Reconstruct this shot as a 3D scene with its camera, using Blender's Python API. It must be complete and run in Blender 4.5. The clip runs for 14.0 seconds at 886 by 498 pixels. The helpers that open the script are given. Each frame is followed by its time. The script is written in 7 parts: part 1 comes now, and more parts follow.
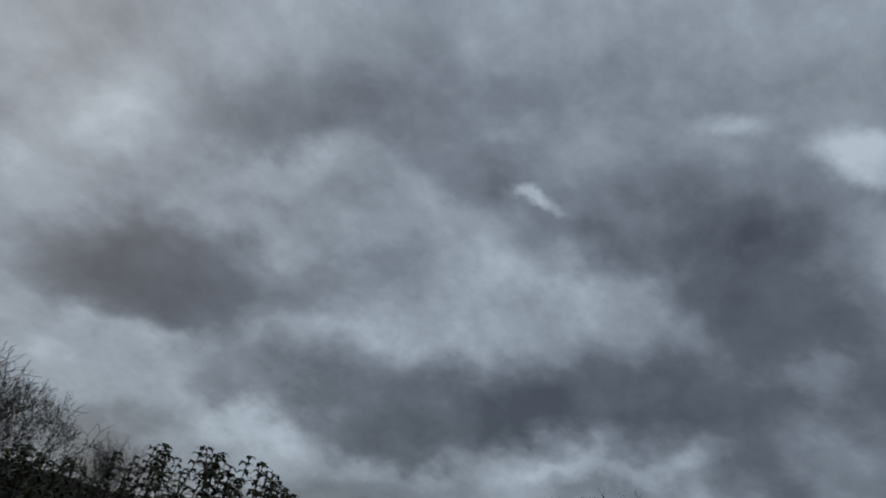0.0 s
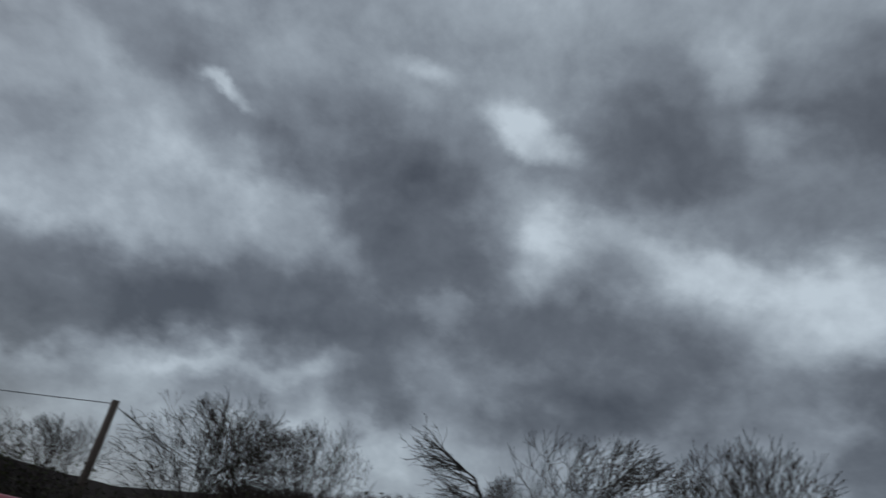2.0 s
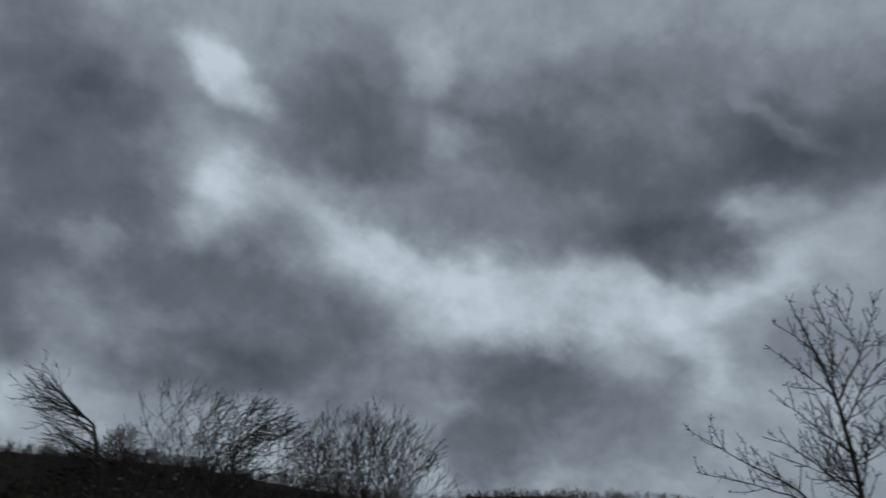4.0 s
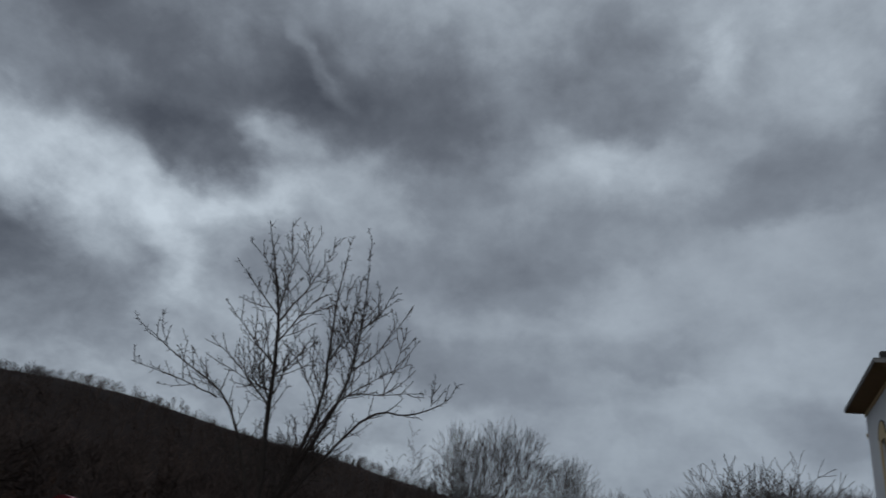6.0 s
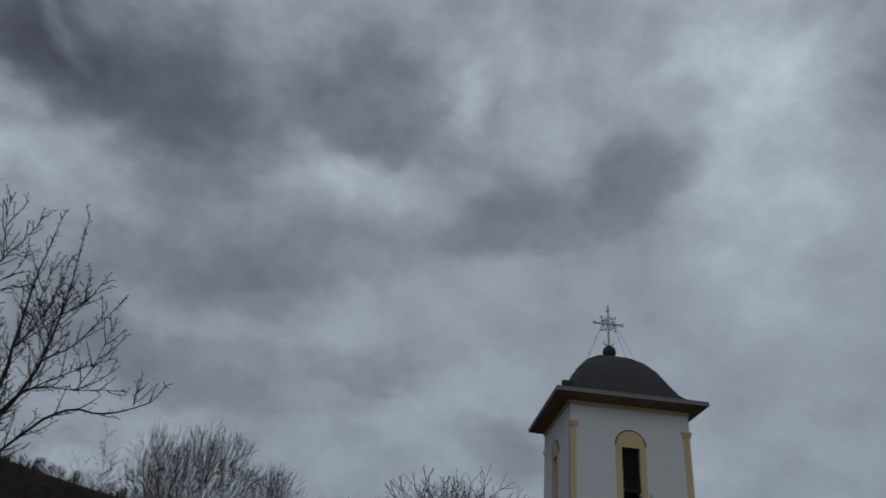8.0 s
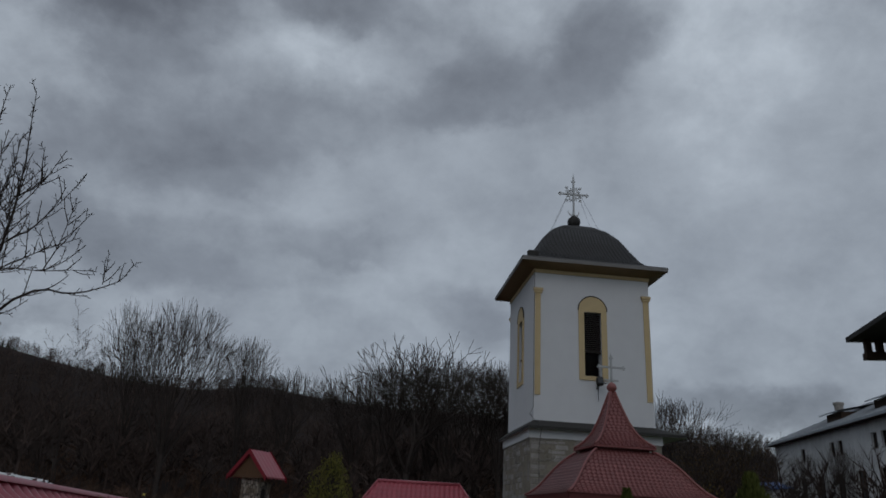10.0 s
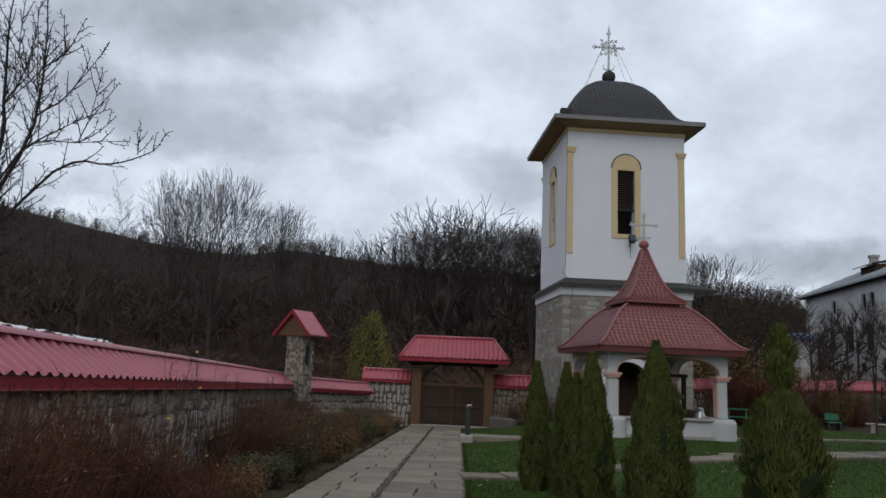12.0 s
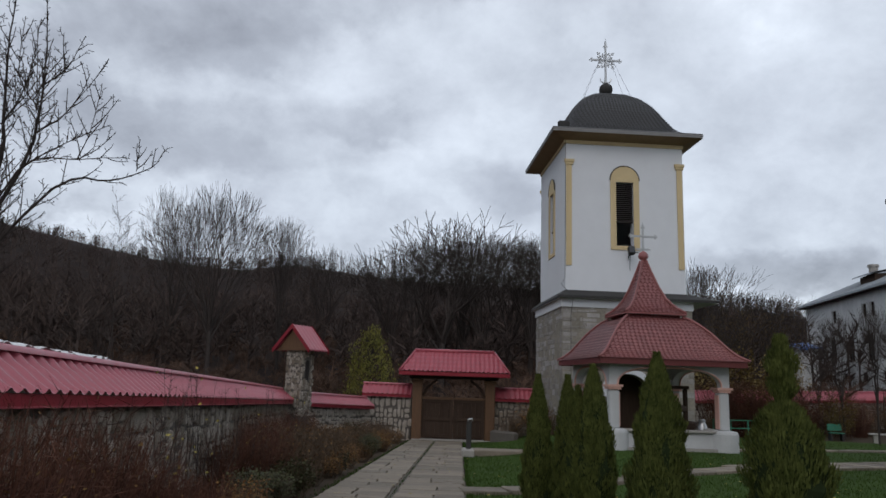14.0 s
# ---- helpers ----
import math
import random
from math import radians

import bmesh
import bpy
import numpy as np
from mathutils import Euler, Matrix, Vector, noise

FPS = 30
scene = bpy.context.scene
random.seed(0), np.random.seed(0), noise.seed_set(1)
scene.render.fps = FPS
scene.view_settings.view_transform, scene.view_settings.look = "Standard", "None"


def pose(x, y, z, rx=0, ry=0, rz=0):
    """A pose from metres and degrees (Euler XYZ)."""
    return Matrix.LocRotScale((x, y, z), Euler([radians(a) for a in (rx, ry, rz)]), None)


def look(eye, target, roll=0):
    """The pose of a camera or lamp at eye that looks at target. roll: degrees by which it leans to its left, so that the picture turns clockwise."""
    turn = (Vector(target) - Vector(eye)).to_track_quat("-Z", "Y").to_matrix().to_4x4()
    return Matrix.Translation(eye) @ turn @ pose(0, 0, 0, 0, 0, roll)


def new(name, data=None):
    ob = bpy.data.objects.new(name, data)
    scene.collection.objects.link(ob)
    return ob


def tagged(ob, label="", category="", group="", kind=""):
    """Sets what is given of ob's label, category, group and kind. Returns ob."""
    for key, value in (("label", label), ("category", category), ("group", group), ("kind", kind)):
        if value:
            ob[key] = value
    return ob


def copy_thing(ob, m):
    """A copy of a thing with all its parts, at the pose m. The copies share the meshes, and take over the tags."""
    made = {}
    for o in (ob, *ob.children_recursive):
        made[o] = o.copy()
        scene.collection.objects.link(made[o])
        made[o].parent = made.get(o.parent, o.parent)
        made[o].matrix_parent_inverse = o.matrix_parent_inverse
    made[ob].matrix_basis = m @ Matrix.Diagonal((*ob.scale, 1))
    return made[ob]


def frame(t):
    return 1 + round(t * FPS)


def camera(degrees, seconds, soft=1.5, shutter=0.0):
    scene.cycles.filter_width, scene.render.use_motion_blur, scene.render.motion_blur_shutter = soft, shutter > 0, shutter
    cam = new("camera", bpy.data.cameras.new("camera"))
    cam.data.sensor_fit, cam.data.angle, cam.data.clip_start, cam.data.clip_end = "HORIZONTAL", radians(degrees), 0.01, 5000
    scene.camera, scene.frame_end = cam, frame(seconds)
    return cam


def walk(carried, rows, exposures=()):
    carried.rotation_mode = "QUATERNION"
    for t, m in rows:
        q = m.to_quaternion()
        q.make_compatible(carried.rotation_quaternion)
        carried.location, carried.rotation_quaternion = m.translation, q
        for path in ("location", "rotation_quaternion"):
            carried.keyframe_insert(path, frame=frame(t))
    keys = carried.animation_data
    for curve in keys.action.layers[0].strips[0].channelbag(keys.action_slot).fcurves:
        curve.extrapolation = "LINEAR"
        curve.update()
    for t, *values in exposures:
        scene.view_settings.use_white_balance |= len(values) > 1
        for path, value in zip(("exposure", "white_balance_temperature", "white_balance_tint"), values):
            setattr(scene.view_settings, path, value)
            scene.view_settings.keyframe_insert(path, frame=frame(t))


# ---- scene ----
cam = camera(63.76, 14.0, 1.6, 0.3)
EYE = 1.6
PATH = [
    (0.0, 117.13, -12.57, 123.02), (0.5, 115.90, -11.76, 118.19), (1.0, 115.44, -11.49, 113.89),
    (1.5, 115.60, -11.51, 105.51), (2.0, 116.06, -12.00, 93.46), (2.2, 116.12, -11.78, 89.59),
    (4.3, 117.99, -9.03, 58.22), (4.5, 117.53, -8.43, 52.82), (5.0, 116.93, -7.90, 39.25),
    (5.5, 116.43, -8.13, 29.80), (6.0, 117.48, -8.46, 21.20), (6.5, 119.30, -8.64, 15.06),
    (7.0, 120.06, -7.83, 8.44), (7.5, 120.50, -7.05, 3.46), (8.0, 120.74, -5.09, -1.01),
    (8.2, 120.41, -5.09, -2.28), (10.3, 108.76, -2.90, -2.78), (10.5, 107.44, -2.88, -1.95),
    (11.0, 103.72, -3.39, -1.19), (11.5, 100.39, -2.98, -0.60), (12.0, 99.53, -2.37, -0.15),
    (12.5, 100.28, -2.03, -0.10), (13.0, 100.81, -1.95, -0.12), (13.5, 100.79, -1.83, -0.02),
    (14.0, 100.60, -1.85, -0.11),
]
EXPOSURES = [(0.0, -0.12, 6350, 10), (1.0, -0.03, 6450, 10), (2.2, 0.08, 6500, 10), (4.3, 0.08, 6500, 10), (6.0, 0.2, 6550, 11), (7.5, 0.1, 6600, 12), (8.2, 0.04, 6550, 12), (10.3, 0.26, 6650, 13), (10.9, 0.68, 6750, 14), (11.5, 1.05, 6800, 15), (12.0, 1.31, 6800, 15), (13.0, 1.31, 6800, 15), (14.0, 1.26, 6800, 15)]
walk(cam, [(t, pose(0, 0, EYE, rx, ry, rz)) for t, rx, ry, rz in PATH], EXPOSURES)


# ---- sky and light ----
def toward(az, el):
    """Unit direction; az in degrees to the right of +y, el above level."""
    a, e = radians(az), radians(el)
    return Vector((math.sin(a) * math.cos(e), math.cos(a) * math.cos(e), math.sin(e)))


# cloud banks: azimuth, elevation, half width, half height, lean, depth (all degrees but the last)
WEST_BANKS = [
    (-150.2, 18.6, 9.6, 3.5, -12, 0.51), (-134.5, 22.7, 6.7, 3.6, -12, 0.14), (-141.6, 13.6, 5.4, 3.0, -7, 0.28), (-128.0, 14.2, 10.3, 3.8, -9, 0.4),
    (-111.8, 17.9, 11.6, 3.7, -9, 0.4), (-129.1, 11.5, 5.3, 1.8, -9, 0.14), (-111.4, 15.1, 3.8, 1.6, -10, 0.14), (-101.7, 27.7, 6.8, 5.2, 18, 0.47),
    (-106.5, 33.1, 10.5, 3.9, -9, 0.23), (-116.7, 29.6, 5.3, 2.5, 0, 0.19), (-141.7, 35.7, 14.4, 3.1, -24, 0.18), (-116.0, 41.5, 8.3, 3.3, -7, 0.07),
    (-129.5, 32.9, 4.9, 2.7, 14, 0.21), (-113.0, 10.6, 5.5, 1.7, -11, 0.19), (-103.0, 12.9, 3.3, 2.4, -9, 0.21), (-149.7, 5.7, 5.5, 2.2, 4, 0.28),
]
NORTHWEST_BANKS = [
    (-84.3, 19.3, 11.2, 5.3, 6, 0.35), (-87.4, 15.0, 8.2, 2.4, -11, 0.16), (-80.1, 38.4, 8.9, 5.1, -24, 0.19), (-83.3, 35.1, 5.4, 4.0, -37, 0.16),
    (-63.8, 40.8, 5.6, 3.0, 8, 0.07), (-62.6, 18.7, 6.3, 2.3, 2, 0.21), (-102.7, 14.1, 3.3, 2.9, -15, 0.14), (-64.2, 13.2, 3.0, 2.6, -7, 0.16),
    (-60.2, 34.0, 12.8, 4.9, 3, 0.26), (-52.2, 40.0, 13.5, 4.6, 5, 0.19), (-34.3, 39.4, 9.8, 5.9, 8, 0.3), (-49.1, 30.0, 4.7, 2.4, 7, 0.23),
    (-57.1, 18.1, 8.6, 3.6, 12, 0.26), (-133.1, 5.4, 8.4, 1.8, -13, 0.16), (-62.4, 13.3, 4.2, 2.4, 0, 0.23), (-40.0, 24.2, 3.5, 3.4, -1, 0.14),
]
NORTH_BANKS = [
    (-37.7, 35.9, 14.7, 4.3, -12, 0.09), (-24.1, 32.5, 5.0, 4.5, 51, 0.19), (-11.0, 42.9, 6.2, 4.7, 20, 0.23), (-10.8, 29.9, 12.8, 2.4, -15, 0.2),
    (4.4, 33.3, 6.2, 2.4, -10, 0.23), (-18.4, 25.8, 5.3, 2.5, -6, 0.16), (-19.5, 18.9, 10.8, 2.0, 0, 0.18), (-7.2, 20.9, 5.2, 1.7, 2, 0.14),
    (16.0, 37.0, 3.4, 3.9, 17, 0.26), (-17.4, 24.6, 4.9, 2.5, -12, 0.14), (-7.9, 21.1, 6.7, 2.0, 0, 0.14), (6.5, 16.5, 3.7, 1.9, -4, 0.14),
    (4.1, 15.7, 3.4, 2.2, 19, 0.16), (23.9, 8.8, 4.0, 1.7, 2, 0.33), (29.4, 8.4, 3.3, 1.8, 3, 0.28), (-34.7, 37.9, 13.8, 4.0, -21, 0.11),
]
WEST_GAPS = [
    (-121.3, 32.1, 2.5, 0.7, 2, 0.37), (-93.4, 36.3, 3.8, 1.5, 14, 0.37), (-120.8, 26.9, 6.7, 3.8, 16, 0.23), (-131.3, 18.9, 4.9, 2.2, -16, 0.12),
    (-159.2, 26.8, 3.9, 3.4, -33, 0.18), (-144.2, 29.3, 4.7, 1.7, -39, 0.18), (-116.9, 12.8, 12.0, 1.6, -13, 0.21), (-149.0, 12.1, 6.9, 2.8, -9, 0.07),
    (-90.4, 26.6, 2.3, 4.3, 1, 0.18), (-104.6, 39.1, 2.4, 1.0, -1, 0.18), (-97.6, 20.0, 1.9, 1.3, -5, 0.18), (-140.4, 9.2, 6.7, 1.5, 2, 0.09),
    (-86.9, 28.4, 5.3, 2.2, 1, 0.18), (-75.5, 42.4, 2.4, 2.3, 20, 0.26), (-71.3, 37.5, 2.0, 1.8, 32, 0.25), (-80.0, 26.1, 5.0, 2.6, -7, 0.14),
]
NORTH_GAPS = [
    (-60.7, 25.2, 12.0, 4.3, -1, 0.26), (-74.5, 27.2, 6.3, 1.8, 5, 0.18), (-39.8, 38.4, 3.3, 0.9, 39, 0.21), (-42.8, 32.4, 2.9, 1.7, 21, 0.21),
    (-48.6, 21.7, 1.7, 4.1, -40, 0.18), (-32.6, 28.6, 6.5, 2.0, -1, 0.14), (-44.1, 26.7, 2.5, 2.6, -2, 0.11), (-10.5, 35.2, 5.0, 2.2, -6, 0.21),
    (-45.0, 32.0, 1.7, 1.3, -20, 0.16), (-0.1, 42.3, 1.6, 2.4, -13, 0.18), (8.2, 39.5, 3.7, 3.0, 13, 0.12), (-46.0, 26.7, 6.4, 1.9, -19, 0.14),
    (-28.2, 9.8, 3.0, 1.2, -10, 0.21), (26.6, 37.6, 6.3, 12.1, 14, 0.26), (-20.7, 34.4, 2.6, 1.8, -16, 0.11), (-4.5, 19.0, 9.9, 4.8, 7, 0.11),
]


def build_sky():
    world = bpy.data.worlds.new("sky")
    scene.world = world
    world.use_nodes = True
    nt = world.node_tree
    nt.nodes.clear()
    N, L = nt.nodes.new, nt.links.new
    coord = N("ShaderNodeTexCoord")
    sep = N("ShaderNodeSeparateXYZ")
    L(coord.outputs["Generated"], sep.inputs[0])
    # flat cloud layer seen in perspective
    lift = N("ShaderNodeMath"); lift.operation = "MAXIMUM"; lift.inputs[1].default_value = 0.0
    L(sep.outputs[2], lift.inputs[0])
    den = N("ShaderNodeMath"); den.operation = "ADD"; den.inputs[1].default_value = 0.85
    L(lift.outputs[0], den.inputs[0])
    flat = N("ShaderNodeVectorMath"); flat.operation = "DIVIDE"
    comb = N("ShaderNodeCombineXYZ")
    for k in range(3):
        L(den.outputs[0], comb.inputs[k])
    L(coord.outputs["Generated"], flat.inputs[0]); L(comb.outputs[0], flat.inputs[1])
    # wandering of the cloud edges
    warp = N("ShaderNodeTexNoise"); warp.inputs["Scale"].default_value = 9.0; warp.inputs["Detail"].default_value = 8.0; warp.inputs["Roughness"].default_value = 0.56
    L(flat.outputs[0], warp.inputs["Vector"])
    off = N("ShaderNodeVectorMath"); off.operation = "SUBTRACT"; off.inputs[1].default_value = (0.5, 0.5, 0.5)
    L(warp.outputs["Color"], off.inputs[0])
    amt = N("ShaderNodeVectorMath"); amt.operation = "SCALE"; amt.inputs["Scale"].default_value = 0.14
    L(off.outputs[0], amt.inputs[0])
    bent = N("ShaderNodeVectorMath"); bent.operation = "ADD"
    L(coord.outputs["Generated"], bent.inputs[0]); L(amt.outputs[0], bent.inputs[1])
    # billows at two scales
    big = N("ShaderNodeTexNoise"); big.inputs["Scale"].default_value = 5.0; big.inputs["Detail"].default_value = 9.0; big.inputs["Roughness"].default_value = 0.55; big.inputs["Distortion"].default_value = 0.1
    L(flat.outputs[0], big.inputs["Vector"])
    fine = N("ShaderNodeTexNoise"); fine.inputs["Scale"].default_value = 15.0; fine.inputs["Detail"].default_value = 8.0; fine.inputs["Roughness"].default_value = 0.62; fine.inputs["Distortion"].default_value = 0.15
    L(flat.outputs[0], fine.inputs["Vector"])
    a = N("ShaderNodeMath"); a.operation = "MULTIPLY_ADD"; a.inputs[1].default_value = 0.85; a.inputs[2].default_value = 0.66 - 0.425 - 0.26
    L(big.outputs[0], a.inputs[0])
    b = N("ShaderNodeMath"); b.operation = "MULTIPLY_ADD"; b.inputs[1].default_value = 0.52
    L(fine.outputs[0], b.inputs[0]); L(a.outputs[0], b.inputs[2])
    total = b.outputs[0]
    for sign, banks in ((-1, WEST_BANKS), (-1, NORTHWEST_BANKS), (-1, NORTH_BANKS), (1, WEST_GAPS), (1, NORTH_GAPS)):
        for az, el, w, h, lean, depth in banks:
            c = toward(az, el)
            right = Vector((c.y, -c.x, 0)).normalized()
            up = right.cross(c)
            lean_r = radians(lean)
            u = right * math.cos(lean_r) - up * math.sin(lean_r)
            v = up * math.cos(lean_r) + right * math.sin(lean_r)
            m = Matrix((u, v, u.cross(v))).transposed()
            mp = N("ShaderNodeMapping"); mp.vector_type = "TEXTURE"
            mp.inputs["Location"].default_value = c
            mp.inputs["Rotation"].default_value = m.to_euler()
            mp.inputs["Scale"].default_value = (1.5 * math.tan(radians(w)), 1.5 * math.tan(radians(h)), 0.9)
            L(bent.outputs[0], mp.inputs["Vector"])
            gr = N("ShaderNodeTexGradient"); gr.gradient_type = "SPHERICAL"
            L(mp.outputs[0], gr.inputs[0])
            mr = N("ShaderNodeMapRange"); mr.interpolation_type = "SMOOTHSTEP"
            mr.inputs["From Max"].default_value = 0.8
            mr.inputs["To Max"].default_value = sign * depth
            if sign < 0:
                # a bank ends sharply at its base and thins out upwards
                part_v = N("ShaderNodeSeparateXYZ")
                L(mp.outputs[0], part_v.inputs[0])
                soft = N("ShaderNodeMath"); soft.operation = "MULTIPLY_ADD"; soft.inputs[1].default_value = 0.36; soft.inputs[2].default_value = 0.72
                L(part_v.outputs[1], soft.inputs[0]); L(soft.outputs[0], mr.inputs["From Max"])
            L(gr.outputs["Fac"], mr.inputs["Value"])
            s = N("ShaderNodeMath"); s.operation = "ADD"
            L(total, s.inputs[0]); L(mr.outputs[0], s.inputs[1])
            total = s.outputs[0]
    # thin even veil low over the valley
    vm = N("ShaderNodeMapping"); vm.vector_type = "TEXTURE"
    vm.inputs["Location"].default_value = toward(12, 20)
    vm.inputs["Rotation"].default_value = (0, 0, radians(-12))
    vm.inputs["Scale"].default_value = (1.05, 1.0, 0.42)
    L(bent.outputs[0], vm.inputs["Vector"])
    vg = N("ShaderNodeTexGradient"); vg.gradient_type = "SPHERICAL"
    L(vm.outputs[0], vg.inputs[0])
    vr = N("ShaderNodeMapRange"); vr.interpolation_type = "SMOOTHSTEP"
    vr.inputs["From Max"].default_value = 0.7; vr.inputs["To Max"].default_value = 0.48
    L(vg.outputs["Fac"], vr.inputs["Value"])
    veil = N("ShaderNodeMix")
    L(vr.outputs[0], veil.inputs["Factor"]); L(total, veil.inputs["A"]); veil.inputs["B"].default_value = 0.60
    total = veil.outputs["Result"]
    ramp = N("ShaderNodeValToRGB")
    el = ramp.color_ramp.elements
    el[0].position, el[0].color = 0.0, (0.052, 0.059, 0.072, 1)
    el[1].position, el[1].color = 1.0, (0.46, 0.53, 0.59, 1)
    for p, col in ((0.28, (0.100, 0.114, 0.135, 1)), (0.52, (0.175, 0.202, 0.235, 1)), (0.75, (0.285, 0.330, 0.375, 1))):
        e = el.new(p); e.color = col
    L(total, ramp.inputs[0])
    # clear sky high over the clouds adds a little blue through the thin parts
    sky = N("ShaderNodeTexSky"); sky.sky_type = "NISHITA"; sky.sun_disc = False
    sky.sun_elevation, sky.sun_rotation = radians(32), radians(SUN_AZ)
    thin = N("ShaderNodeMixRGB"); thin.blend_type = "ADD"; thin.inputs[0].default_value = 0.006
    L(ramp.outputs[0], thin.inputs[1]); L(sky.outputs[0], thin.inputs[2])
    bg = N("ShaderNodeBackground"); bg.inputs["Strength"].default_value = SKY_STRENGTH
    L(thin.outputs[0], bg.inputs["Color"])
    out = N("ShaderNodeOutputWorld")
    L(bg.outputs[0], out.inputs["Surface"])


SUN_AZ, SKY_STRENGTH = 195.0, 1.0
build_sky()
sun = new("sun", bpy.data.lights.new("sun", "SUN"))
sun.data.energy, sun.data.angle, sun.data.color = 0.22, radians(40), (1.0, 0.97, 0.93)
sun.matrix_world = look((0, 0, 60), Vector((0, 0, 60)) - toward(SUN_AZ, 42))


# ---- materials ----
def material(name, color, rough=0.7, metal=0.0, var=0.25, scale=6.0, fine=60.0, bump=0.3, tint=None, stretch=(1, 1, 1), island=0.0, piece=0.0, wet=0.0):
    """Two scales of noise over a base colour, fine relief, and optional variation by piece or by island."""
    m = bpy.data.materials.new(name)
    m.use_nodes = True
    nt = m.node_tree
    bsdf = nt.nodes["Principled BSDF"]
    N, L = nt.nodes.new, nt.links.new
    co = N("ShaderNodeTexCoord")
    mp = N("ShaderNodeMapping"); mp.inputs["Scale"].default_value = stretch
    L(co.outputs["Object"], mp.inputs[0])
    n1 = N("ShaderNodeTexNoise"); n1.inputs["Scale"].default_value = scale; n1.inputs["Detail"].default_value = 6; n1.inputs["Roughness"].default_value = 0.6
    n2 = N("ShaderNodeTexNoise"); n2.inputs["Scale"].default_value = fine; n2.inputs["Detail"].default_value = 4
    L(mp.outputs[0], n1.inputs["Vector"]); L(mp.outputs[0], n2.inputs["Vector"])
    add = N("ShaderNodeMath"); add.operation = "MULTIPLY_ADD"; add.inputs[1].default_value = 0.45
    L(n2.outputs[0], add.inputs[0]); L(n1.outputs[0], add.inputs[2])
    last = add.outputs[0]
    base = 0.725
    for amount, node_name, socket in ((piece, "ShaderNodeObjectInfo", "Random"), (island, "ShaderNodeNewGeometry", "Random Per Island")):
        if amount:
            info = N(node_name)
            k = N("ShaderNodeMath"); k.operation = "MULTIPLY_ADD"; k.inputs[1].default_value = amount
            L(info.outputs[socket], k.inputs[0]); L(last, k.inputs[2])
            last, base = k.outputs[0], base + amount / 2
    mr = N("ShaderNodeMapRange")
    mr.inputs["From Min"].default_value, mr.inputs["From Max"].default_value = base - 0.42, base + 0.42
    L(last, mr.inputs["Value"])
    mix = N("ShaderNodeMixRGB")
    c2 = tint or color
    mix.inputs[1].default_value = (*[c * (1 - var) for c in color], 1)
    mix.inputs[2].default_value = (*[min(1, c * (1 + var)) for c in c2], 1)
    L(mr.outputs[0], mix.inputs[0])
    L(mix.outputs[0], bsdf.inputs["Base Color"])
    rr = N("ShaderNodeMapRange"); rr.inputs["To Min"].default_value, rr.inputs["To Max"].default_value = max(0.05, rough - 0.12), min(1, rough + 0.12)
    L(n1.outputs[0], rr.inputs["Value"]); L(rr.outputs[0], bsdf.inputs["Roughness"])
    bsdf.inputs["Metallic"].default_value = metal
    bsdf.inputs["Specular IOR Level"].default_value = 0.35 + wet
    if bump:
        bp = N("ShaderNodeBump"); bp.inputs["Strength"].default_value = bump; bp.inputs["Distance"].default_value = 0.02
        L(add.outputs[0], bp.inputs["Height"]); L(bp.outputs[0], bsdf.inputs["Normal"])
    return m


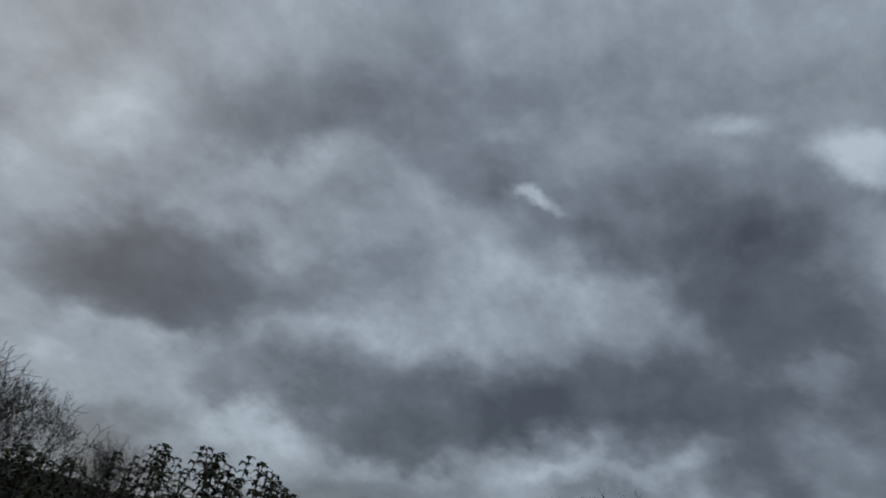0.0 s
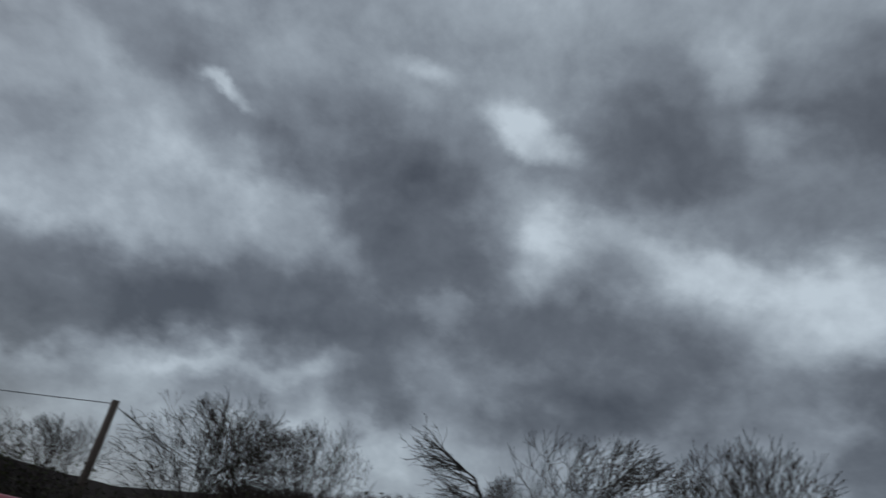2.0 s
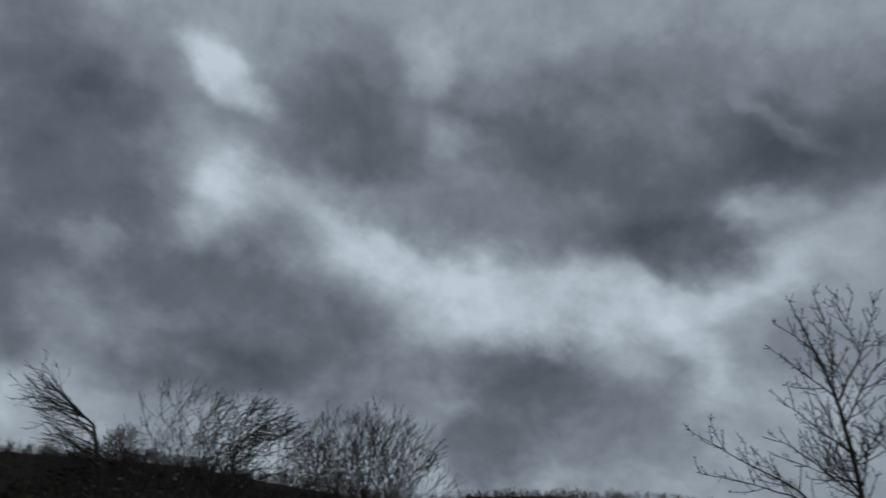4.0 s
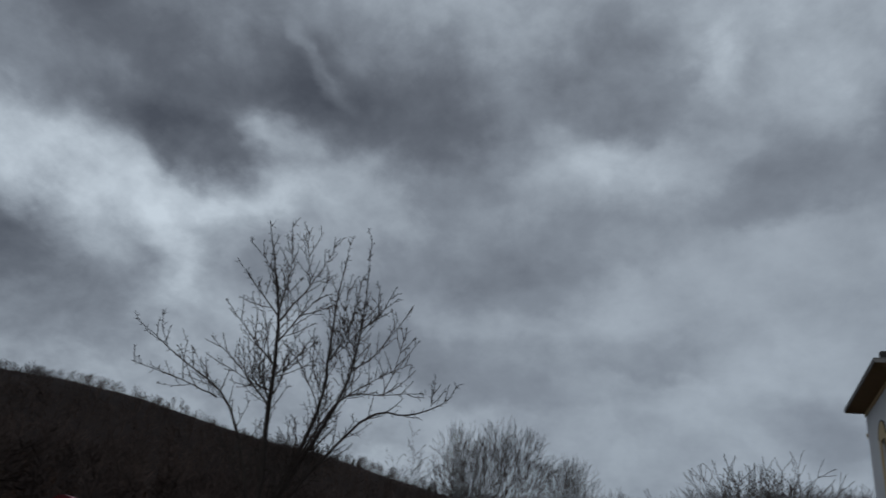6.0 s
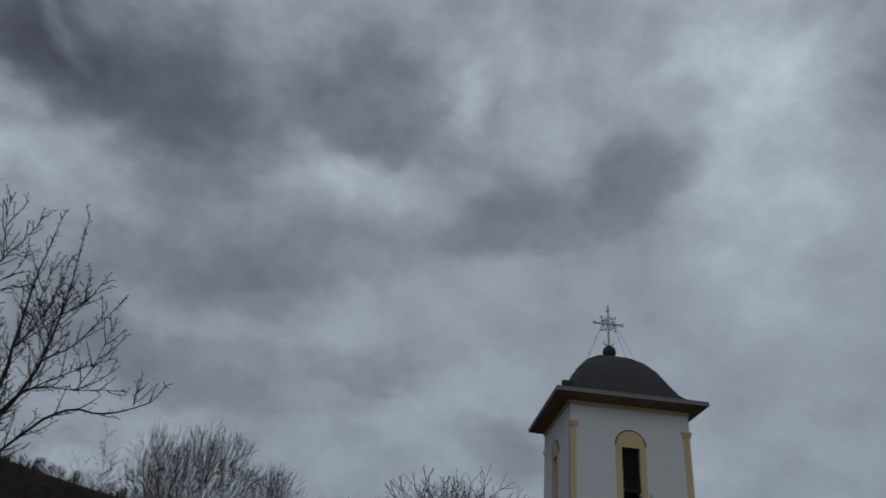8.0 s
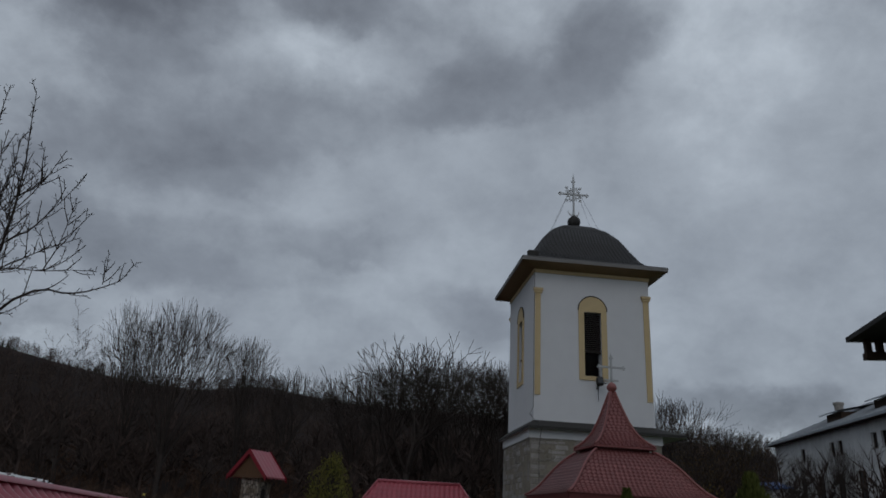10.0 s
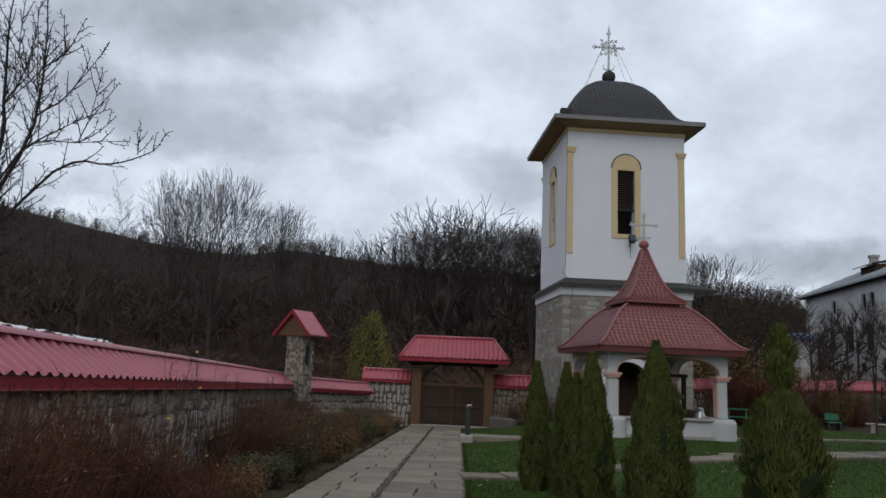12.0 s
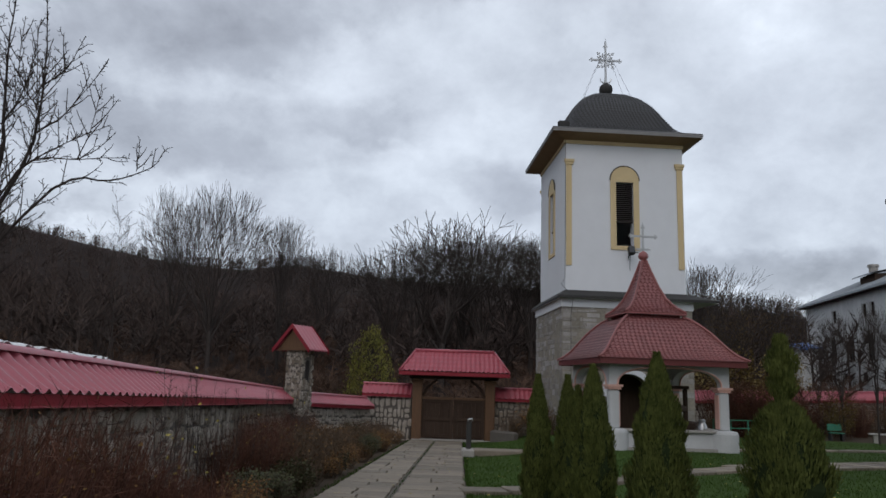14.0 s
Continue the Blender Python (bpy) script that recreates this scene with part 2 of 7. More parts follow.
M = dict(
    plaster_grey=material("grey_white_paint", (0.46, 0.47, 0.47), 0.8, var=0.12, scale=2.0, fine=30, bump=0.15),
    plaster=material("white_plaster", (0.64, 0.66, 0.68), 0.85, var=0.06, scale=1.2, fine=40, bump=0.15),
    plaster_old=material("weathered_white_plaster", (0.64, 0.65, 0.65), 0.9, var=0.34, scale=0.9, fine=8, bump=0.2, stretch=(1, 1, 0.4)),
    yellow=material("yellow_plaster", (0.56, 0.44, 0.25), 0.85, var=0.10, scale=2, fine=40, bump=0.15),
    pink=material("pink_plaster", (0.60, 0.36, 0.30), 0.8, var=0.15, scale=3, fine=40, bump=0.15),
    red_metal=material("red_metal_tile", (0.34, 0.065, 0.085), 0.36, var=0.18, scale=3, fine=30, bump=0.08, wet=0.15),
    fascia_brown=material("brown_red_fascia", (0.125, 0.030, 0.028), 0.5, var=0.2, scale=3, fine=30, bump=0.1),
    gutter=material("weathered_gutter_metal", (0.15, 0.15, 0.15), 0.5, metal=0.3, var=0.25, scale=4, fine=30, bump=0.1),
    fascia_grey=material("grey_fascia_board", (0.24, 0.235, 0.23), 0.6, var=0.25, scale=4, fine=30, bump=0.15, stretch=(0.4, 0.4, 4)),
    soffit=material("ochre_brown_boards", (0.26, 0.175, 0.095), 0.8, var=0.2, scale=3, fine=25, bump=0.2),
    white_foil=material("torn_white_plastic", (0.6, 0.62, 0.62), 0.4, var=0.15, bump=0.2),
    brush=material("brown_brush", (0.080, 0.058, 0.049), 0.95, var=0.45, scale=0.1, fine=1.0, bump=0, island=0.7, tint=(0.11, 0.066, 0.046), wet=-0.28),
    red_dark=material("red_metal_fascia", (0.22, 0.012, 0.022), 0.45, var=0.15, scale=3, fine=30, bump=0.05),
    shingle_red=material("red_metal_shingle", (0.235, 0.082, 0.078), 0.45, var=0.2, scale=5, fine=30, bump=0.08, piece=0.5, island=0.3, wet=0.1),
    shingle_dark=material("dark_metal_shingle", (0.046, 0.046, 0.048), 0.55, var=0.15, scale=3, fine=20, bump=0.1, island=0.2),
    dark_metal=material("dark_sheet_metal", (0.040, 0.039, 0.037), 0.7, wet=-0.15, var=0.25, scale=3, fine=30, bump=0.1),
    grey_metal=material("grey_roof_sheet", (0.30, 0.33, 0.36), 0.45, metal=0.2, var=0.15, scale=2, fine=20, bump=0.1, stretch=(1, 1, 1)),
    steel=material("polished_steel", (0.42, 0.43, 0.43), 0.32, metal=0.9, var=0.1, scale=8, fine=60, bump=0.03),
    silver=material("silver_painted_iron", (0.42, 0.43, 0.43), 0.4, metal=0.6, var=0.15, scale=8, fine=60, bump=0.05),
    wood=material("brown_gate_wood", (0.115, 0.060, 0.030), 0.65, var=0.35, scale=3, fine=25, bump=0.3, stretch=(6, 6, 0.5), piece=0.3),
    wood_dark=material("dark_weathered_wood", (0.052, 0.035, 0.026), 0.75, var=0.3, scale=3, fine=25, bump=0.3, stretch=(6, 6, 0.5), piece=0.3, wet=-0.28),
    wood_pole=material("grey_brown_pole_wood", (0.11, 0.085, 0.07), 0.85, var=0.3, scale=3, fine=25, bump=0.4, stretch=(8, 8, 0.4)),
    # dark wood of the louvres; also the painted shade of the shrine niche
    opening=material("dark_wood_and_niche_shade", (0.035, 0.030, 0.028), 0.7, var=0.25, scale=6, fine=40, bump=0.2, wet=-0.28),
    stone=material("grey_brown_field_stone", (0.26, 0.215, 0.165), 0.85, var=0.38, scale=4, fine=30, bump=0.6, piece=0.8, tint=(0.29, 0.26, 0.225), wet=-0.28),
    mortar=material("grey_mortar", (0.12, 0.108, 0.095), 0.95, var=0.2, scale=5, fine=50, bump=0.4, wet=-0.28),
    ashlar=material("pale_tower_stone", (0.265, 0.235, 0.19), 0.9, var=0.45, scale=1.1, fine=9, bump=0.8, piece=0.35, tint=(0.29, 0.28, 0.27), wet=-0.28),
    ashlar_joint=material("tower_mortar", (0.25, 0.228, 0.19), 0.95, var=0.48, scale=1.0, fine=8, bump=0.8, wet=-0.28),
    slab=material("grey_paving_stone", (0.17, 0.142, 0.108), 0.75, var=0.42, scale=2.0, fine=14, bump=0.9, piece=0.55, wet=0.05),
    concrete=material("grey_concrete", (0.30, 0.285, 0.26), 0.85, var=0.2, scale=3, fine=30, bump=0.3),
    soil=material("damp_ground", (0.055, 0.042, 0.03), 0.95, var=0.4, scale=1.5, fine=14, bump=0.6, wet=-0.28),
    lawn=material("short_lawn", (0.024, 0.052, 0.009), 0.9, var=0.35, scale=1.2, fine=40, bump=0.8, tint=(0.04, 0.07, 0.014), wet=-0.28),
    blade=material("grass_blade", (0.026, 0.056, 0.010), 0.7, var=0.3, scale=1.0, fine=10, bump=0, island=0.5, tint=(0.038, 0.066, 0.014), wet=-0.28),
    # hill floor near black: the wood's own shade is painted into the colour
    hill=material("wood_floor_with_tree_shade", (0.014, 0.010, 0.009), 1.0, var=0.45, scale=0.06, fine=0.7, bump=1.0, tint=(0.024, 0.016, 0.013), wet=-0.28),
    far_bark=material("far_bare_trees", (0.052, 0.043, 0.040), 0.95, var=0.4, scale=0.05, fine=1.0, bump=0, island=0.5, tint=(0.072, 0.052, 0.045), wet=-0.28),
    ridge_wood=material("dark_ridge_trees", (0.020, 0.018, 0.015), 0.95, var=0.4, scale=0.05, fine=1.0, bump=0, island=0.5, tint=(0.030, 0.024, 0.020), wet=-0.28),
    conifer=material("far_conifer", (0.014, 0.024, 0.013), 0.95, var=0.4, scale=0.1, fine=1.0, bump=0, island=0.4, wet=-0.28),
    bark=material("dark_wet_bark", (0.050, 0.042, 0.038), 0.85, var=0.35, scale=6, fine=40, bump=0.4, wet=-0.28),
    bark_grey=material("grey_brown_bark", (0.052, 0.043, 0.039), 0.9, var=0.35, scale=4, fine=30, bump=0.4, wet=-0.28),
    twig_red=material("red_brown_stems", (0.066, 0.033, 0.026), 0.85, var=0.4, scale=1.5, fine=20, bump=0, island=0.7, tint=(0.085, 0.038, 0.025), wet=-0.28),
    twig_brown=material("dry_brown_stems", (0.095, 0.068, 0.048), 0.9, var=0.4, scale=1.5, fine=20, bump=0, island=0.7, wet=-0.28),
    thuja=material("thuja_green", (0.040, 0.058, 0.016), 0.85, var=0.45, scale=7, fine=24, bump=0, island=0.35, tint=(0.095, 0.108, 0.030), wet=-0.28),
    # darker than the foliage: shade between the sprays is put into this colour
    thuja_core=material("thuja_inner_shade", (0.016, 0.024, 0.009), 0.95, var=0.4, scale=6, fine=30, bump=0.8, wet=-0.28),
    leaf=material("dark_shrub_leaf", (0.026, 0.028, 0.015), 0.6, wet=-0.15, var=0.4, scale=3, fine=20, bump=0, island=0.7, tint=(0.045, 0.05, 0.018)),
    leaf_yellow=material("yellow_autumn_leaf", (0.30, 0.24, 0.045), 0.6, var=0.35, scale=3, fine=20, bump=0, island=0.8),
    leaf_rust=material("rust_autumn_leaf", (0.13, 0.045, 0.020), 0.7, var=0.4, scale=3, fine=20, bump=0, island=0.8, tint=(0.16, 0.095, 0.035), wet=-0.28),
    leaf_ochre=material("ochre_brown_leaf", (0.15, 0.105, 0.038), 0.8, var=0.4, scale=1, fine=10, bump=0, island=0.8, tint=(0.20, 0.15, 0.06), wet=-0.28),
    leaf_olive=material("olive_ochre_leaf", (0.085, 0.066, 0.026), 0.8, var=0.45, scale=1, fine=10, bump=0, island=0.8, tint=(0.12, 0.075, 0.030), wet=-0.28),
    willow=material("yellow_green_willow", (0.15, 0.165, 0.04), 0.8, var=0.4, scale=1, fine=10, bump=0, island=0.7, tint=(0.17, 0.15, 0.04), wet=-0.28),
    glass=material("dark_window_glass", (0.03, 0.032, 0.035), 0.15, var=0.2, scale=1, fine=10, bump=0.02, wet=0.2),
    wire=material("black_wire", (0.03, 0.03, 0.03), 0.6, var=0.1, bump=0),
    green_metal=material("green_painted_rail", (0.03, 0.16, 0.10), 0.5, var=0.15, bump=0.1),
    blue_tarp=material("blue_sheet", (0.03, 0.10, 0.30), 0.5, var=0.2, bump=0.1),
)


# ---- mesh building ----
class Geo:
    """Collects vertices and faces of one mesh."""

    def __init__(self):
        self.v, self.f = [], []

    def quad(self, *pts):
        n = len(self.v)
        self.v += [tuple(p) for p in pts]
        self.f.append(tuple(range(n, n + len(pts))))
        return self

    def box(self, lo, hi, m=None, taper=0.0, bevel=0.0):
        (x0, y0, z0), (x1, y1, z1) = lo, hi
        n = len(self.v)
        if bevel:
            b = min(bevel, (x1 - x0) / 3, (y1 - y0) / 3, (z1 - z0) / 3)
            rings = [(z0, b), (z0 + b, 0), (z1 - b, 0), (z1, b)]
            pts = []
            for z, i in rings:
                c = b
                xs, ys = (x0 + i, x1 - i), (y0 + i, y1 - i)
                pts += [(xs[0] + c, ys[0], z), (xs[1] - c, ys[0], z), (xs[1], ys[0] + c, z), (xs[1], ys[1] - c, z),
                        (xs[1] - c, ys[1], z), (xs[0] + c, ys[1], z), (xs[0], ys[1] - c, z), (xs[0], ys[0] + c, z)]
            for k in range(3):
                for i in range(8):
                    j = (i + 1) % 8
                    self.f.append((n + 8 * k + i, n + 8 * k + j, n + 8 * k + 8 + j, n + 8 * k + 8 + i))
            self.f.append(tuple(n + i for i in reversed(range(8))))
            self.f.append(tuple(n + 24 + i for i in range(8)))
        else:
            t = taper
            pts = [(x0, y0, z0), (x1, y0, z0), (x1, y1, z0), (x0, y1, z0), (x0 + t, y0 + t, z1), (x1 - t, y0 + t, z1), (x1 - t, y1 - t, z1), (x0 + t, y1 - t, z1)]
            self.f += [tuple(n + i for i in q) for q in ((3, 2, 1, 0), (4, 5, 6, 7), (0, 1, 5, 4), (1, 2, 6, 5), (2, 3, 7, 6), (3, 0, 4, 7))]
        self.v += [tuple(m @ Vector(p)) if m else p for p in pts]
        return self

    def tube(self, pts, radii, sides=6, cap=True):
        pts = [Vector(p) for p in pts]
        n = len(self.v)
        ref = None
        for i, p in enumerate(pts):
            d = (pts[min(i + 1, len(pts) - 1)] - pts[max(i - 1, 0)])
            d = d.normalized() if d.length > 1e-9 else Vector((0, 0, 1))
            if ref is None:
                ref = d.orthogonal().normalized()
            a = (ref - d * ref.dot(d))
            a = a.normalized() if a.length > 1e-6 else d.orthogonal().normalized()
            ref = a
            b = d.cross(a)
            r = radii[i]
            for k in range(sides):
                t = 2 * math.pi * k / sides
                q = p + (a * math.cos(t) + b * math.sin(t)) * r
                self.v.append((q.x, q.y, q.z))
        for i in range(len(pts) - 1):
            for k in range(sides):
                j = (k + 1) % sides
                self.f.append((n + i * sides + k, n + i * sides + j, n + (i + 1) * sides + j, n + (i + 1) * sides + k))
        if cap and sides > 2:
            self.f.append(tuple(n + k for k in reversed(range(sides))))
            self.f.append(tuple(n + (len(pts) - 1) * sides + k for k in range(sides)))
        return self

    def lathe(self, profile, center=(0, 0), sides=16):
        n = len(self.v)
        for r, z in profile:
            for k in range(sides):
                t = 2 * math.pi * k / sides
                self.v.append((center[0] + r * math.cos(t), center[1] + r * math.sin(t), z))
        for i in range(len(profile) - 1):
            for k in range(sides):
                j = (k + 1) % sides
                self.f.append((n + i * sides + k, n + i * sides + j, n + (i + 1) * sides + j, n + (i + 1) * sides + k))
        self.f.append(tuple(n + k for k in reversed(range(sides))))
        self.f.append(tuple(n + (len(profile) - 1) * sides + k for k in range(sides)))
        return self

    def extrude(self, outline, depth, m):
        """An outline in x, z, pushed back along y by depth, then posed by m."""
        n, k = len(self.v), len(outline)
        self.v += [tuple(m @ Vector((x, 0, z))) for x, z in outline] + [tuple(m @ Vector((x, depth, z))) for x, z in outline]
        self.f.append(tuple(n + i for i in range(k)))
        self.f.append(tuple(n + k + i for i in reversed(range(k))))
        for i in range(k):
            j = (i + 1) % k
            self.f.append((n + j, n + i, n + k + i, n + k + j))
        return self

    def mesh(self, name, smooth=False):
        me = bpy.data.meshes.new(name)
        me.from_pydata(self.v, [], self.f)
        if smooth:
            me.polygons.foreach_set("use_smooth", [True] * len(me.polygons))
        me.update()
        return me


def part(name, geo, mat, parent=None, label="", smooth=False, kind=""):
    me = geo.mesh(name, smooth) if isinstance(geo, Geo) else geo
    if not me.materials:
        me.materials.append(mat)
    ob = new(name, me)
    ob.parent = parent
    return tagged(ob, label, kind=kind)


def thing(name, label, category, m=None, group="", kind=""):
    ob = new(name)
    ob.empty_display_size = 0.2
    if m is not None:
        ob.matrix_world = m
    return tagged(ob, label, category, group, kind)


def fix_normals(ob):
    bm = bmesh.new()
    bm.from_mesh(ob.data)
    bmesh.ops.recalc_face_normals(bm, faces=bm.faces)
    bm.to_mesh(ob.data)
    bm.free()


def smoothstep(a, b, x):
    t = min(1, max(0, (x - a) / (b - a)))
    return t * t * (3 - 2 * t)


def path_mid(y):
    return -1.16 + 0.026 * y


def ground_z(x, y):
    """The yard falls gently along the path; the lawn beside it lies a little higher; the valley side rises far off."""
    z = -0.037 * max(-6, min(y, 48))
    side = x - path_mid(y)
    lawn = smoothstep(1.6, 6.5, side) * smoothstep(6, 16, y) * (0.03 * min(y, 34) * 0.62)
    return z + lawn * (1 - smoothstep(60, 90, math.hypot(x, y)))


RIDGE = [(-180, 3.0), (-150, 2.5), (-118, 2.0), (-110, 3.4), (-100, 4.8), (-91, 6.5), (-86, 7.1), (-69, 7.8), (-64, 9.1), (-58, 10.1), (-52, 10.7), (-46, 10.5), (-40, 10.0), (-33, 9.6), (-28, 8.9), (-22, 8.1),
         (-16, 7.9), (-12, 8.5), (-8, 8.2), (-5, 7.9), (7, 7.4), (20, 6.2), (30, 4.8), (45, 3.5), (90, 3.0), (180, 3.0)]


HILL_R = 460


def ridge_elevation(az):
    for (a0, e0), (a1, e1) in zip(RIDGE, RIDGE[1:]):
        if a0 <= az <= a1:
            t = (az - a0) / (a1 - a0)
            return e0 + (e1 - e0) * t
    return 3.0


def hill_z(az, r):
    """Height of the land at a bearing and a distance from the yard."""
    top = HILL_R + 40 * math.sin(radians(az * 2.2))
    x, y = r * math.sin(radians(az)), r * math.cos(radians(az))
    if r < 45:
        return ground_z(x, y)
    base = ground_z(x, y)
    h_top = EYE + math.tan(radians(ridge_elevation(az) - 0.12)) * top
    t = smoothstep(42, top, r) * 0.55 + 0.45 * min(1, max(0, (r - 42) / (top - 42)))
    z = base + (h_top - base) * t
    if r > top:
        z = h_top - (r - top) * 0.25
    return max(z, -8) + noise.noise(Vector((x * 0.02, y * 0.02, 3))) * 3.0 * smoothstep(60, 240, r) * (1 - 0.7 * smoothstep(330, 430, r))


# ---- ground, hills, far woods ----
def build_ground():
    radii = [0, 1.5, 3, 5, 7, 9, 11, 13, 15, 17, 19, 21, 23, 25, 28, 31, 34, 38, 42, 45, 50, 56, 64, 74, 86, 100, 120, 145, 175, 210, 250, 290, 330, 365, 395, 420, 440, 460, 480, 500, 525, 560, 640, 900, 1500, 4000]
    step = 2
    n = 360 // step
    verts, faces, mats = [], [], []
    for r in radii:
        for k in range(n):
            az = -180 + k * step
            verts.append((r * math.sin(radians(az)), r * math.cos(radians(az)), hill_z(az, r) if r < 650 else -8))
    for i in range(len(radii) - 1):
        for k in range(n):
            j = (k + 1) % n
            faces.append((i * n + j, i * n + k, (i + 1) * n + k, (i + 1) * n + j))
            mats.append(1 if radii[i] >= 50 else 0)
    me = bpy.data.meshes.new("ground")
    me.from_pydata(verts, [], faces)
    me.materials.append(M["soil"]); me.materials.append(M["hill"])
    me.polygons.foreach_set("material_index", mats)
    me.polygons.foreach_set("use_smooth", [True] * len(faces))
    me.update()
    tagged(new("ground", me), "damp dark yard soil rising into a wooded hillside", "ground", kind="structure")


build_ground()


def scatter(name, template_v, template_f, places, mat, label, category):
    """Many joined copies of one small form: places are (x, y, z, scale, turn, lean)."""
    tv, tf = np.array(template_v), [tuple(f) for f in template_f]
    allv, allf = [], []
    for i, (x, y, z, s, turn, squash) in enumerate(places):
        c, sn = math.cos(turn), math.sin(turn)
        v = tv * (s * squash, s * squash, s)
        v = np.column_stack((v[:, 0] * c - v[:, 1] * sn + x, v[:, 0] * sn + v[:, 1] * c + y, v[:, 2] + z))
        allv.append(v)
        base = i * len(tv)
        allf += [tuple(k + base for k in f) for f in tf]
    me = bpy.data.meshes.new(name)
    me.from_pydata(np.concatenate(allv).tolist(), [], allf)
    me.materials.append(mat)
    me.update()
    return tagged(new(name, me), label, category, kind="stuff")


def far_tree_template(seed, limbs, sprays, wide=0.007):
    """A small bare tree one unit high: trunk, limbs, and fans of fine twigs."""
    rng = random.Random(seed)
    g = Geo()
    g.tube([(0, 0, -0.05), (0.01, 0, 0.4), (0.0, 0.01, 0.9)], [0.018, 0.012, 0.002], 3, False)
    for _ in range(limbs):
        h = rng.uniform(0.22, 0.7)
        a = rng.uniform(0, 6.28)
        ln = rng.uniform(0.25, 0.42) * (1.15 - h * 0.5)
        d = Vector((math.cos(a), math.sin(a), rng.uniform(0.5, 1.6))).normalized()
        p = Vector((0, 0, h))
        g.tube([p, p + d * ln], [0.008, 0.002], 3, False)
        for _ in range(sprays):
            s = p + d * ln * rng.uniform(0.25, 1.0)
            e = (d * 0.5 + Vector((rng.uniform(-1, 1), rng.uniform(-1, 1), rng.uniform(-0.1, 1.3)))).normalized()
            w = e.orthogonal().normalized() * wide
            g.quad(s - w, s + w, s + e * rng.uniform(0.12, 0.22))
    return g


def build_woods():
    rng = random.Random(5)
    for seed, count, lo, hi, size, limbs, sprays in ((1, 520, 58, 130, (6, 9.5), 12, 9), (2, 3400, 120, 450, (5.0, 8.0), 9, 5), (3, 4200, 385, 505, (0.9, 1.9), 8, 6)):
        places = []
        while len(places) < count:
            az = rng.uniform(-112, 48) if lo > 100 else rng.uniform(-60, 40)
            top = HILL_R + 40 * math.sin(radians(az * 2.2))
            r = lo + (min(hi, top + 8 if seed == 3 else top - 110) - lo) * rng.random() ** 0.7
            x, y = r * math.sin(radians(az)), r * math.cos(radians(az))
            places.append((x, y, hill_z(az, r), rng.uniform(*size), rng.uniform(0, 6.28), rng.uniform(0.8, 1.3)))
        t = far_tree_template(seed, limbs, sprays, 0.034 if seed == 3 else 0.008)
        scatter("hillside_wood", t.v, t.f, places, M["ridge_wood" if seed == 3 else "far_bark"], "bare brown autumn trees covering the hillside", "woods")
    places = []
    while len(places) < 1500:
        az, r = rng.uniform(-62, 42), rng.uniform(44, 120)
        x, y = r * math.sin(radians(az)), r * math.cos(radians(az))
        if y < 42 and x > -12:
            continue
        places.append((x, y, hill_z(az, r) - 0.2, rng.uniform(1.4, 3.6), rng.uniform(0, 6.28), rng.uniform(1.2, 2.2)))
    t = far_tree_template(9, 14, 20, 0.0032)
    scatter("hillside_brush", t.v, t.f, places, M["brush"], "red-brown leafless brush at the foot of the hill", "brush")
    cone = Geo()
    for k in range(5):
        z0 = 0.15 + k * 0.17
        cone.lathe([(0.21 - k * 0.036, z0), (0.02, z0 + 0.27)], sides=7)
    places = []
    for az0, r0, n, spread in ((-62, 430, 26, 7), (-29, 440, 60, 3), (-24, 430, 40, 3), (-9, 440, 14, 2)):
        for _ in range(n):
            az, r = az0 + rng.gauss(0, spread), r0 + rng.gauss(0, 18)
            places.append((r * math.sin(radians(az)), r * math.cos(radians(az)), hill_z(az, r), rng.uniform(2.6, 4.6), rng.uniform(0, 6), 1.0))
    scatter("ridge_conifers", cone.v, cone.f, places, M["conifer"], "small dark conifers along the ridge of the hill", "woods")


build_woods()


# ---- walls with tiled caps ----
STONE_MESHES = []


def stone_mesh(seed, mat):
    """A rough field stone about 1 x 1 across in x and z, facing -y."""
    rng = random.Random(seed)
    n = rng.choice((6, 7, 8))
    ring = []
    for k in range(n):
        a = 2 * math.pi * (k + rng.uniform(-0.25, 0.25)) / n
        c, s = math.cos(a), math.sin(a)
        r = 0.5 / max(abs(c), abs(s)) * rng.uniform(0.80, 0.97)
        r = min(r, 0.6)
        ring.append((c * r, s * r))
    v, f = [], []
    for sc, y in ((1.0, 0.03), (0.97, -0.025), (0.80, -0.05)):
        v += [(x * sc, y + rng.uniform(-0.008, 0.008), z * sc) for x, z in ring]
    for i in range(2):
        for k in range(n):
            j = (k + 1) % n
            f.append((i * n + k, i * n + j, (i + 1) * n + j, (i + 1) * n + k))
    f.append(tuple(2 * n + k for k in range(n)))
    me = bpy.data.meshes.new("stone")
    me.from_pydata(v, [], f)
    me.materials.append(mat)
    me.update()
    return me


for k in range(14):
    STONE_MESHES.append(stone_mesh(k, M["stone"]))


def stone_layout(rng, length, height, size):
    """Rough courses of stones of uneven width: centre x, centre z, width, height."""
    out, z = [], 0.0
    while z < height - 0.05:
        h = min(size * rng.uniform(0.8, 1.45), height - z)
        x = rng.uniform(-0.2, 0) * size
        while x < length:
            w = size * rng.uniform(0.34, 0.85)
            split = rng.random() < 0.25 and h > size * 0.8
            if split:
                out += [(x + w / 2, z + h * 0.27, w, h * 0.5), (x + w / 2, z + h * 0.77, w, h * 0.46)]
            else:
                out.append((x + w / 2, z + h / 2 + rng.uniform(-0.06, 0.06), w, h * rng.uniform(0.9, 1.15)))
            x += w
        z += h
    return [(x, z, w, h) for x, z, w, h in out if 0 < x < length]


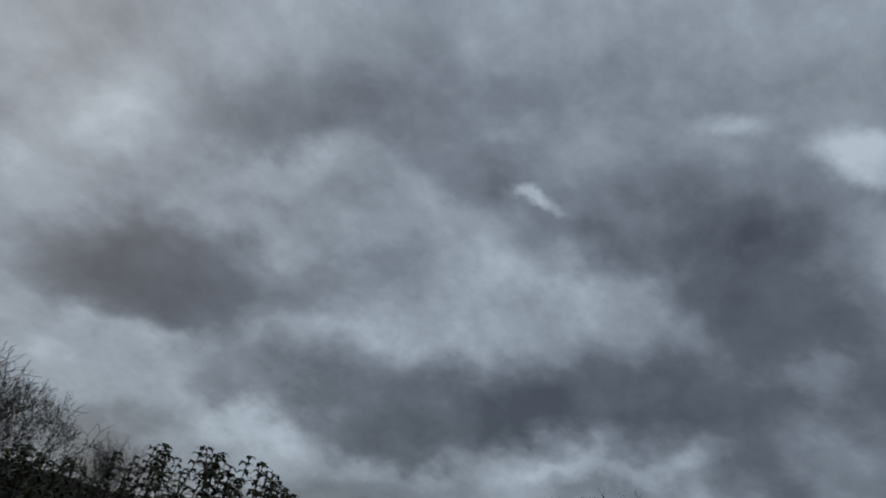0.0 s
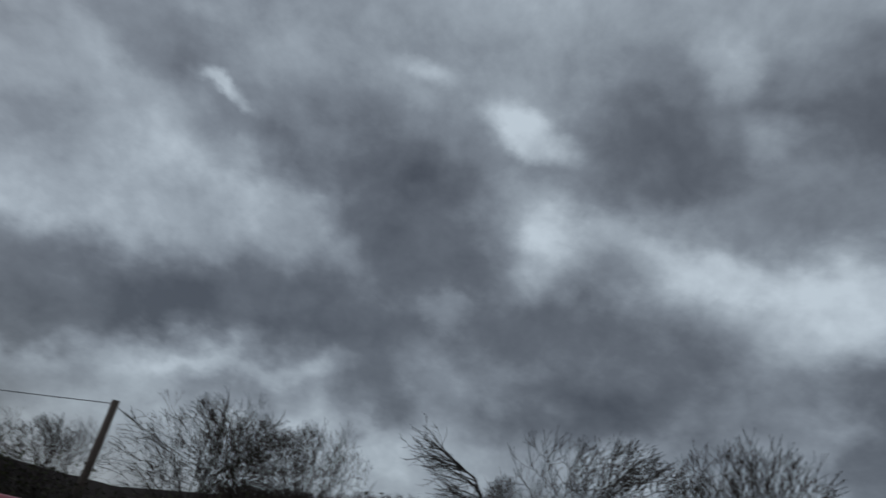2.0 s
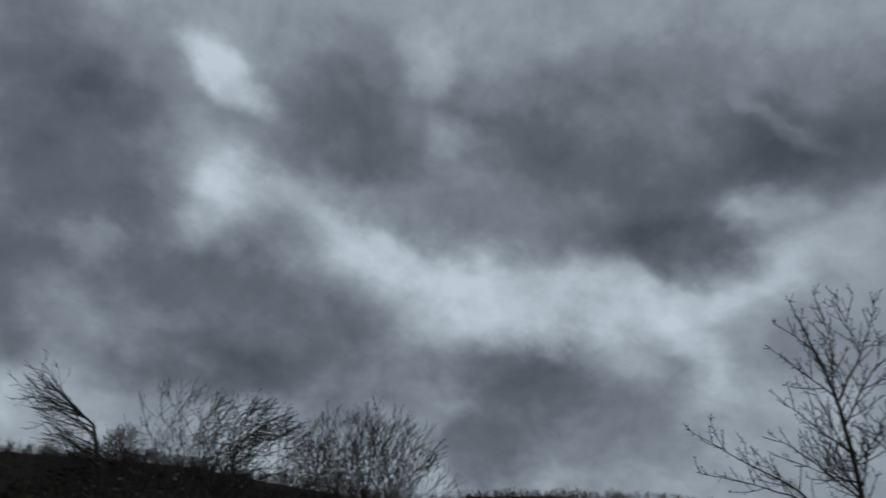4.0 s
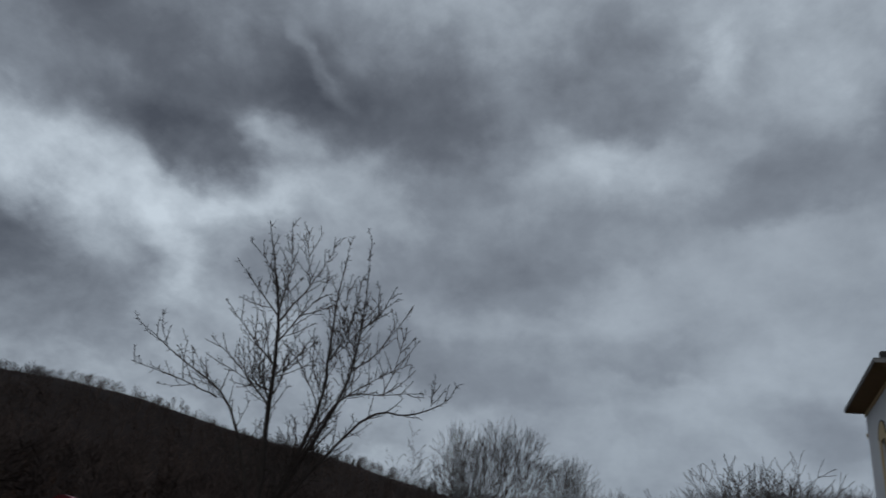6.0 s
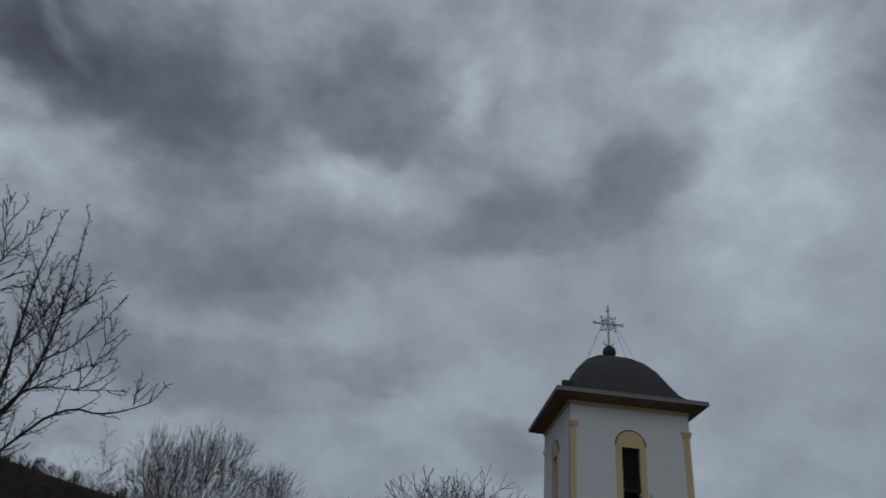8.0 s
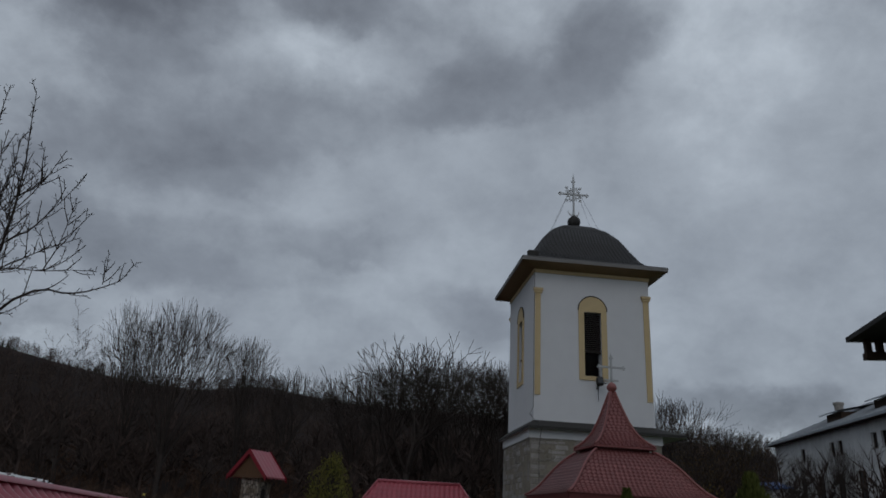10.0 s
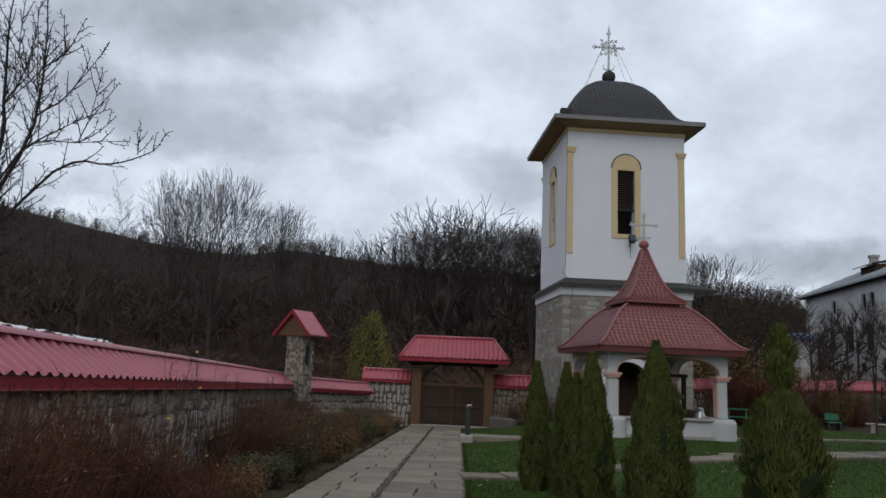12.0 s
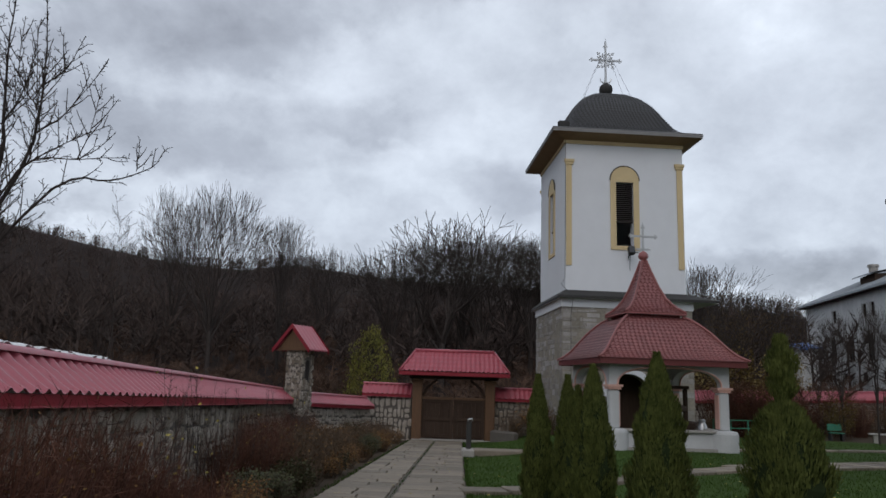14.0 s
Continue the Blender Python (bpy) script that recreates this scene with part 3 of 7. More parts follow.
def capped_wall(name, a, b, tile_a, tile_b, foot, label, pieces=(0, 0), rise=0.40, run=0.5, pitch=0.25, size=0.40, seed=1):
    """A stone wall from a to b in plan with a two-sided metal tile cap; tile_a and tile_b are the heights of the tile edge at its ends."""
    rng = random.Random(seed)
    A, B = Vector((*a, 0)), Vector((*b, 0))
    length = (B - A).length
    d = (B - A).normalized()
    nrm = Vector((-d.y, d.x, 0))

    def P(s, across, h):
        t = s / length
        q = A + d * s + nrm * across
        return (q.x, q.y, tile_a + (tile_b - tile_a) * t + h)

    root = thing(name, label, "wall", kind="structure")
    core = Geo()
    face = 0.24
    n = max(2, int(length / 2))
    for i in range(n):
        s0, s1 = length * i / n, length * (i + 1) / n
        lo, hi = P(s0, face, 0), P(s1, face, 0)
        g0, g1 = foot(lo[0], lo[1]) - 0.3, foot(hi[0], hi[1]) - 0.3
        f0, f1 = P(s0, face, -0.1), P(s1, face, -0.1)
        b0, b1 = P(s0, 2 * run - face, -0.1), P(s1, 2 * run - face, -0.1)
        core.quad((f0[0], f0[1], g0), (f1[0], f1[1], g1), f1, f0)
        core.quad((b1[0], b1[1], g1), (b0[0], b0[1], g0), b0, b1)
        core.quad(f0, f1, b1, b0)
        for s, p, q, g in ((0, f0, b0, g0), (1, f1, b1, g1)):
            if (i == 0 and s == 0) or (i == n - 1 and s == 1):
                core.quad((p[0], p[1], g), (q[0], q[1], g), q, p)
    part("wall_core", core, M["mortar"], root, "grey mortar between the stones")
    # tile sheets with rolled waves, on both slopes
    for side, sheet_name in ((0, "tile_sheet"), (1, "tile_sheet")):
        g = Geo()
        cols = int(length / pitch * 6)
        rows = 6
        for i in range(cols + 1):
            s = length * i / cols
            wave = 0.032 * max(-0.45, math.sin(2 * math.pi * s / pitch))
            for k in range(rows + 1):
                t = k / rows
                step = 0.010 * (1 if k % 3 == 0 else 0)
                ac, h = run * t - 0.03 * (1 - t), rise * t
                if side:
                    ac = 2 * run - ac
                g.v.append(P(s, ac, h + wave * (1.9 if k == rows - 1 else 1) + step))
        for i in range(cols):
            for k in range(rows):
                q = (i * (rows + 1) + k, (i + 1) * (rows + 1) + k, (i + 1) * (rows + 1) + k + 1, i * (rows + 1) + k + 1)
                g.f.append(q if not side else tuple(reversed(q)))
        part(sheet_name, g, M["red_metal"], root, "glossy red wave-profiled metal tile sheet", smooth=True)
    for side in (0, 1):
        g = Geo()
        for s0, s1 in ((0, length),):
            ac0, ac1 = (0.0, 0.03) if not side else (2 * run - 0.03, 2 * run)
            pts = [P(s, ac, h) for s in (s0, s1) for ac, h in ((ac0, -0.13), (ac1, -0.13), (ac1, -0.012), (ac0, -0.012))]
            n0 = len(g.v)
            g.v += pts
            g.f += [tuple(n0 + i for i in q) for q in ((0, 4, 5, 1), (1, 5, 6, 2), (2, 6, 7, 3), (3, 7, 4, 0), (0, 1, 2, 3), (7, 6, 5, 4))]
        part("fascia", g, M["red_dark"], root, "dark red metal fascia under the tiles")
    lip = Geo().tube([P(0, -0.006, -0.135), P(length, -0.006, -0.135)], [0.012, 0.012], 4)
    part("drip_edge", lip, M["red_metal"], root, "thin paler metal drip edge")
    soff = Geo()
    soff.quad(P(0, 0.03, -0.115), P(length, 0.03, -0.115), P(length, face, -0.105), P(0, face, -0.105))
    part("soffit", soff, M["wood_dark"], root)
    cap = Geo()
    cs = int(max(4, length / 0.5))
    for i in range(cs + 1):
        s = length * i / cs
        for k in range(7):
            t = math.pi * k / 6
            cap.v.append(P(s, run - 0.10 * math.cos(t), rise + 0.0 + 0.075 * math.sin(t)))
    for i in range(cs):
        for k in range(6):
            cap.f.append((i * 7 + k, i * 7 + k + 1, (i + 1) * 7 + k + 1, (i + 1) * 7 + k))
    part("ridge_cap", cap, M["red_metal"], root, "rounded red metal ridge cap", smooth=True)
    # gable ends of the cap
    ends = Geo()
    for s in (0.004, length - 0.004):
        ends.quad(P(s, 0, -0.11), P(s, 2 * run, -0.11), P(s, run, rise))
    part("cap_end", ends, M["red_dark"], root)
    # stones
    tall = 2.4
    rest = Geo()
    ang = math.atan2(d.y, d.x)
    made = 0
    for x, z, w, h in stone_layout(rng, length, tall, size):
        p = P(x, face - 0.005, -0.16)
        zz = p[2] - z
        if zz < foot(p[0], p[1]) - 0.1:
            continue
        src = rng.choice(STONE_MESHES)
        m = Matrix.Translation((p[0], p[1], zz)) @ Matrix.Rotation(ang, 4, "Z") @ Matrix.Diagonal((w * 0.97, 1, h * 0.97, 1))
        if pieces[0] <= x <= pieces[1] and made < 290:
            ob = new("stone", src)
            ob.parent, ob.matrix_world = root, m
            made += 1
        else:
            n0 = len(rest.v)
            rest.v += [tuple(m @ v.co) for v in src.vertices]
            rest.f += [tuple(n0 + i for i in f.vertices) for f in src.polygons]
    if rest.v:
        part("stonework", rest, M["stone"], root, "rough grey-brown field stones", kind="stuff")
    return root


def wall_x(y):
    return -3.25 - 0.089 * y


def wall_tile(y):
    return EYE - 0.02 - 0.0295 * y


GATE_Y = 37.5


def build_walls():
    red = "rough field stone wall under a red metal tile cap"
    capped_wall("wall_long", (wall_x(3.6), 3.6), (wall_x(28.6), 28.6), wall_tile(3.6), wall_tile(28.6), ground_z, red, pieces=(2.0, 14.0), seed=3)
    capped_wall("wall_bend", (wall_x(29.4) + 0.1, 29.4), (-3.35, 36.9), wall_tile(29.4) - 0.1, 0.30, ground_z, red, seed=4)
    capped_wall("wall_gate_west", (-4.1, GATE_Y + 0.1), (-1.55, GATE_Y), 0.94, 0.92, ground_z, red, rise=0.5, seed=6)
    capped_wall("wall_gate_east", (2.72, GATE_Y), (7.5, GATE_Y + 0.3), 0.87, 0.85, ground_z, red, rise=0.5, seed=7)
    capped_wall("wall_far", (12.5, GATE_Y + 3), (40, 52), 1.0, 1.6, ground_z, red, rise=0.5, seed=8)
    capped_wall("wall_back", (-8.2, -2.6), (-3.2, -5.6), 1.16, 1.12, ground_z, "low stone wall with a dull red tile cap", rise=0.38, seed=9)


build_walls()


# ---- shrine on the wall ----
def build_shrine():
    z0 = ground_z(-5.8, 29)
    root = thing("wall_shrine", "small stone shrine pillar with a red gabled roof on the wall", "shrine", pose(-5.72, 29.0, z0, 0, 0, -26) @ Matrix.Diagonal((0.9, 0.9, 1, 1)))
    zt = 2.62 - z0 + 0.05
    g = Geo().box((-0.42, -0.40, -0.2), (0.42, 0.40, zt))
    part("pillar", g, M["mortar"], root, "grey stone pillar")
    rng = random.Random(11)
    for turn in (0, 90):
        for x, z, w, h in stone_layout(rng, 0.84, zt - 1.2, 0.2):
            if turn == 90 and abs(x - 0.42) < 0.22 and 0.25 < z < 1.2:
                continue
            ob = new("stone", rng.choice(STONE_MESHES))
            ob.parent = root
            off = 0.40 if turn == 0 else 0.42
            ob.matrix_basis = Matrix.Rotation(radians(turn), 4, "Z") @ Matrix.Translation((x - 0.42, -off, zt - z)) @ Matrix.Diagonal((w, 0.7, h, 1))
    # no recess is cut: a dark arched plate paints the niche's shade
    niche = Geo()
    arch = [(-0.13, 0), (0.13, 0), (0.13, 0.75)] + [(0.13 * math.cos(t), 0.75 + 0.13 * math.sin(t)) for t in np.linspace(0.3, 2.84, 6)] + [(-0.13, 0.75)]
    niche.extrude(arch, 0.04, Matrix.Rotation(radians(90), 4, "Z") @ Matrix.Translation((0, -0.425, zt - 1.25)))
    part("niche", niche, M["opening"], root, "dark arched plate painting the shade of a niche")
    rise, half, dep = 0.98, 0.98, 0.72
    ze = zt - 0.02
    for sx in (-1, 1):
        g = Geo()
        n = 16
        for i in range(n + 1):
            y = -dep + 2 * dep * i / n
            w = 0.02 * math.sin(i * 2.2)
            for k in range(5):
                t = k / 4
                g.v.append((sx * half * (1 - t), y, ze + rise * t + w + 0.05))
                g.v.append((sx * half * (1 - t), y, ze + rise * t + w))
        for i in range(n):
            for k in range(4):
                a, b = i * 10 + k * 2, (i + 1) * 10 + k * 2
                g.f += [(a, b, b + 2, a + 2), (a + 3, b + 3, b + 1, a + 1)]
        part("roof_slope", g, M["red_metal"], root, "red metal tiles", smooth=True)
    for y in (-dep - 0.03, dep):
        g = Geo()
        for sx in (-1, 1):
            g.quad((sx * (half + 0.03), y, ze - 0.10), (sx * (half + 0.03), y, ze + 0.07), (0, y, ze + rise + 0.08), (0, y, ze + rise - 0.12))
            g.quad((sx * (half + 0.03), y + 0.03, ze - 0.10), (sx * (half + 0.03), y + 0.03, ze + 0.07), (0, y + 0.03, ze + rise + 0.08), (0, y + 0.03, ze + rise - 0.12))
        part("barge_board", g, M["red_dark"], root, "dark red barge boards")
    g = Geo()
    for y in (-dep + 0.12, dep - 0.15):
        g.extrude([(-half + 0.12, ze), (half - 0.12, ze), (0, ze + rise - 0.12)], 0.03, Matrix.Translation((0, y, 0)))
    part("gable_board", g, M["wood"], root, "brown wooden gable boards")


build_shrine()


# ---- gate ----
def tiled_hip(ze, zr, ex0, ex1, rx0, rx1, dy, pitch, rows):
    """Front and back slopes of a hip roof with waves and stepped rows, and plain ends."""
    g = Geo()
    for side in (-1, 1):
        cols = int((ex1 - ex0) / pitch * 6)
        base = len(g.v)
        sub = rows * 3
        for k in range(sub + 1):
            t = k / sub
            x0, x1 = ex0 + (rx0 - ex0) * t, ex1 + (rx1 - ex1) * t
            stp = 0.035 * (1 - (k % 3) / 3)
            for i in range(cols + 1):
                x = ex0 + (ex1 - ex0) * i / cols
                w = 0.028 * math.sin(2 * math.pi * x / pitch)
                x = min(max(x, x0), x1)
                g.v.append((x, side * dy * (1 - t), ze + (zr - ze) * t + w + stp))
        for k in range(sub):
            for i in range(cols):
                q = (base + k * (cols + 1) + i, base + k * (cols + 1) + i + 1, base + (k + 1) * (cols + 1) + i + 1, base + (k + 1) * (cols + 1) + i)
                g.f.append(q if side < 0 else tuple(reversed(q)))
    for ex, rx in ((ex0, rx0), (ex1, rx1)):
        g.quad((ex, -dy, ze), (ex, dy, ze), (rx, 0, zr))
    return g


def build_gate():
    z0 = ground_z(0.6, GATE_Y) + 0.09
    root = thing("gate", "closed double wooden gate under a red tiled hip roof", "gate", pose(0.64, GATE_Y, z0))
    for x in (-1.87, 1.87):
        p = part("post", Geo().box((x - 0.25, -0.25, -0.2), (x + 0.25, 0.25, 3.05), bevel=0.03), M["wood"], root, "thick brown timber post")
        part("post_capital", Geo().box((x - 0.31, -0.31, 2.86), (x + 0.31, 0.31, 3.02), bevel=0.03), M["wood"], p)
    part("lintel", Geo().box((-2.3, -0.16, 3.052), (2.3, 0.16, 3.30), bevel=0.03), M["wood_dark"], root, "dark timber lintel")
    for sx in (-1, 1):
        leaf = thing("gate_leaf", "", "")
        leaf.parent = root
        x0, x1 = (0.015, 1.60) if sx > 0 else (-1.60, -0.015)
        for k in range(7):
            a = x0 + (x1 - x0) * k / 7
            b = x0 + (x1 - x0) * (k + 1) / 7
            part("plank", Geo().box((a + 0.006, 0.02, 0.06), (b - 0.006, 0.06, 2.02), bevel=0.006), M["wood_dark"], leaf)
        for z in (0.12, 0.95, 1.86):
            part("rail", Geo().box((x0, -0.03, z), (x1, 0.018, z + 0.16), bevel=0.01), M["wood_dark"], leaf)
        for x in (x0, x1 - 0.14):
            part("stile", Geo().box((x, -0.05, 0.06), (x + 0.14, -0.032, 2.04), bevel=0.006), M["wood_dark"], leaf)
        part("leaf_top", Geo().box((x0, -0.05, 2.022), (x1, 0.09, 2.14), bevel=0.02), M["wood"], leaf, "paler top rail")
    for sx in (-1, 1):
        brace = Geo().tube([(sx * 1.62, 0, 2.2), (sx * 1.35, 0, 2.65), (sx * 0.85, 0, 3.04)], [0.07, 0.07, 0.06], 6)
        part("brace", brace, M["wood_dark"], root, "curved timber brace")
    part("tile_roof", tiled_hip(3.42, 4.48, -2.78, 2.78, -2.02, 2.02, 1.05, 0.235, 5), M["red_metal"], root, "red metal tiles in stepped rows", smooth=False)
    f = Geo()
    for y in (-1.06, 1.03):
        f.box((-2.80, y, 3.22), (2.80, y + 0.03, 3.40))
    for x in (-2.80, 2.77):
        f.box((x, -1.03, 3.22), (x + 0.03, 1.03, 3.40))
    part("fascia", f, M["red_dark"], root, "dark red metal fascia")
    part("soffit", Geo().box((-2.76, -1.02, 3.302), (2.76, 1.02, 3.34)), M["wood_dark"], root, "dark boarded soffit")
    part("ridge_cap", Geo().tube([(-2.06, 0, 4.50), (2.06, 0, 4.50)], [0.09, 0.09], 8), M["red_metal"], root, smooth=True)
    for sx in (-1, 1):
        for sy in (-1, 1):
            part("hip_cap", Geo().tube([(sx * 2.78, sy * 1.05, 3.43), (sx * 2.04, 0, 4.50)], [0.07, 0.07], 6), M["red_metal"], root, smooth=True)
    part("threshold", Geo().box((-2.1, -0.3, -0.1), (2.1, 0.3, 0.05), bevel=0.02), M["concrete"], root, "worn concrete threshold")


build_gate()


# ---- bell tower ----
TOWER = Matrix.Translation((5.71, 33.5, 0)) @ Matrix.Rotation(radians(3.64), 4, "Z")
TW = 5.86
T_FOOT, T_MID, T_TOP, T_EAVE = -1.3, EYE + 4.48, EYE + 11.95, EYE + 12.32


def arch_outline(w, z0, z1, n=10):
    """A round-headed outline, w wide, from z0 to the crown z1."""
    r = w / 2
    return [(-r, z0), (r, z0)] + [(r * math.cos(t), z1 - r + r * math.sin(t)) for t in np.linspace(0, math.pi, n)]


def wall_with_opening(width, z0, z1, cx, ow, oz0, oz1, thick, arched=False):
    """A wall slab in x, z (front at y 0) with one real opening through it."""
    g = Geo()
    if arched:
        ring = arch_outline(ow, oz0, oz1, 12)
        ring = [(cx + x, z) for x, z in ring]
    else:
        ring = [(cx - ow / 2, oz0), (cx + ow / 2, oz0), (cx + ow / 2, oz1), (cx - ow / 2, oz1)]
    top = max(z for _, z in ring)
    for y, flip in ((0, False), (thick, True)):
        def add(*q):
            q = [(x, y, z) for x, z in q]
            g.quad(*(reversed(q) if flip else q))
        add((0, z0), (ring[0][0], z0), (ring[0][0], z1), (0, z1))
        add((ring[1][0], z0), (width, z0), (width, z1), (ring[1][0], z1))
        if oz0 > z0 + 1e-4:
            add((ring[0][0], z0), (ring[1][0], z0), (ring[1][0], oz0), (ring[0][0], oz0))
        if arched:
            arc = ring[2:]
            for (xa, za), (xb, zb) in zip(arc, arc[1:]):
                add((xb, zb), (xa, za), (xa, z1), (xb, z1))
        else:
            add((ring[3][0], oz1), (ring[2][0], oz1), (ring[2][0], z1), (ring[3][0], z1))
    k = len(ring)
    for i in range(k):
        (xa, za), (xb, zb) = ring[i], ring[(i + 1) % k]
        g.quad((xa, 0, za), (xb, 0, zb), (xb, thick, zb), (xa, thick, za))
    g.quad((0, 0, z1), (width, 0, z1), (width, thick, z1), (0, thick, z1))
    g.quad((0, 0, z0), (0, 0, z1), (0, thick, z1), (0, thick, z0))
    g.quad((width, 0, z0), (width, thick, z0), (width, thick, z1), (width, 0, z1))
    return g


def shingled(g, base, corner_fn, rows, per_row, lap=0.02):
    """Small overlapping pointed scales over a surface given as corner_fn(u, t) with u across and t up."""
    for r in range(rows):
        t0, t1 = r / rows, min(1, (r + 1.35) / rows)
        n = per_row(r)
        for k in range(n):
            u0, u1 = (k + 0.5 * (r % 2)) / n, (k + 1 + 0.5 * (r % 2)) / n
            u0, u1 = min(u0, 1), min(u1, 1)
            if u1 - u0 < 1e-4:
                continue
            um, tm = (u0 + u1) / 2, (t0 * 0.45 + t1 * 0.55)
            a, b, c, d = corner_fn(u0, tm, lap * 0.6), corner_fn(um, t0, lap), corner_fn(u1, tm, lap * 0.6), corner_fn(um, t1, 0.0)
            g.quad(b, c, d, a)
    return g


def ornate_crucifix(g, h, w, thick, rays):
    """A cross with trefoil ends and rays, in x, z, foot at 0."""
    arm = h * 0.53
    g.box((-thick * 0.8, -thick / 2, 0), (thick * 0.8, thick / 2, h * 0.93))
    g.box((-w / 2, -thick / 2, arm - thick * 0.8), (w / 2, thick / 2, arm + thick * 0.8))
    g.lathe([(thick * 0.7, h * 0.92), (thick * 0.9, h * 0.94), (thick * 0.35, h * 0.965), (thick * 0.12, h * 1.04)], sides=6)
    b = thick * 1.25
    for x, z in ((0, h * 0.84), (-w / 2, arm), (w / 2, arm)):
        for dx, dz in ((0, 1), (-1, 0), (1, 0), (0, -1)):
            q = Matrix.Translation((x + dx * b, 0, z + dz * b)) @ Matrix.Rotation(radians(45), 4, "Y")
            s = thick * 0.62
            g.box((-s, -s / 2, -s), (s, s / 2, s), q)
    if rays:
        # wrought rays in the four corners, long and short, each with a knob
        for quarter in range(4):
            for ang, far in ((24, 0.25), (45, 0.40), (66, 0.30)):
                a = radians(90 * quarter + ang)
                out, side = Vector((math.cos(a), 0, math.sin(a))), Vector((-math.sin(a), 0, math.cos(a)))
                c = Vector((0, 0, arm))
                p0, p1 = c + out * w * 0.09, c + out * w * far
                g.tube([p0, p0.lerp(p1, 0.5) + side * w * 0.02, p1], [0.02, 0.024, 0.018], 4)
                for e in (p1, p1 - out * 0.09 + side * 0.05, p1 - out * 0.09 - side * 0.05):
                    g.box((-0.034, -0.024, -0.034), (0.034, 0.024, 0.034), Matrix.Translation(e) @ Matrix.Rotation(a, 4, "Y"))
        g.tube([(-w * 0.20, 0, h * 0.13), (-w * 0.17, 0, h * 0.06), (-w * 0.07, 0, h * 0.025), (0, 0, h * 0.06), (w * 0.07, 0, h * 0.025), (w * 0.17, 0, h * 0.06), (w * 0.20, 0, h * 0.13)], [0.022, 0.034, 0.04, 0.04, 0.04, 0.034, 0.022], 5)
    else:
        g.box((-w * 0.28, -thick / 2, h * 0.05), (w * 0.28, thick / 2, h * 0.05 + thick * 1.5))
    return g


def build_tower():
    root = thing("bell_tower", "white bell tower on a stone base with dark domed roof", "tower", TOWER)
    base_o = 0.18
    # upper storey
    th = 0.5
    cx = TW / 2
    sides = []
    for k in range(4):
        m = Matrix.Translation((TW / 2, TW / 2, 0)) @ Matrix.Rotation(radians(90 * k), 4, "Z") @ Matrix.Translation((-TW / 2, -TW / 2, 0))
        w = part("wall", wall_with_opening(TW if k % 2 == 0 else TW - 2 * th, T_MID - 0.3, T_TOP, cx if k % 2 == 0 else cx - th, 0.86, T_MID + 2.25, T_MID + 5.42, th), M["plaster"], root, "smooth white plaster wall")
        w.matrix_basis = m if k % 2 == 0 else m @ Matrix.Translation((th, 0, 0))
        sides.append(m)
        frame_g = Geo()
        # surround in four pieces round the opening, proud of the wall
        for lo, hi in (((-0.71, T_MID + 2.05), (-0.43, T_MID + 5.42)), ((0.43, T_MID + 2.05), (0.71, T_MID + 5.42)), ((-0.43, T_MID + 2.05), (0.43, T_MID + 2.25))):
            frame_g.box((lo[0], -0.05, lo[1]), (hi[0], 0.0, hi[1]))
        head = [(-0.71, T_MID + 5.42), (0.71, T_MID + 5.42)] + [(0.71 * math.cos(t), T_MID + 5.51 + 0.71 * math.sin(t)) for t in np.linspace(0, math.pi, 14)]
        frame_g.extrude(head, 0.05, Matrix.Translation((0, -0.05, 0)))
        s = part("window_surround", frame_g, M["yellow"], root, "yellow plaster window surround with a round head")
        s.matrix_basis = m @ Matrix.Translation((cx, 0, 0))
        rim = Geo()
        arc = [(0.73 * math.cos(t), -0.04, T_MID + 5.51 + 0.73 * math.sin(t)) for t in np.linspace(0, math.pi, 15)]
        rim.tube(arc, [0.03] * len(arc), 5)
        s2 = part("surround_rim", rim, M["dark_metal"], s, "thin dark rim over the arch")
        lou = Geo()
        for j in range(19):
            z = T_MID + 3.55 + j * 0.1
            lou.quad((-0.43, 0.10, z), (0.43, 0.10, z), (0.43, 0.19, z + 0.09), (-0.43, 0.19, z + 0.09))
        lou.box((-0.43, 0.08, T_MID + 3.42), (0.43, 0.16, T_MID + 3.50))
        lv = part("louvre", lou, M["opening"], root, "dark wooden louvre in the upper part of the opening")
        lv.matrix_basis = m @ Matrix.Translation((cx, 0, 0))
        if k % 2 == 0:
            for x in (0.0, TW - 0.36):
                pg = Geo().box((x + 0.04, -0.05, T_MID + 1.2), (x + 0.31, 0.0, T_MID + 6.2))
                pl = part("pilaster", pg, M["yellow"], root, "slim yellow pilaster with a capital")
                pl.matrix_basis = m
                cg = Geo().box((x - 0.02, -0.09, T_MID + 6.2), (x + 0.38, 0.0, T_MID + 6.32)).box((x - 0.06, -0.12, T_MID + 6.322), (x + 0.42, 0.0, T_MID + 6.46))
                part("capital", cg, M["yellow"], pl)
    part("inner_dark_floor", Geo().box((th, th, T_MID + 1.6), (TW - th, TW - th, T_MID + 1.7)), M["opening"], root)
    part("inner_ceiling", Geo().box((th, th, T_TOP - 0.3), (TW - th, TW - th, T_TOP - 0.2)), M["opening"], root)
    # cornice, soffit and gutter
    o = 0.75
    cor = Geo().box((-0.05, -0.05, T_TOP - 0.20), (TW + 0.05, TW + 0.05, T_TOP - 0.02))
    part("cornice", cor, M["yellow"], root, "ochre cornice band under the eaves")
    sof = Geo()
    ring_i = [(0, 0), (TW, 0), (TW, TW), (0, TW)]
    ring_o = [(-o, -o), (TW + o, -o), (TW + o, TW + o), (-o, TW + o)]
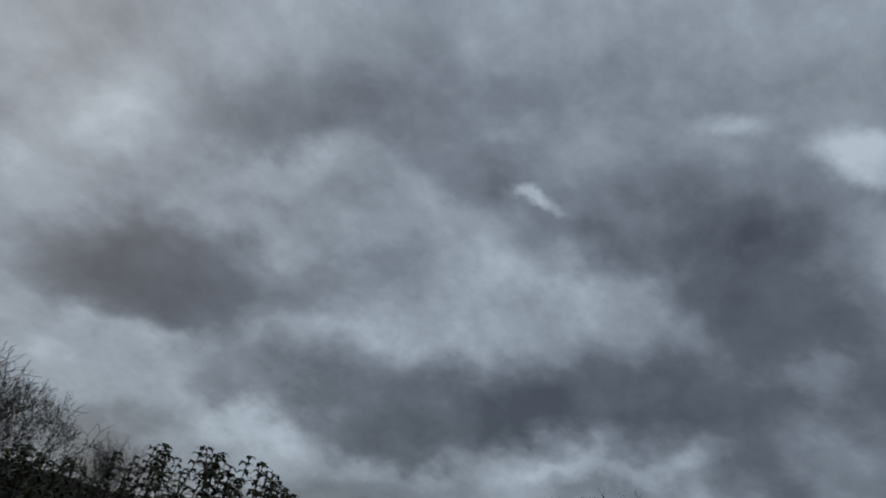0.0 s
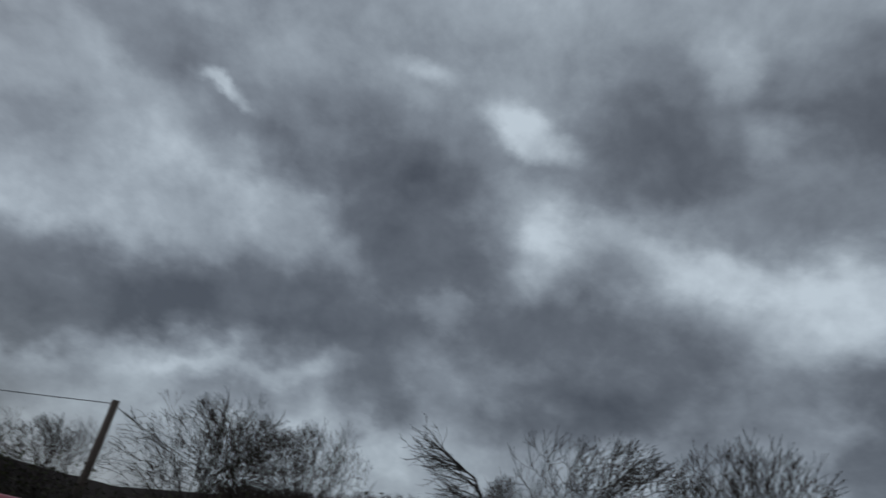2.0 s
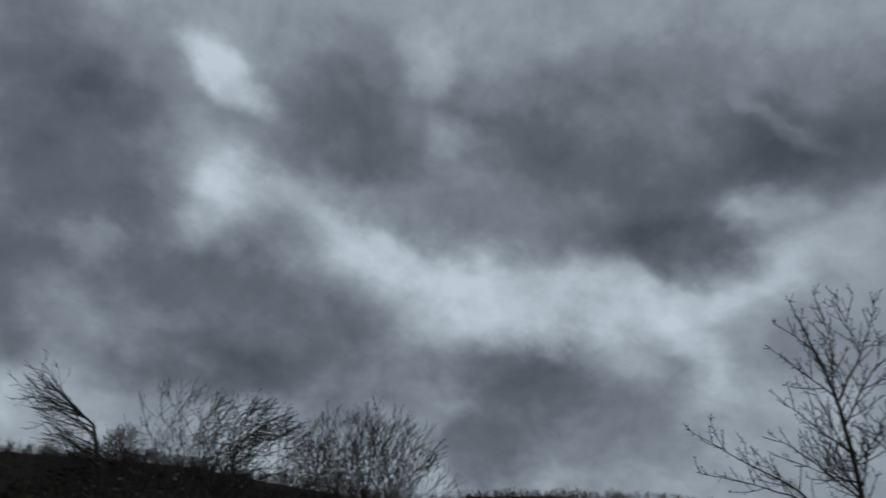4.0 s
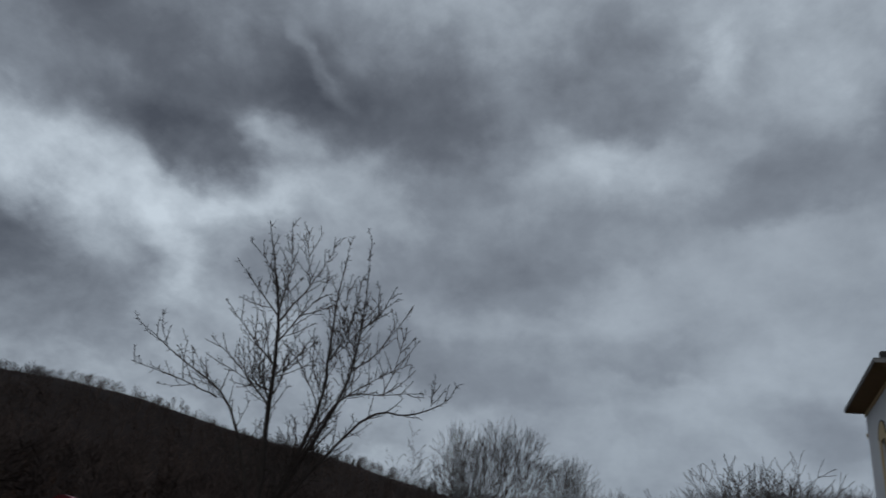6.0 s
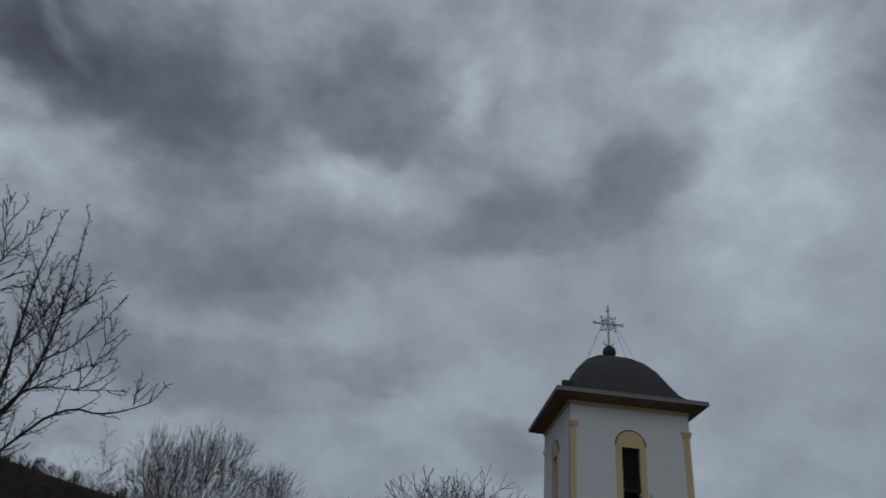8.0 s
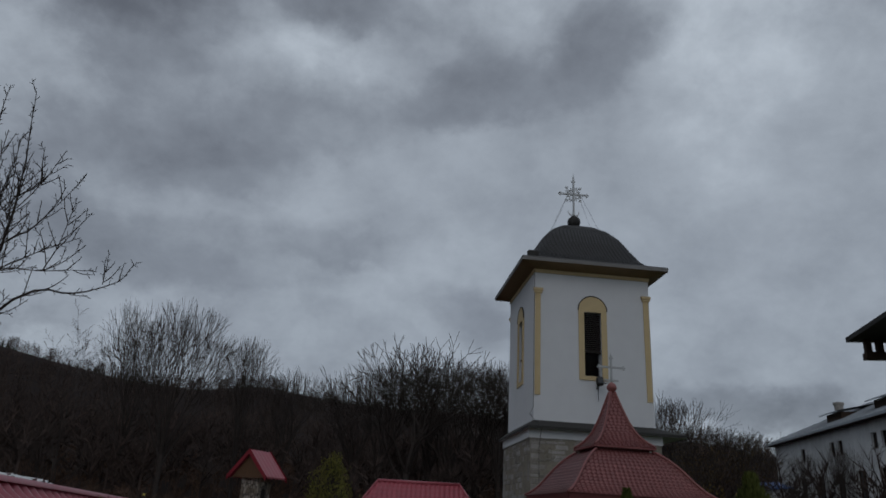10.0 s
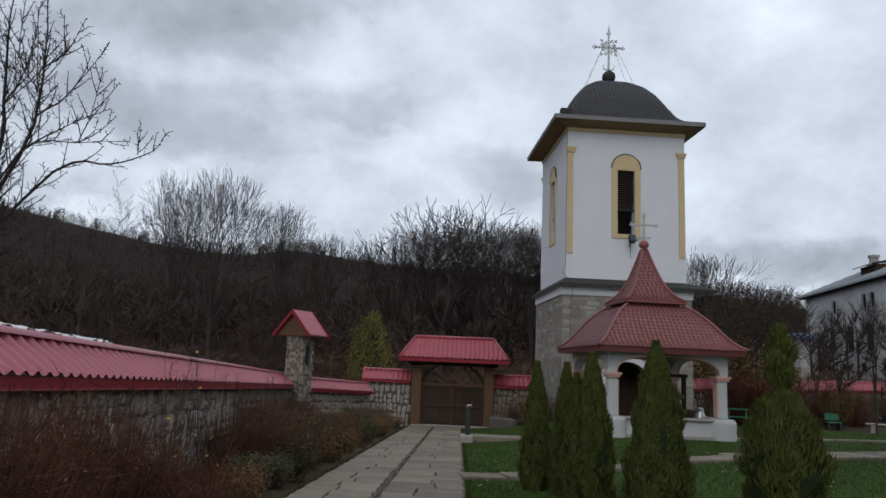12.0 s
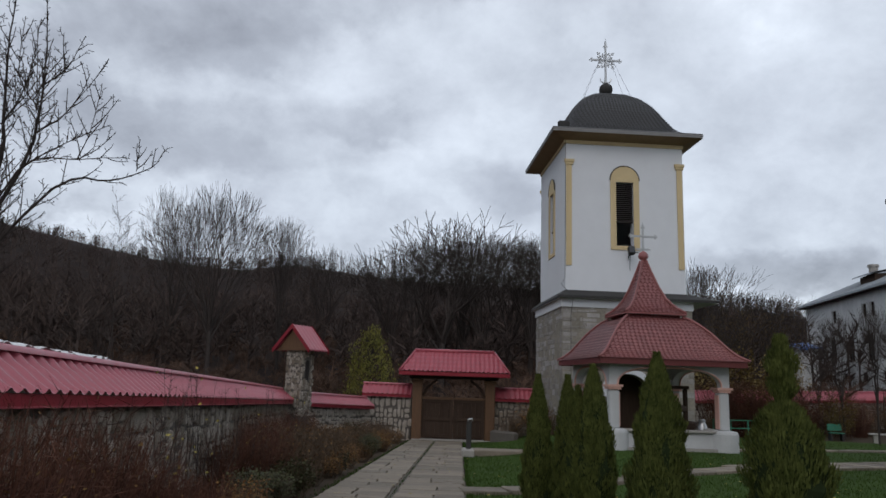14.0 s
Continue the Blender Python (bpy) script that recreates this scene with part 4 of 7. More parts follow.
    for k in range(4):
        j = (k + 1) % 4
        a, b, c, d = ring_i[k], ring_i[j], ring_o[j], ring_o[k]
        sof.quad((*a, T_TOP - 0.01), (*b, T_TOP - 0.01), (*c, T_EAVE - 0.16), (*d, T_EAVE - 0.16))
    part("soffit", sof, M["soffit"], root, "ochre-brown boarded soffit")
    gut = Geo()
    for k in range(4):
        a, b = ring_o[k], ring_o[(k + 1) % 4]
        gut.tube([(*a, T_EAVE - 0.03), (*b, T_EAVE - 0.03)], [0.05, 0.05], 6)
        m = Matrix.Translation((*a, T_EAVE - 0.2)) @ Matrix.Rotation(math.atan2(b[1] - a[1], b[0] - a[0]), 4, "Z")
        run = math.hypot(b[0] - a[0], b[1] - a[1])
        board = Geo().extrude([(0.0, 0.0), (run, 0.0), (run, 0.15), (0.0, 0.15)], 0.03, m @ Matrix.Translation((0, -0.03, 0)))
        board.quad(*[m @ Vector(v) for v in ((0, -0.05, 0.09), (run, -0.05, 0.09), (run, -0.05, 0.15), (0, -0.05, 0.15))])
        board.quad(*[m @ Vector(v) for v in ((0, -0.05, 0.09), (0, -0.03, 0.088), (run, -0.03, 0.088), (run, -0.05, 0.09))])
        part("fascia", board, M["fascia_grey"], root, "weathered grey fascia board along the eaves")
    part("gutter", gut, M["gutter"], root, "dark sheet metal gutter")
    # bell-shaped roof, square at the eaves and rounder towards the crown
    prof = [(TW / 2 + o, 0.0), (3.36, 0.12), (3.05, 0.30), (2.82, 0.56), (2.66, 0.92), (2.46, 1.42), (2.12, 2.0), (1.65, 2.56), (1.08, 2.98), (0.5, 3.2), (0.12, 3.26)]

    def ring_pt(r, z, a, p):
        c, s = math.cos(a), math.sin(a)
        k = (abs(c) ** p + abs(s) ** p) ** (-1 / p)
        return Vector((TW / 2 + r * k * c, TW / 2 + r * k * s, T_EAVE + z))

    dome = Geo()
    n = 48
    fine_prof = []
    for (r0, z0), (r1, z1) in zip(prof, prof[1:]):
        fine_prof += [(r0 + (r1 - r0) * t, z0 + (z1 - z0) * t) for t in (0, 0.5)]
    fine_prof.append(prof[-1])
    power = lambda r: 3.2 + 1.2 * r + 20 * max(0, (r - 2.5) / 1.2)
    for r, z in fine_prof:
        for k in range(n):
            p = ring_pt(r, z, 2 * math.pi * k / n + math.pi / 4, power(r))
            dome.v.append(tuple(p))
    for i in range(len(fine_prof) - 1):
        for k in range(n):
            j = (k + 1) % n
            dome.f.append((i * n + k, i * n + j, (i + 1) * n + j, (i + 1) * n + k))
    dome_ob = part("domed_roof", dome, M["dark_metal"], root, "dark bell-shaped roof", smooth=True)

    def along(t):
        x = t * (len(fine_prof) - 1)
        i = min(int(x), len(fine_prof) - 2)
        f = x - i
        (r0, z0), (r1, z1) = fine_prof[i], fine_prof[i + 1]
        return r0 + (r1 - r0) * f, z0 + (z1 - z0) * f

    def dome_pt(u, t, lift):
        r, z = along(min(t, 0.999))
        a = 2 * math.pi * u + math.pi / 4
        return tuple(ring_pt(r + lift, z + lift, a, power(r)))

    sh = shingled(Geo(), 0, dome_pt, 34, lambda r: max(14, int(140 * along(r / 34)[0] / 3.7)), 0.012)
    part("scale_cover", sh, M["shingle_dark"], dome_ob, "dark lapped metal scales", kind="stuff")
    vent = Geo().box((-0.28, -0.14, 0), (0.28, 0.14, 0.34), Matrix.Translation((-0.1, -0.05, T_EAVE + 0.22)), bevel=0.05)
    part("roof_vent", vent, M["dark_metal"], dome_ob)
    ball = Geo().lathe([(0.10, T_EAVE + 3.20), (0.16, T_EAVE + 3.30), (0.31, T_EAVE + 3.42), (0.37, T_EAVE + 3.62), (0.33, T_EAVE + 3.82), (0.17, T_EAVE + 3.97), (0.06, T_EAVE + 4.04)], (TW / 2, TW / 2), 18)
    part("roof_ball", ball, M["dark_metal"], root, "dark metal ball", smooth=True)
    cr = part("crucifix", ornate_crucifix(Geo(), 2.62, 1.56, 0.065, True), M["silver"], root, "ornate silver iron cross with rays")
    cr.matrix_basis = Matrix.Translation((TW / 2, TW / 2, T_EAVE + 3.98))
    guy = Geo()
    for a in (20, 75, 160, 200, 250, 340):
        c, s = math.cos(radians(a)), math.sin(radians(a))
        guy.tube([(TW / 2 + 0.25 * c, TW / 2 + 0.25 * s, T_EAVE + 5.6), (TW / 2 + 1.5 * c, TW / 2 + 1.5 * s, T_EAVE + 2.75)], [0.008, 0.008], 3)
    part("guy_wire", guy, M["wire"], root)
    # skirt roof and white trim
    b0, b1 = -base_o, TW + base_o
    so = 0.40
    sk, so_g = Geo(), Geo()
    inner = [(0, 0), (TW, 0), (TW, TW), (0, TW)]
    right_extra = 0.75
    outer = [(b0 - so * 0.55, b0 - so), (b1 + so + right_extra, b0 - so), (b1 + so + right_extra, b1 + so), (b0 - so * 0.55, b1 + so)]
    for k in range(4):
        j = (k + 1) % 4
        drop = 0.30
        a, b, c, d = inner[k], inner[j], outer[j], outer[k]
        sk.quad((*d, T_MID - drop), (*c, T_MID - drop), (*b, T_MID + 0.02), (*a, T_MID + 0.02))
        sk.quad((*d, T_MID - drop - 0.12), (*c, T_MID - drop - 0.12), (*c, T_MID - drop), (*d, T_MID - drop))
        e, f2 = [(b0, b0), (b1, b0), (b1, b1), (b0, b1)][k], [(b0, b0), (b1, b0), (b1, b1), (b0, b1)][j]
        so_g.quad((*e, T_MID - drop - 0.1), (*f2, T_MID - drop - 0.1), (*c, T_MID - drop - 0.12), (*d, T_MID - drop - 0.12))
    part("skirt_roof", sk, M["dark_metal"], root, "dark skirt roof between stone and plaster")
    part("skirt_soffit", so_g, M["plaster_grey"], root, "pale underside of the skirt roof")
    part("white_band", Geo().box((b0 - 0.06, b0 - 0.06, T_MID - 0.80), (b1 + 0.06, b1 + 0.06, T_MID - 0.405)), M["plaster"], root, "white plaster band over the stonework")
    # stone base with a round-headed passage
    width = b1 - b0
    rng = random.Random(21)
    zb1 = T_MID - 0.80
    pieces = 0
    rest = Geo()
    door_w, door_top = 2.1, T_FOOT + 3.55
    for k in range(4):
        m = Matrix.Translation((TW / 2, TW / 2, 0)) @ Matrix.Rotation(radians(90 * k), 4, "Z") @ Matrix.Translation((-TW / 2 - base_o, -TW / 2 - base_o, 0))
        t2 = 0.6
        if k % 2 == 0:
            g = wall_with_opening(width, T_FOOT, zb1, width / 2, door_w, T_FOOT + 0.02, door_top, t2, True)
            sw = part("stone_wall", g, M["ashlar_joint"], root, "pale stone and mortar base wall")
            sw.matrix_basis = m
        else:
            sw = part("stone_wall", Geo().box((t2, 0, T_FOOT), (width - t2, t2, zb1)), M["ashlar_joint"], root, "pale stone and mortar base wall")
            sw.matrix_basis = m
        z = T_FOOT
        while z < zb1 - 0.08:
            h = min(rng.uniform(0.10, 0.30), zb1 - z)
            x = 0.0
            quoin = True
            while x < width - 0.05:
                w = rng.uniform(0.14, 0.9) if not quoin else rng.uniform(0.35, 0.75)
                w = min(w, width - x)
                inside = k % 2 == 0 and abs(x + w / 2 - width / 2) < door_w / 2 + w / 2 + 0.08 and z < door_top + 0.1
                if not inside and (rng.random() < 0.5 or quoin):
                    a = (x + 0.018, -0.008 - rng.uniform(0, 0.018), z + rng.uniform(0.0, 0.07))
                    b = (x + w - 0.018, 0.01, z + h - rng.uniform(-0.03, 0.02))
                    if k in (0, 3) and pieces < 280 and z > T_FOOT + 2.4:
                        ob = part("block", Geo().box(a, b, bevel=0.03), M["ashlar"], root)
                        ob.matrix_basis = m
                        pieces += 1
                    else:
                        rest.box(a, b, m)
                quoin = False
                x += w
            z += h
    part("blockwork", rest, M["ashlar"], root, "pale uneven stone blocks", kind="stuff")
    arch_g = Geo()
    for rr, y in ((door_w / 2 + 0.28, -0.06),):
        zc = door_top - door_w / 2
        ring = [(rr * math.cos(t), zc + rr * math.sin(t)) for t in np.linspace(0, math.pi, 16)]
        inn = [((door_w / 2 + 0.01) * math.cos(t), zc + (door_w / 2 + 0.01) * math.sin(t)) for t in np.linspace(math.pi, 0, 16)]
        arch_g.extrude(ring + inn, 0.06, Matrix.Translation((TW / 2, -base_o + y, 0)))
    part("arch_band", arch_g, M["plaster"], root, "pale plaster band round the passage arch")
    pd = Geo().box((TW / 2 - door_w / 2, 1.2, T_FOOT), (TW / 2 + door_w / 2, 1.3, door_top))
    part("passage_door", pd, M["wood_dark"], root, "dark wooden door deep in the passage")
    cable = Geo().tube([(0.0, -0.06, T_EAVE - 0.4), (-0.02, -0.05, T_MID + 0.6), (-0.25, -0.3, T_MID + 0.25), (0.2, -0.75, T_MID - 0.42), (0.2, -0.30, T_MID - 1.2), (0.2, -0.30, T_FOOT + 2)], [0.012] * 6, 4)
    part("cable", cable, M["wire"], root, "thin dark cable down the corner")
    # floodlight below the window
    fl = thing("floodlight", "dark floodlight on a bracket under the tower window", "lamp", TOWER @ Matrix.Translation((TW / 2 + 0.15, -0.5, T_MID + 1.75)))
    part("housing", Geo().box((-0.16, -0.14, 0.0), (0.16, 0.12, 0.42), Matrix.Rotation(radians(-18), 4, "X"), bevel=0.05), M["dark_metal"], fl)
    part("lens", Geo().box((-0.13, -0.16, 0.05), (0.13, -0.142, 0.37), Matrix.Rotation(radians(-18), 4, "X")), M["glass"], fl, "dark glass lens")
    part("bracket", Geo().tube([(0, 0.1, 0.1), (0, 0.47, 0.0), (0, 0.5, -0.1)], [0.03, 0.03, 0.03], 6), M["dark_metal"], fl)
    part("lead", Geo().tube([(-0.05, 0.05, 0.0), (-0.08, 0.1, -0.35), (-0.06, 0.12, -0.75)], [0.02, 0.015, 0.012], 5), M["wire"], fl)
    part("arm", Geo().tube([(0.1, 0.0, 0.15), (0.35, 0.1, 0.12)], [0.025, 0.02], 6), M["dark_metal"], fl)


build_tower()


# ---- well house ----
GAZ = Matrix.Translation((0.2197 * 24, 24.0, 0)) @ Matrix.Rotation(radians(6.07), 4, "Z")
GS = 5.14
G_FOOT, G_EAVE, G_NECK, G_APEX = -0.38, EYE + 0.94, EYE + 2.60, EYE + 4.75


def build_well_house():
    root = thing("well_house", "open square pavilion with white arches and a red two-tier shingle roof", "pavilion", GAZ)
    ins = 0.55
    a, b = ins, GS - ins
    zc, zp = EYE + 0.07, EYE - 1.32
    cw = 0.34
    c = GS / 2
    # low wall all round, open towards the tower
    for k in range(4):
        m = Matrix.Translation((c, c, 0)) @ Matrix.Rotation(radians(90 * k), 4, "Z") @ Matrix.Translation((-c, -c, 0))
        if k != 2:
            w = part("parapet", Geo().box((a + 0.36, a - 0.10, G_FOOT - 0.3), (b - 0.36, a + 0.22, zp - 0.10), bevel=0.02), M["plaster_grey"], root, "low white parapet")
            w.matrix_basis = m
            s = part("parapet_slab", Geo().box((a + 0.365, a - 0.20, zp - 0.098), (b - 0.365, a + 0.30, zp - 0.01), bevel=0.02), M["concrete"], w, "grey stone slab")
        base = part("pedestal", Geo().lathe([(0.50, G_FOOT - 0.3), (0.50, zp - 0.12), (0.46, zp - 0.03), (0.30, zp)], (a + 0.08, a + 0.08), 20), M["plaster_grey"], root, "rounded white pedestal", smooth=False)
        base.matrix_basis = m
        col = part("column", Geo().box((a - 0.09, a - 0.09, zp - 0.002), (a + cw - 0.09, a + cw - 0.09, zc - 0.12), bevel=0.03), M["plaster_grey"], root, "white chamfered column")
        col.matrix_basis = m
        part("column_inner_face", Geo().box((a + cw - 0.088, a - 0.05, zp + 0.05), (a + cw - 0.06, a + cw - 0.12, zc - 0.2)), M["pink"], col, "pink painted inner face")
        part("column_side_face", Geo().box((a - 0.05, a + cw - 0.088, zp + 0.05), (a + cw - 0.12, a + cw - 0.06, zc - 0.2)), M["pink"], col, "pink painted inner face")
        capg = Geo().box((a - 0.14, a - 0.14, zc - 0.118), (a + cw - 0.04, a + cw - 0.04, zc - 0.03)).box((a - 0.19, a - 0.19, zc - 0.028), (a + cw + 0.01, a + cw + 0.01, zc + 0.05))
        part("column_capital", capg, M["pink"], col, "pink moulded capital")
        # arch spandrel between this column and the next
        span0, span1 = a + cw - 0.16, b - cw + 0.16
        half, mid = (span1 - span0) / 2, (span0 + span1) / 2
        top, z0 = G_EAVE - 0.05, zc + 0.052
        g = Geo()
        arc = []
        for t in np.linspace(0, math.pi, 19):
            r = abs(math.cos(t)) ** 0.75 * (1 if math.cos(t) > 0 else -1)
            arc.append((mid + half * r, z0 + 0.62 * math.sin(t) ** 0.8))
        for (xa, za), (xb, zb) in zip(arc, arc[1:]):
            for y in (a - 0.11, a + 0.19):
                g.quad((xb, y, zb), (xa, y, za), (xa, y, top), (xb, y, top))
            g.quad((xa, a - 0.11, za), (xb, a - 0.11, zb), (xb, a + 0.19, zb), (xa, a + 0.19, za))
        g.box((a - 0.11, a - 0.11, z0), (span0, a + 0.19, top))
        sp = part("arch", g, M["plaster_grey"], root, "white arched beam")
        sp.matrix_basis = m
        tr = Geo().tube([(x, a - 0.12, z - 0.0) for x, z in arc], [0.035] * len(arc), 5)
        part("arch_trim", tr, M["pink"], sp, "pink trim along the arch")
        # eave fascia and boarding
        f = part("fascia", Geo().box((0.0, -0.02, G_EAVE - 0.14), (GS - 0.03, 0.02, G_EAVE + 0.06)), M["fascia_brown"], root, "dark red metal fascia")
        f.matrix_basis = m
    part("ceiling_boards", Geo().box((0.03, 0.03, G_EAVE - 0.05), (GS - 0.03, GS - 0.03, G_EAVE - 0.0)), M["wood_dark"], root, "dark boarded ceiling")
    # lower roof: concave flare to a narrow neck
    nw = 1.02
    prof = [(GS / 2 + 0.06, 0.0), (2.40, 0.13), (2.20, 0.32), (1.99, 0.60), (1.76, 0.92), (1.48, 1.24), (1.20, 1.48), (nw, 1.58)]
    up = [(1.12, 0.0), (0.84, 0.22), (0.60, 0.54), (0.40, 1.0), (0.21, 1.58), (0.07, 2.06)]

    def tier(pr, z0, rows, name, label, scale_label, pieces_max):
        def at(t):
            x = min(t, 0.9999) * (len(pr) - 1)
            i = int(x)
            f = x - i
            return pr[i][0] + (pr[i + 1][0] - pr[i][0]) * f, z0 + pr[i][1] + (pr[i + 1][1] - pr[i][1]) * f
        g = Geo()
        n = 18
        for k in range(4):
            rot = Matrix.Translation((c, c, 0)) @ Matrix.Rotation(radians(90 * k), 4, "Z")
            for i in range(n):
                (r0, z_0), (r1, z_1) = at(i / n), at((i + 1) / n)
                g.quad(*[tuple(rot @ Vector(p)) for p in ((-r0, -r0, z_0), (r0, -r0, z_0), (r1, -r1, z_1), (-r1, -r1, z_1))])
        deck = part(name, g, M["fascia_brown"], root, label)
        rest = Geo()
        shapes = {}
        made = 0
        for k in range(4):
            rot = Matrix.Translation((c, c, 0)) @ Matrix.Rotation(radians(90 * k), 4, "Z")
            def fn(u, t, lift):
                r, z = at(t)
                return tuple(rot @ Vector(((2 * u - 1) * r, -r - lift * 0.7, z + lift)))
            sh = shingled(Geo(), 0, fn, rows, lambda r: max(3, int(2 * at(r / rows)[0] / 0.165)), 0.022)
            if k in (0, 3):
                for f in sh.f:
                    if made < pieces_max:
                        q = Geo()
                        ps = [Vector(sh.v[i]) for i in f]
                        q.quad(*ps)
                        q.quad(ps[0], ps[0] - Vector((0, 0, 0.012)), ps[1] - Vector((0, 0, 0.012)), ps[1])
                        q.quad(ps[3], ps[3] - Vector((0, 0, 0.012)), ps[0] - Vector((0, 0, 0.012)), ps[0])
                        part("shingle", q, M["shingle_red"], deck)
                        made += 1
                    else:
                        rest.quad(*[sh.v[i] for i in f])
            else:
                for f in sh.f:
                    rest.quad(*[sh.v[i] for i in f])
        part("shingle_cover", rest, M["shingle_red"], deck, scale_label, kind="stuff")
        for k in range(4):
            rot = Matrix.Translation((c, c, 0)) @ Matrix.Rotation(radians(90 * k), 4, "Z")
            pts = []
            for i in range(13):
                r, z = at(i / 12)
                pts.append(rot @ Vector((-r - 0.01, -r - 0.01, z + 0.03)))
            part("hip_cap", Geo().tube(pts, [0.05] * 13, 6), M["shingle_red"], deck, "", smooth=True)

    tier(prof, G_EAVE + 0.06, 18, "lower_roof", "dark red roof deck", "red diamond metal shingles", 280)
    neck = Geo().box((c - nw + 0.06, c - nw + 0.06, G_EAVE + 1.5), (c + nw - 0.06, c + nw - 0.06, G_NECK + 0.12))
    part("neck", neck, M["fascia_brown"], root, "dark red metal neck band")
    ledge = Geo().box((c - 1.15, c - 1.15, G_NECK + 0.06), (c + 1.15, c + 1.15, G_NECK + 0.12))
    part("neck_ledge", ledge, M["shingle_red"], root)
    tier(up, G_NECK + 0.122, 20, "upper_roof", "dark red spire deck", "red diamond metal shingles", 0)
    za = G_NECK + 2.18
    part("roof_ball", Geo().lathe([(0.06, za - 0.03), (0.10, za + 0.05), (0.18, za + 0.13), (0.20, za + 0.21), (0.15, za + 0.32), (0.05, za + 0.40)], (c, c), 16), M["shingle_red"], root, "red metal ball", smooth=True)
    cr = part("crucifix", ornate_crucifix(Geo(), 1.12, 0.98, 0.045, False), M["silver"], root, "grey iron cross with trefoil ends")
    cr.matrix_basis = Matrix.Translation((c, c, za + 0.38))
    # floor
    part("floor_slab", Geo().box((0.3, 0.3, G_FOOT - 0.3), (GS - 0.3, GS - 0.3, G_FOOT + 0.06)), M["concrete"], root)


build_well_house()


def build_well():
    m = GAZ @ Matrix.Translation((GS / 2 + 1.35, GS / 2 + 0.1, G_FOOT + 0.06))
    root = thing("well", "dark wooden well frame with a winding post inside the pavilion", "well", m)
    part("curb", Geo().lathe([(0.55, 0), (0.58, 0.75), (0.50, 0.80), (0.42, 0.80)], (0, 0), 20), M["wood_dark"], root, "dark round well curb")
    for x in (-0.55, 0.2):
        part("post", Geo().box((x - 0.07, -0.07, 0), (x + 0.07, 0.07, 1.95), bevel=0.015), M["wood_dark"], root)
    part("winding_drum", Geo().tube([(-0.5, 0, 1.25), (0.2, 0, 1.25)], [0.12, 0.12], 10), M["wood_pole"], root)
    part("beam", Geo().box((-0.7, -0.06, 1.952), (0.35, 0.06, 2.08), bevel=0.015), M["wood_dark"], root)
    for x, y, h in ((0.42, -0.85, 0.92), (-0.5, -0.8, 0.95), (-1.5, -0.55, 0.9)):
        can = thing("steel_can", "shiny steel water can on the pavilion floor", "can", m @ Matrix.Translation((x, y, 0)), group="water cans")
        part("can_body", Geo().lathe([(0.16, 0), (0.17, 0.05), (0.17, h * 0.72), (0.12, h * 0.82), (0.11, h * 0.92)], (0, 0), 16), M["steel"], can, smooth=True)
        part("can_lid", Geo().lathe([(0.13, h * 0.921), (0.13, h * 0.96), (0.05, h)], (0, 0), 16), M["steel"], can, smooth=True)


build_well()


def build_foil():
    """Crumpled torn plastic caught along the ridge of the long wall."""
    rng = random.Random(77)
    root = thing("plastic_sheet", "torn white plastic sheeting caught along the wall ridge", "plastic sheet")
    for y0, y1 in ((6.9, 8.0), (8.2, 9.0), (9.3, 10.4)):
        g = Geo()
        n = 14
        for k in range(n + 1):
            y = y0 + (y1 - y0) * k / n
            for j in range(4):
                g.v.append((wall_x(y) - 0.55 - 0.09 * j + rng.uniform(-0.03, 0.03), y + rng.uniform(-0.03, 0.03), wall_tile(y) + 0.475 + 0.012 * j + rng.uniform(-0.02, 0.04)))
        for k in range(n):
            for j in range(3):
                g.f.append((k * 4 + j, k * 4 + j + 1, k * 4 + 5 + j, k * 4 + 4 + j))
        part("strip", g, M["white_foil"], root)


build_foil()


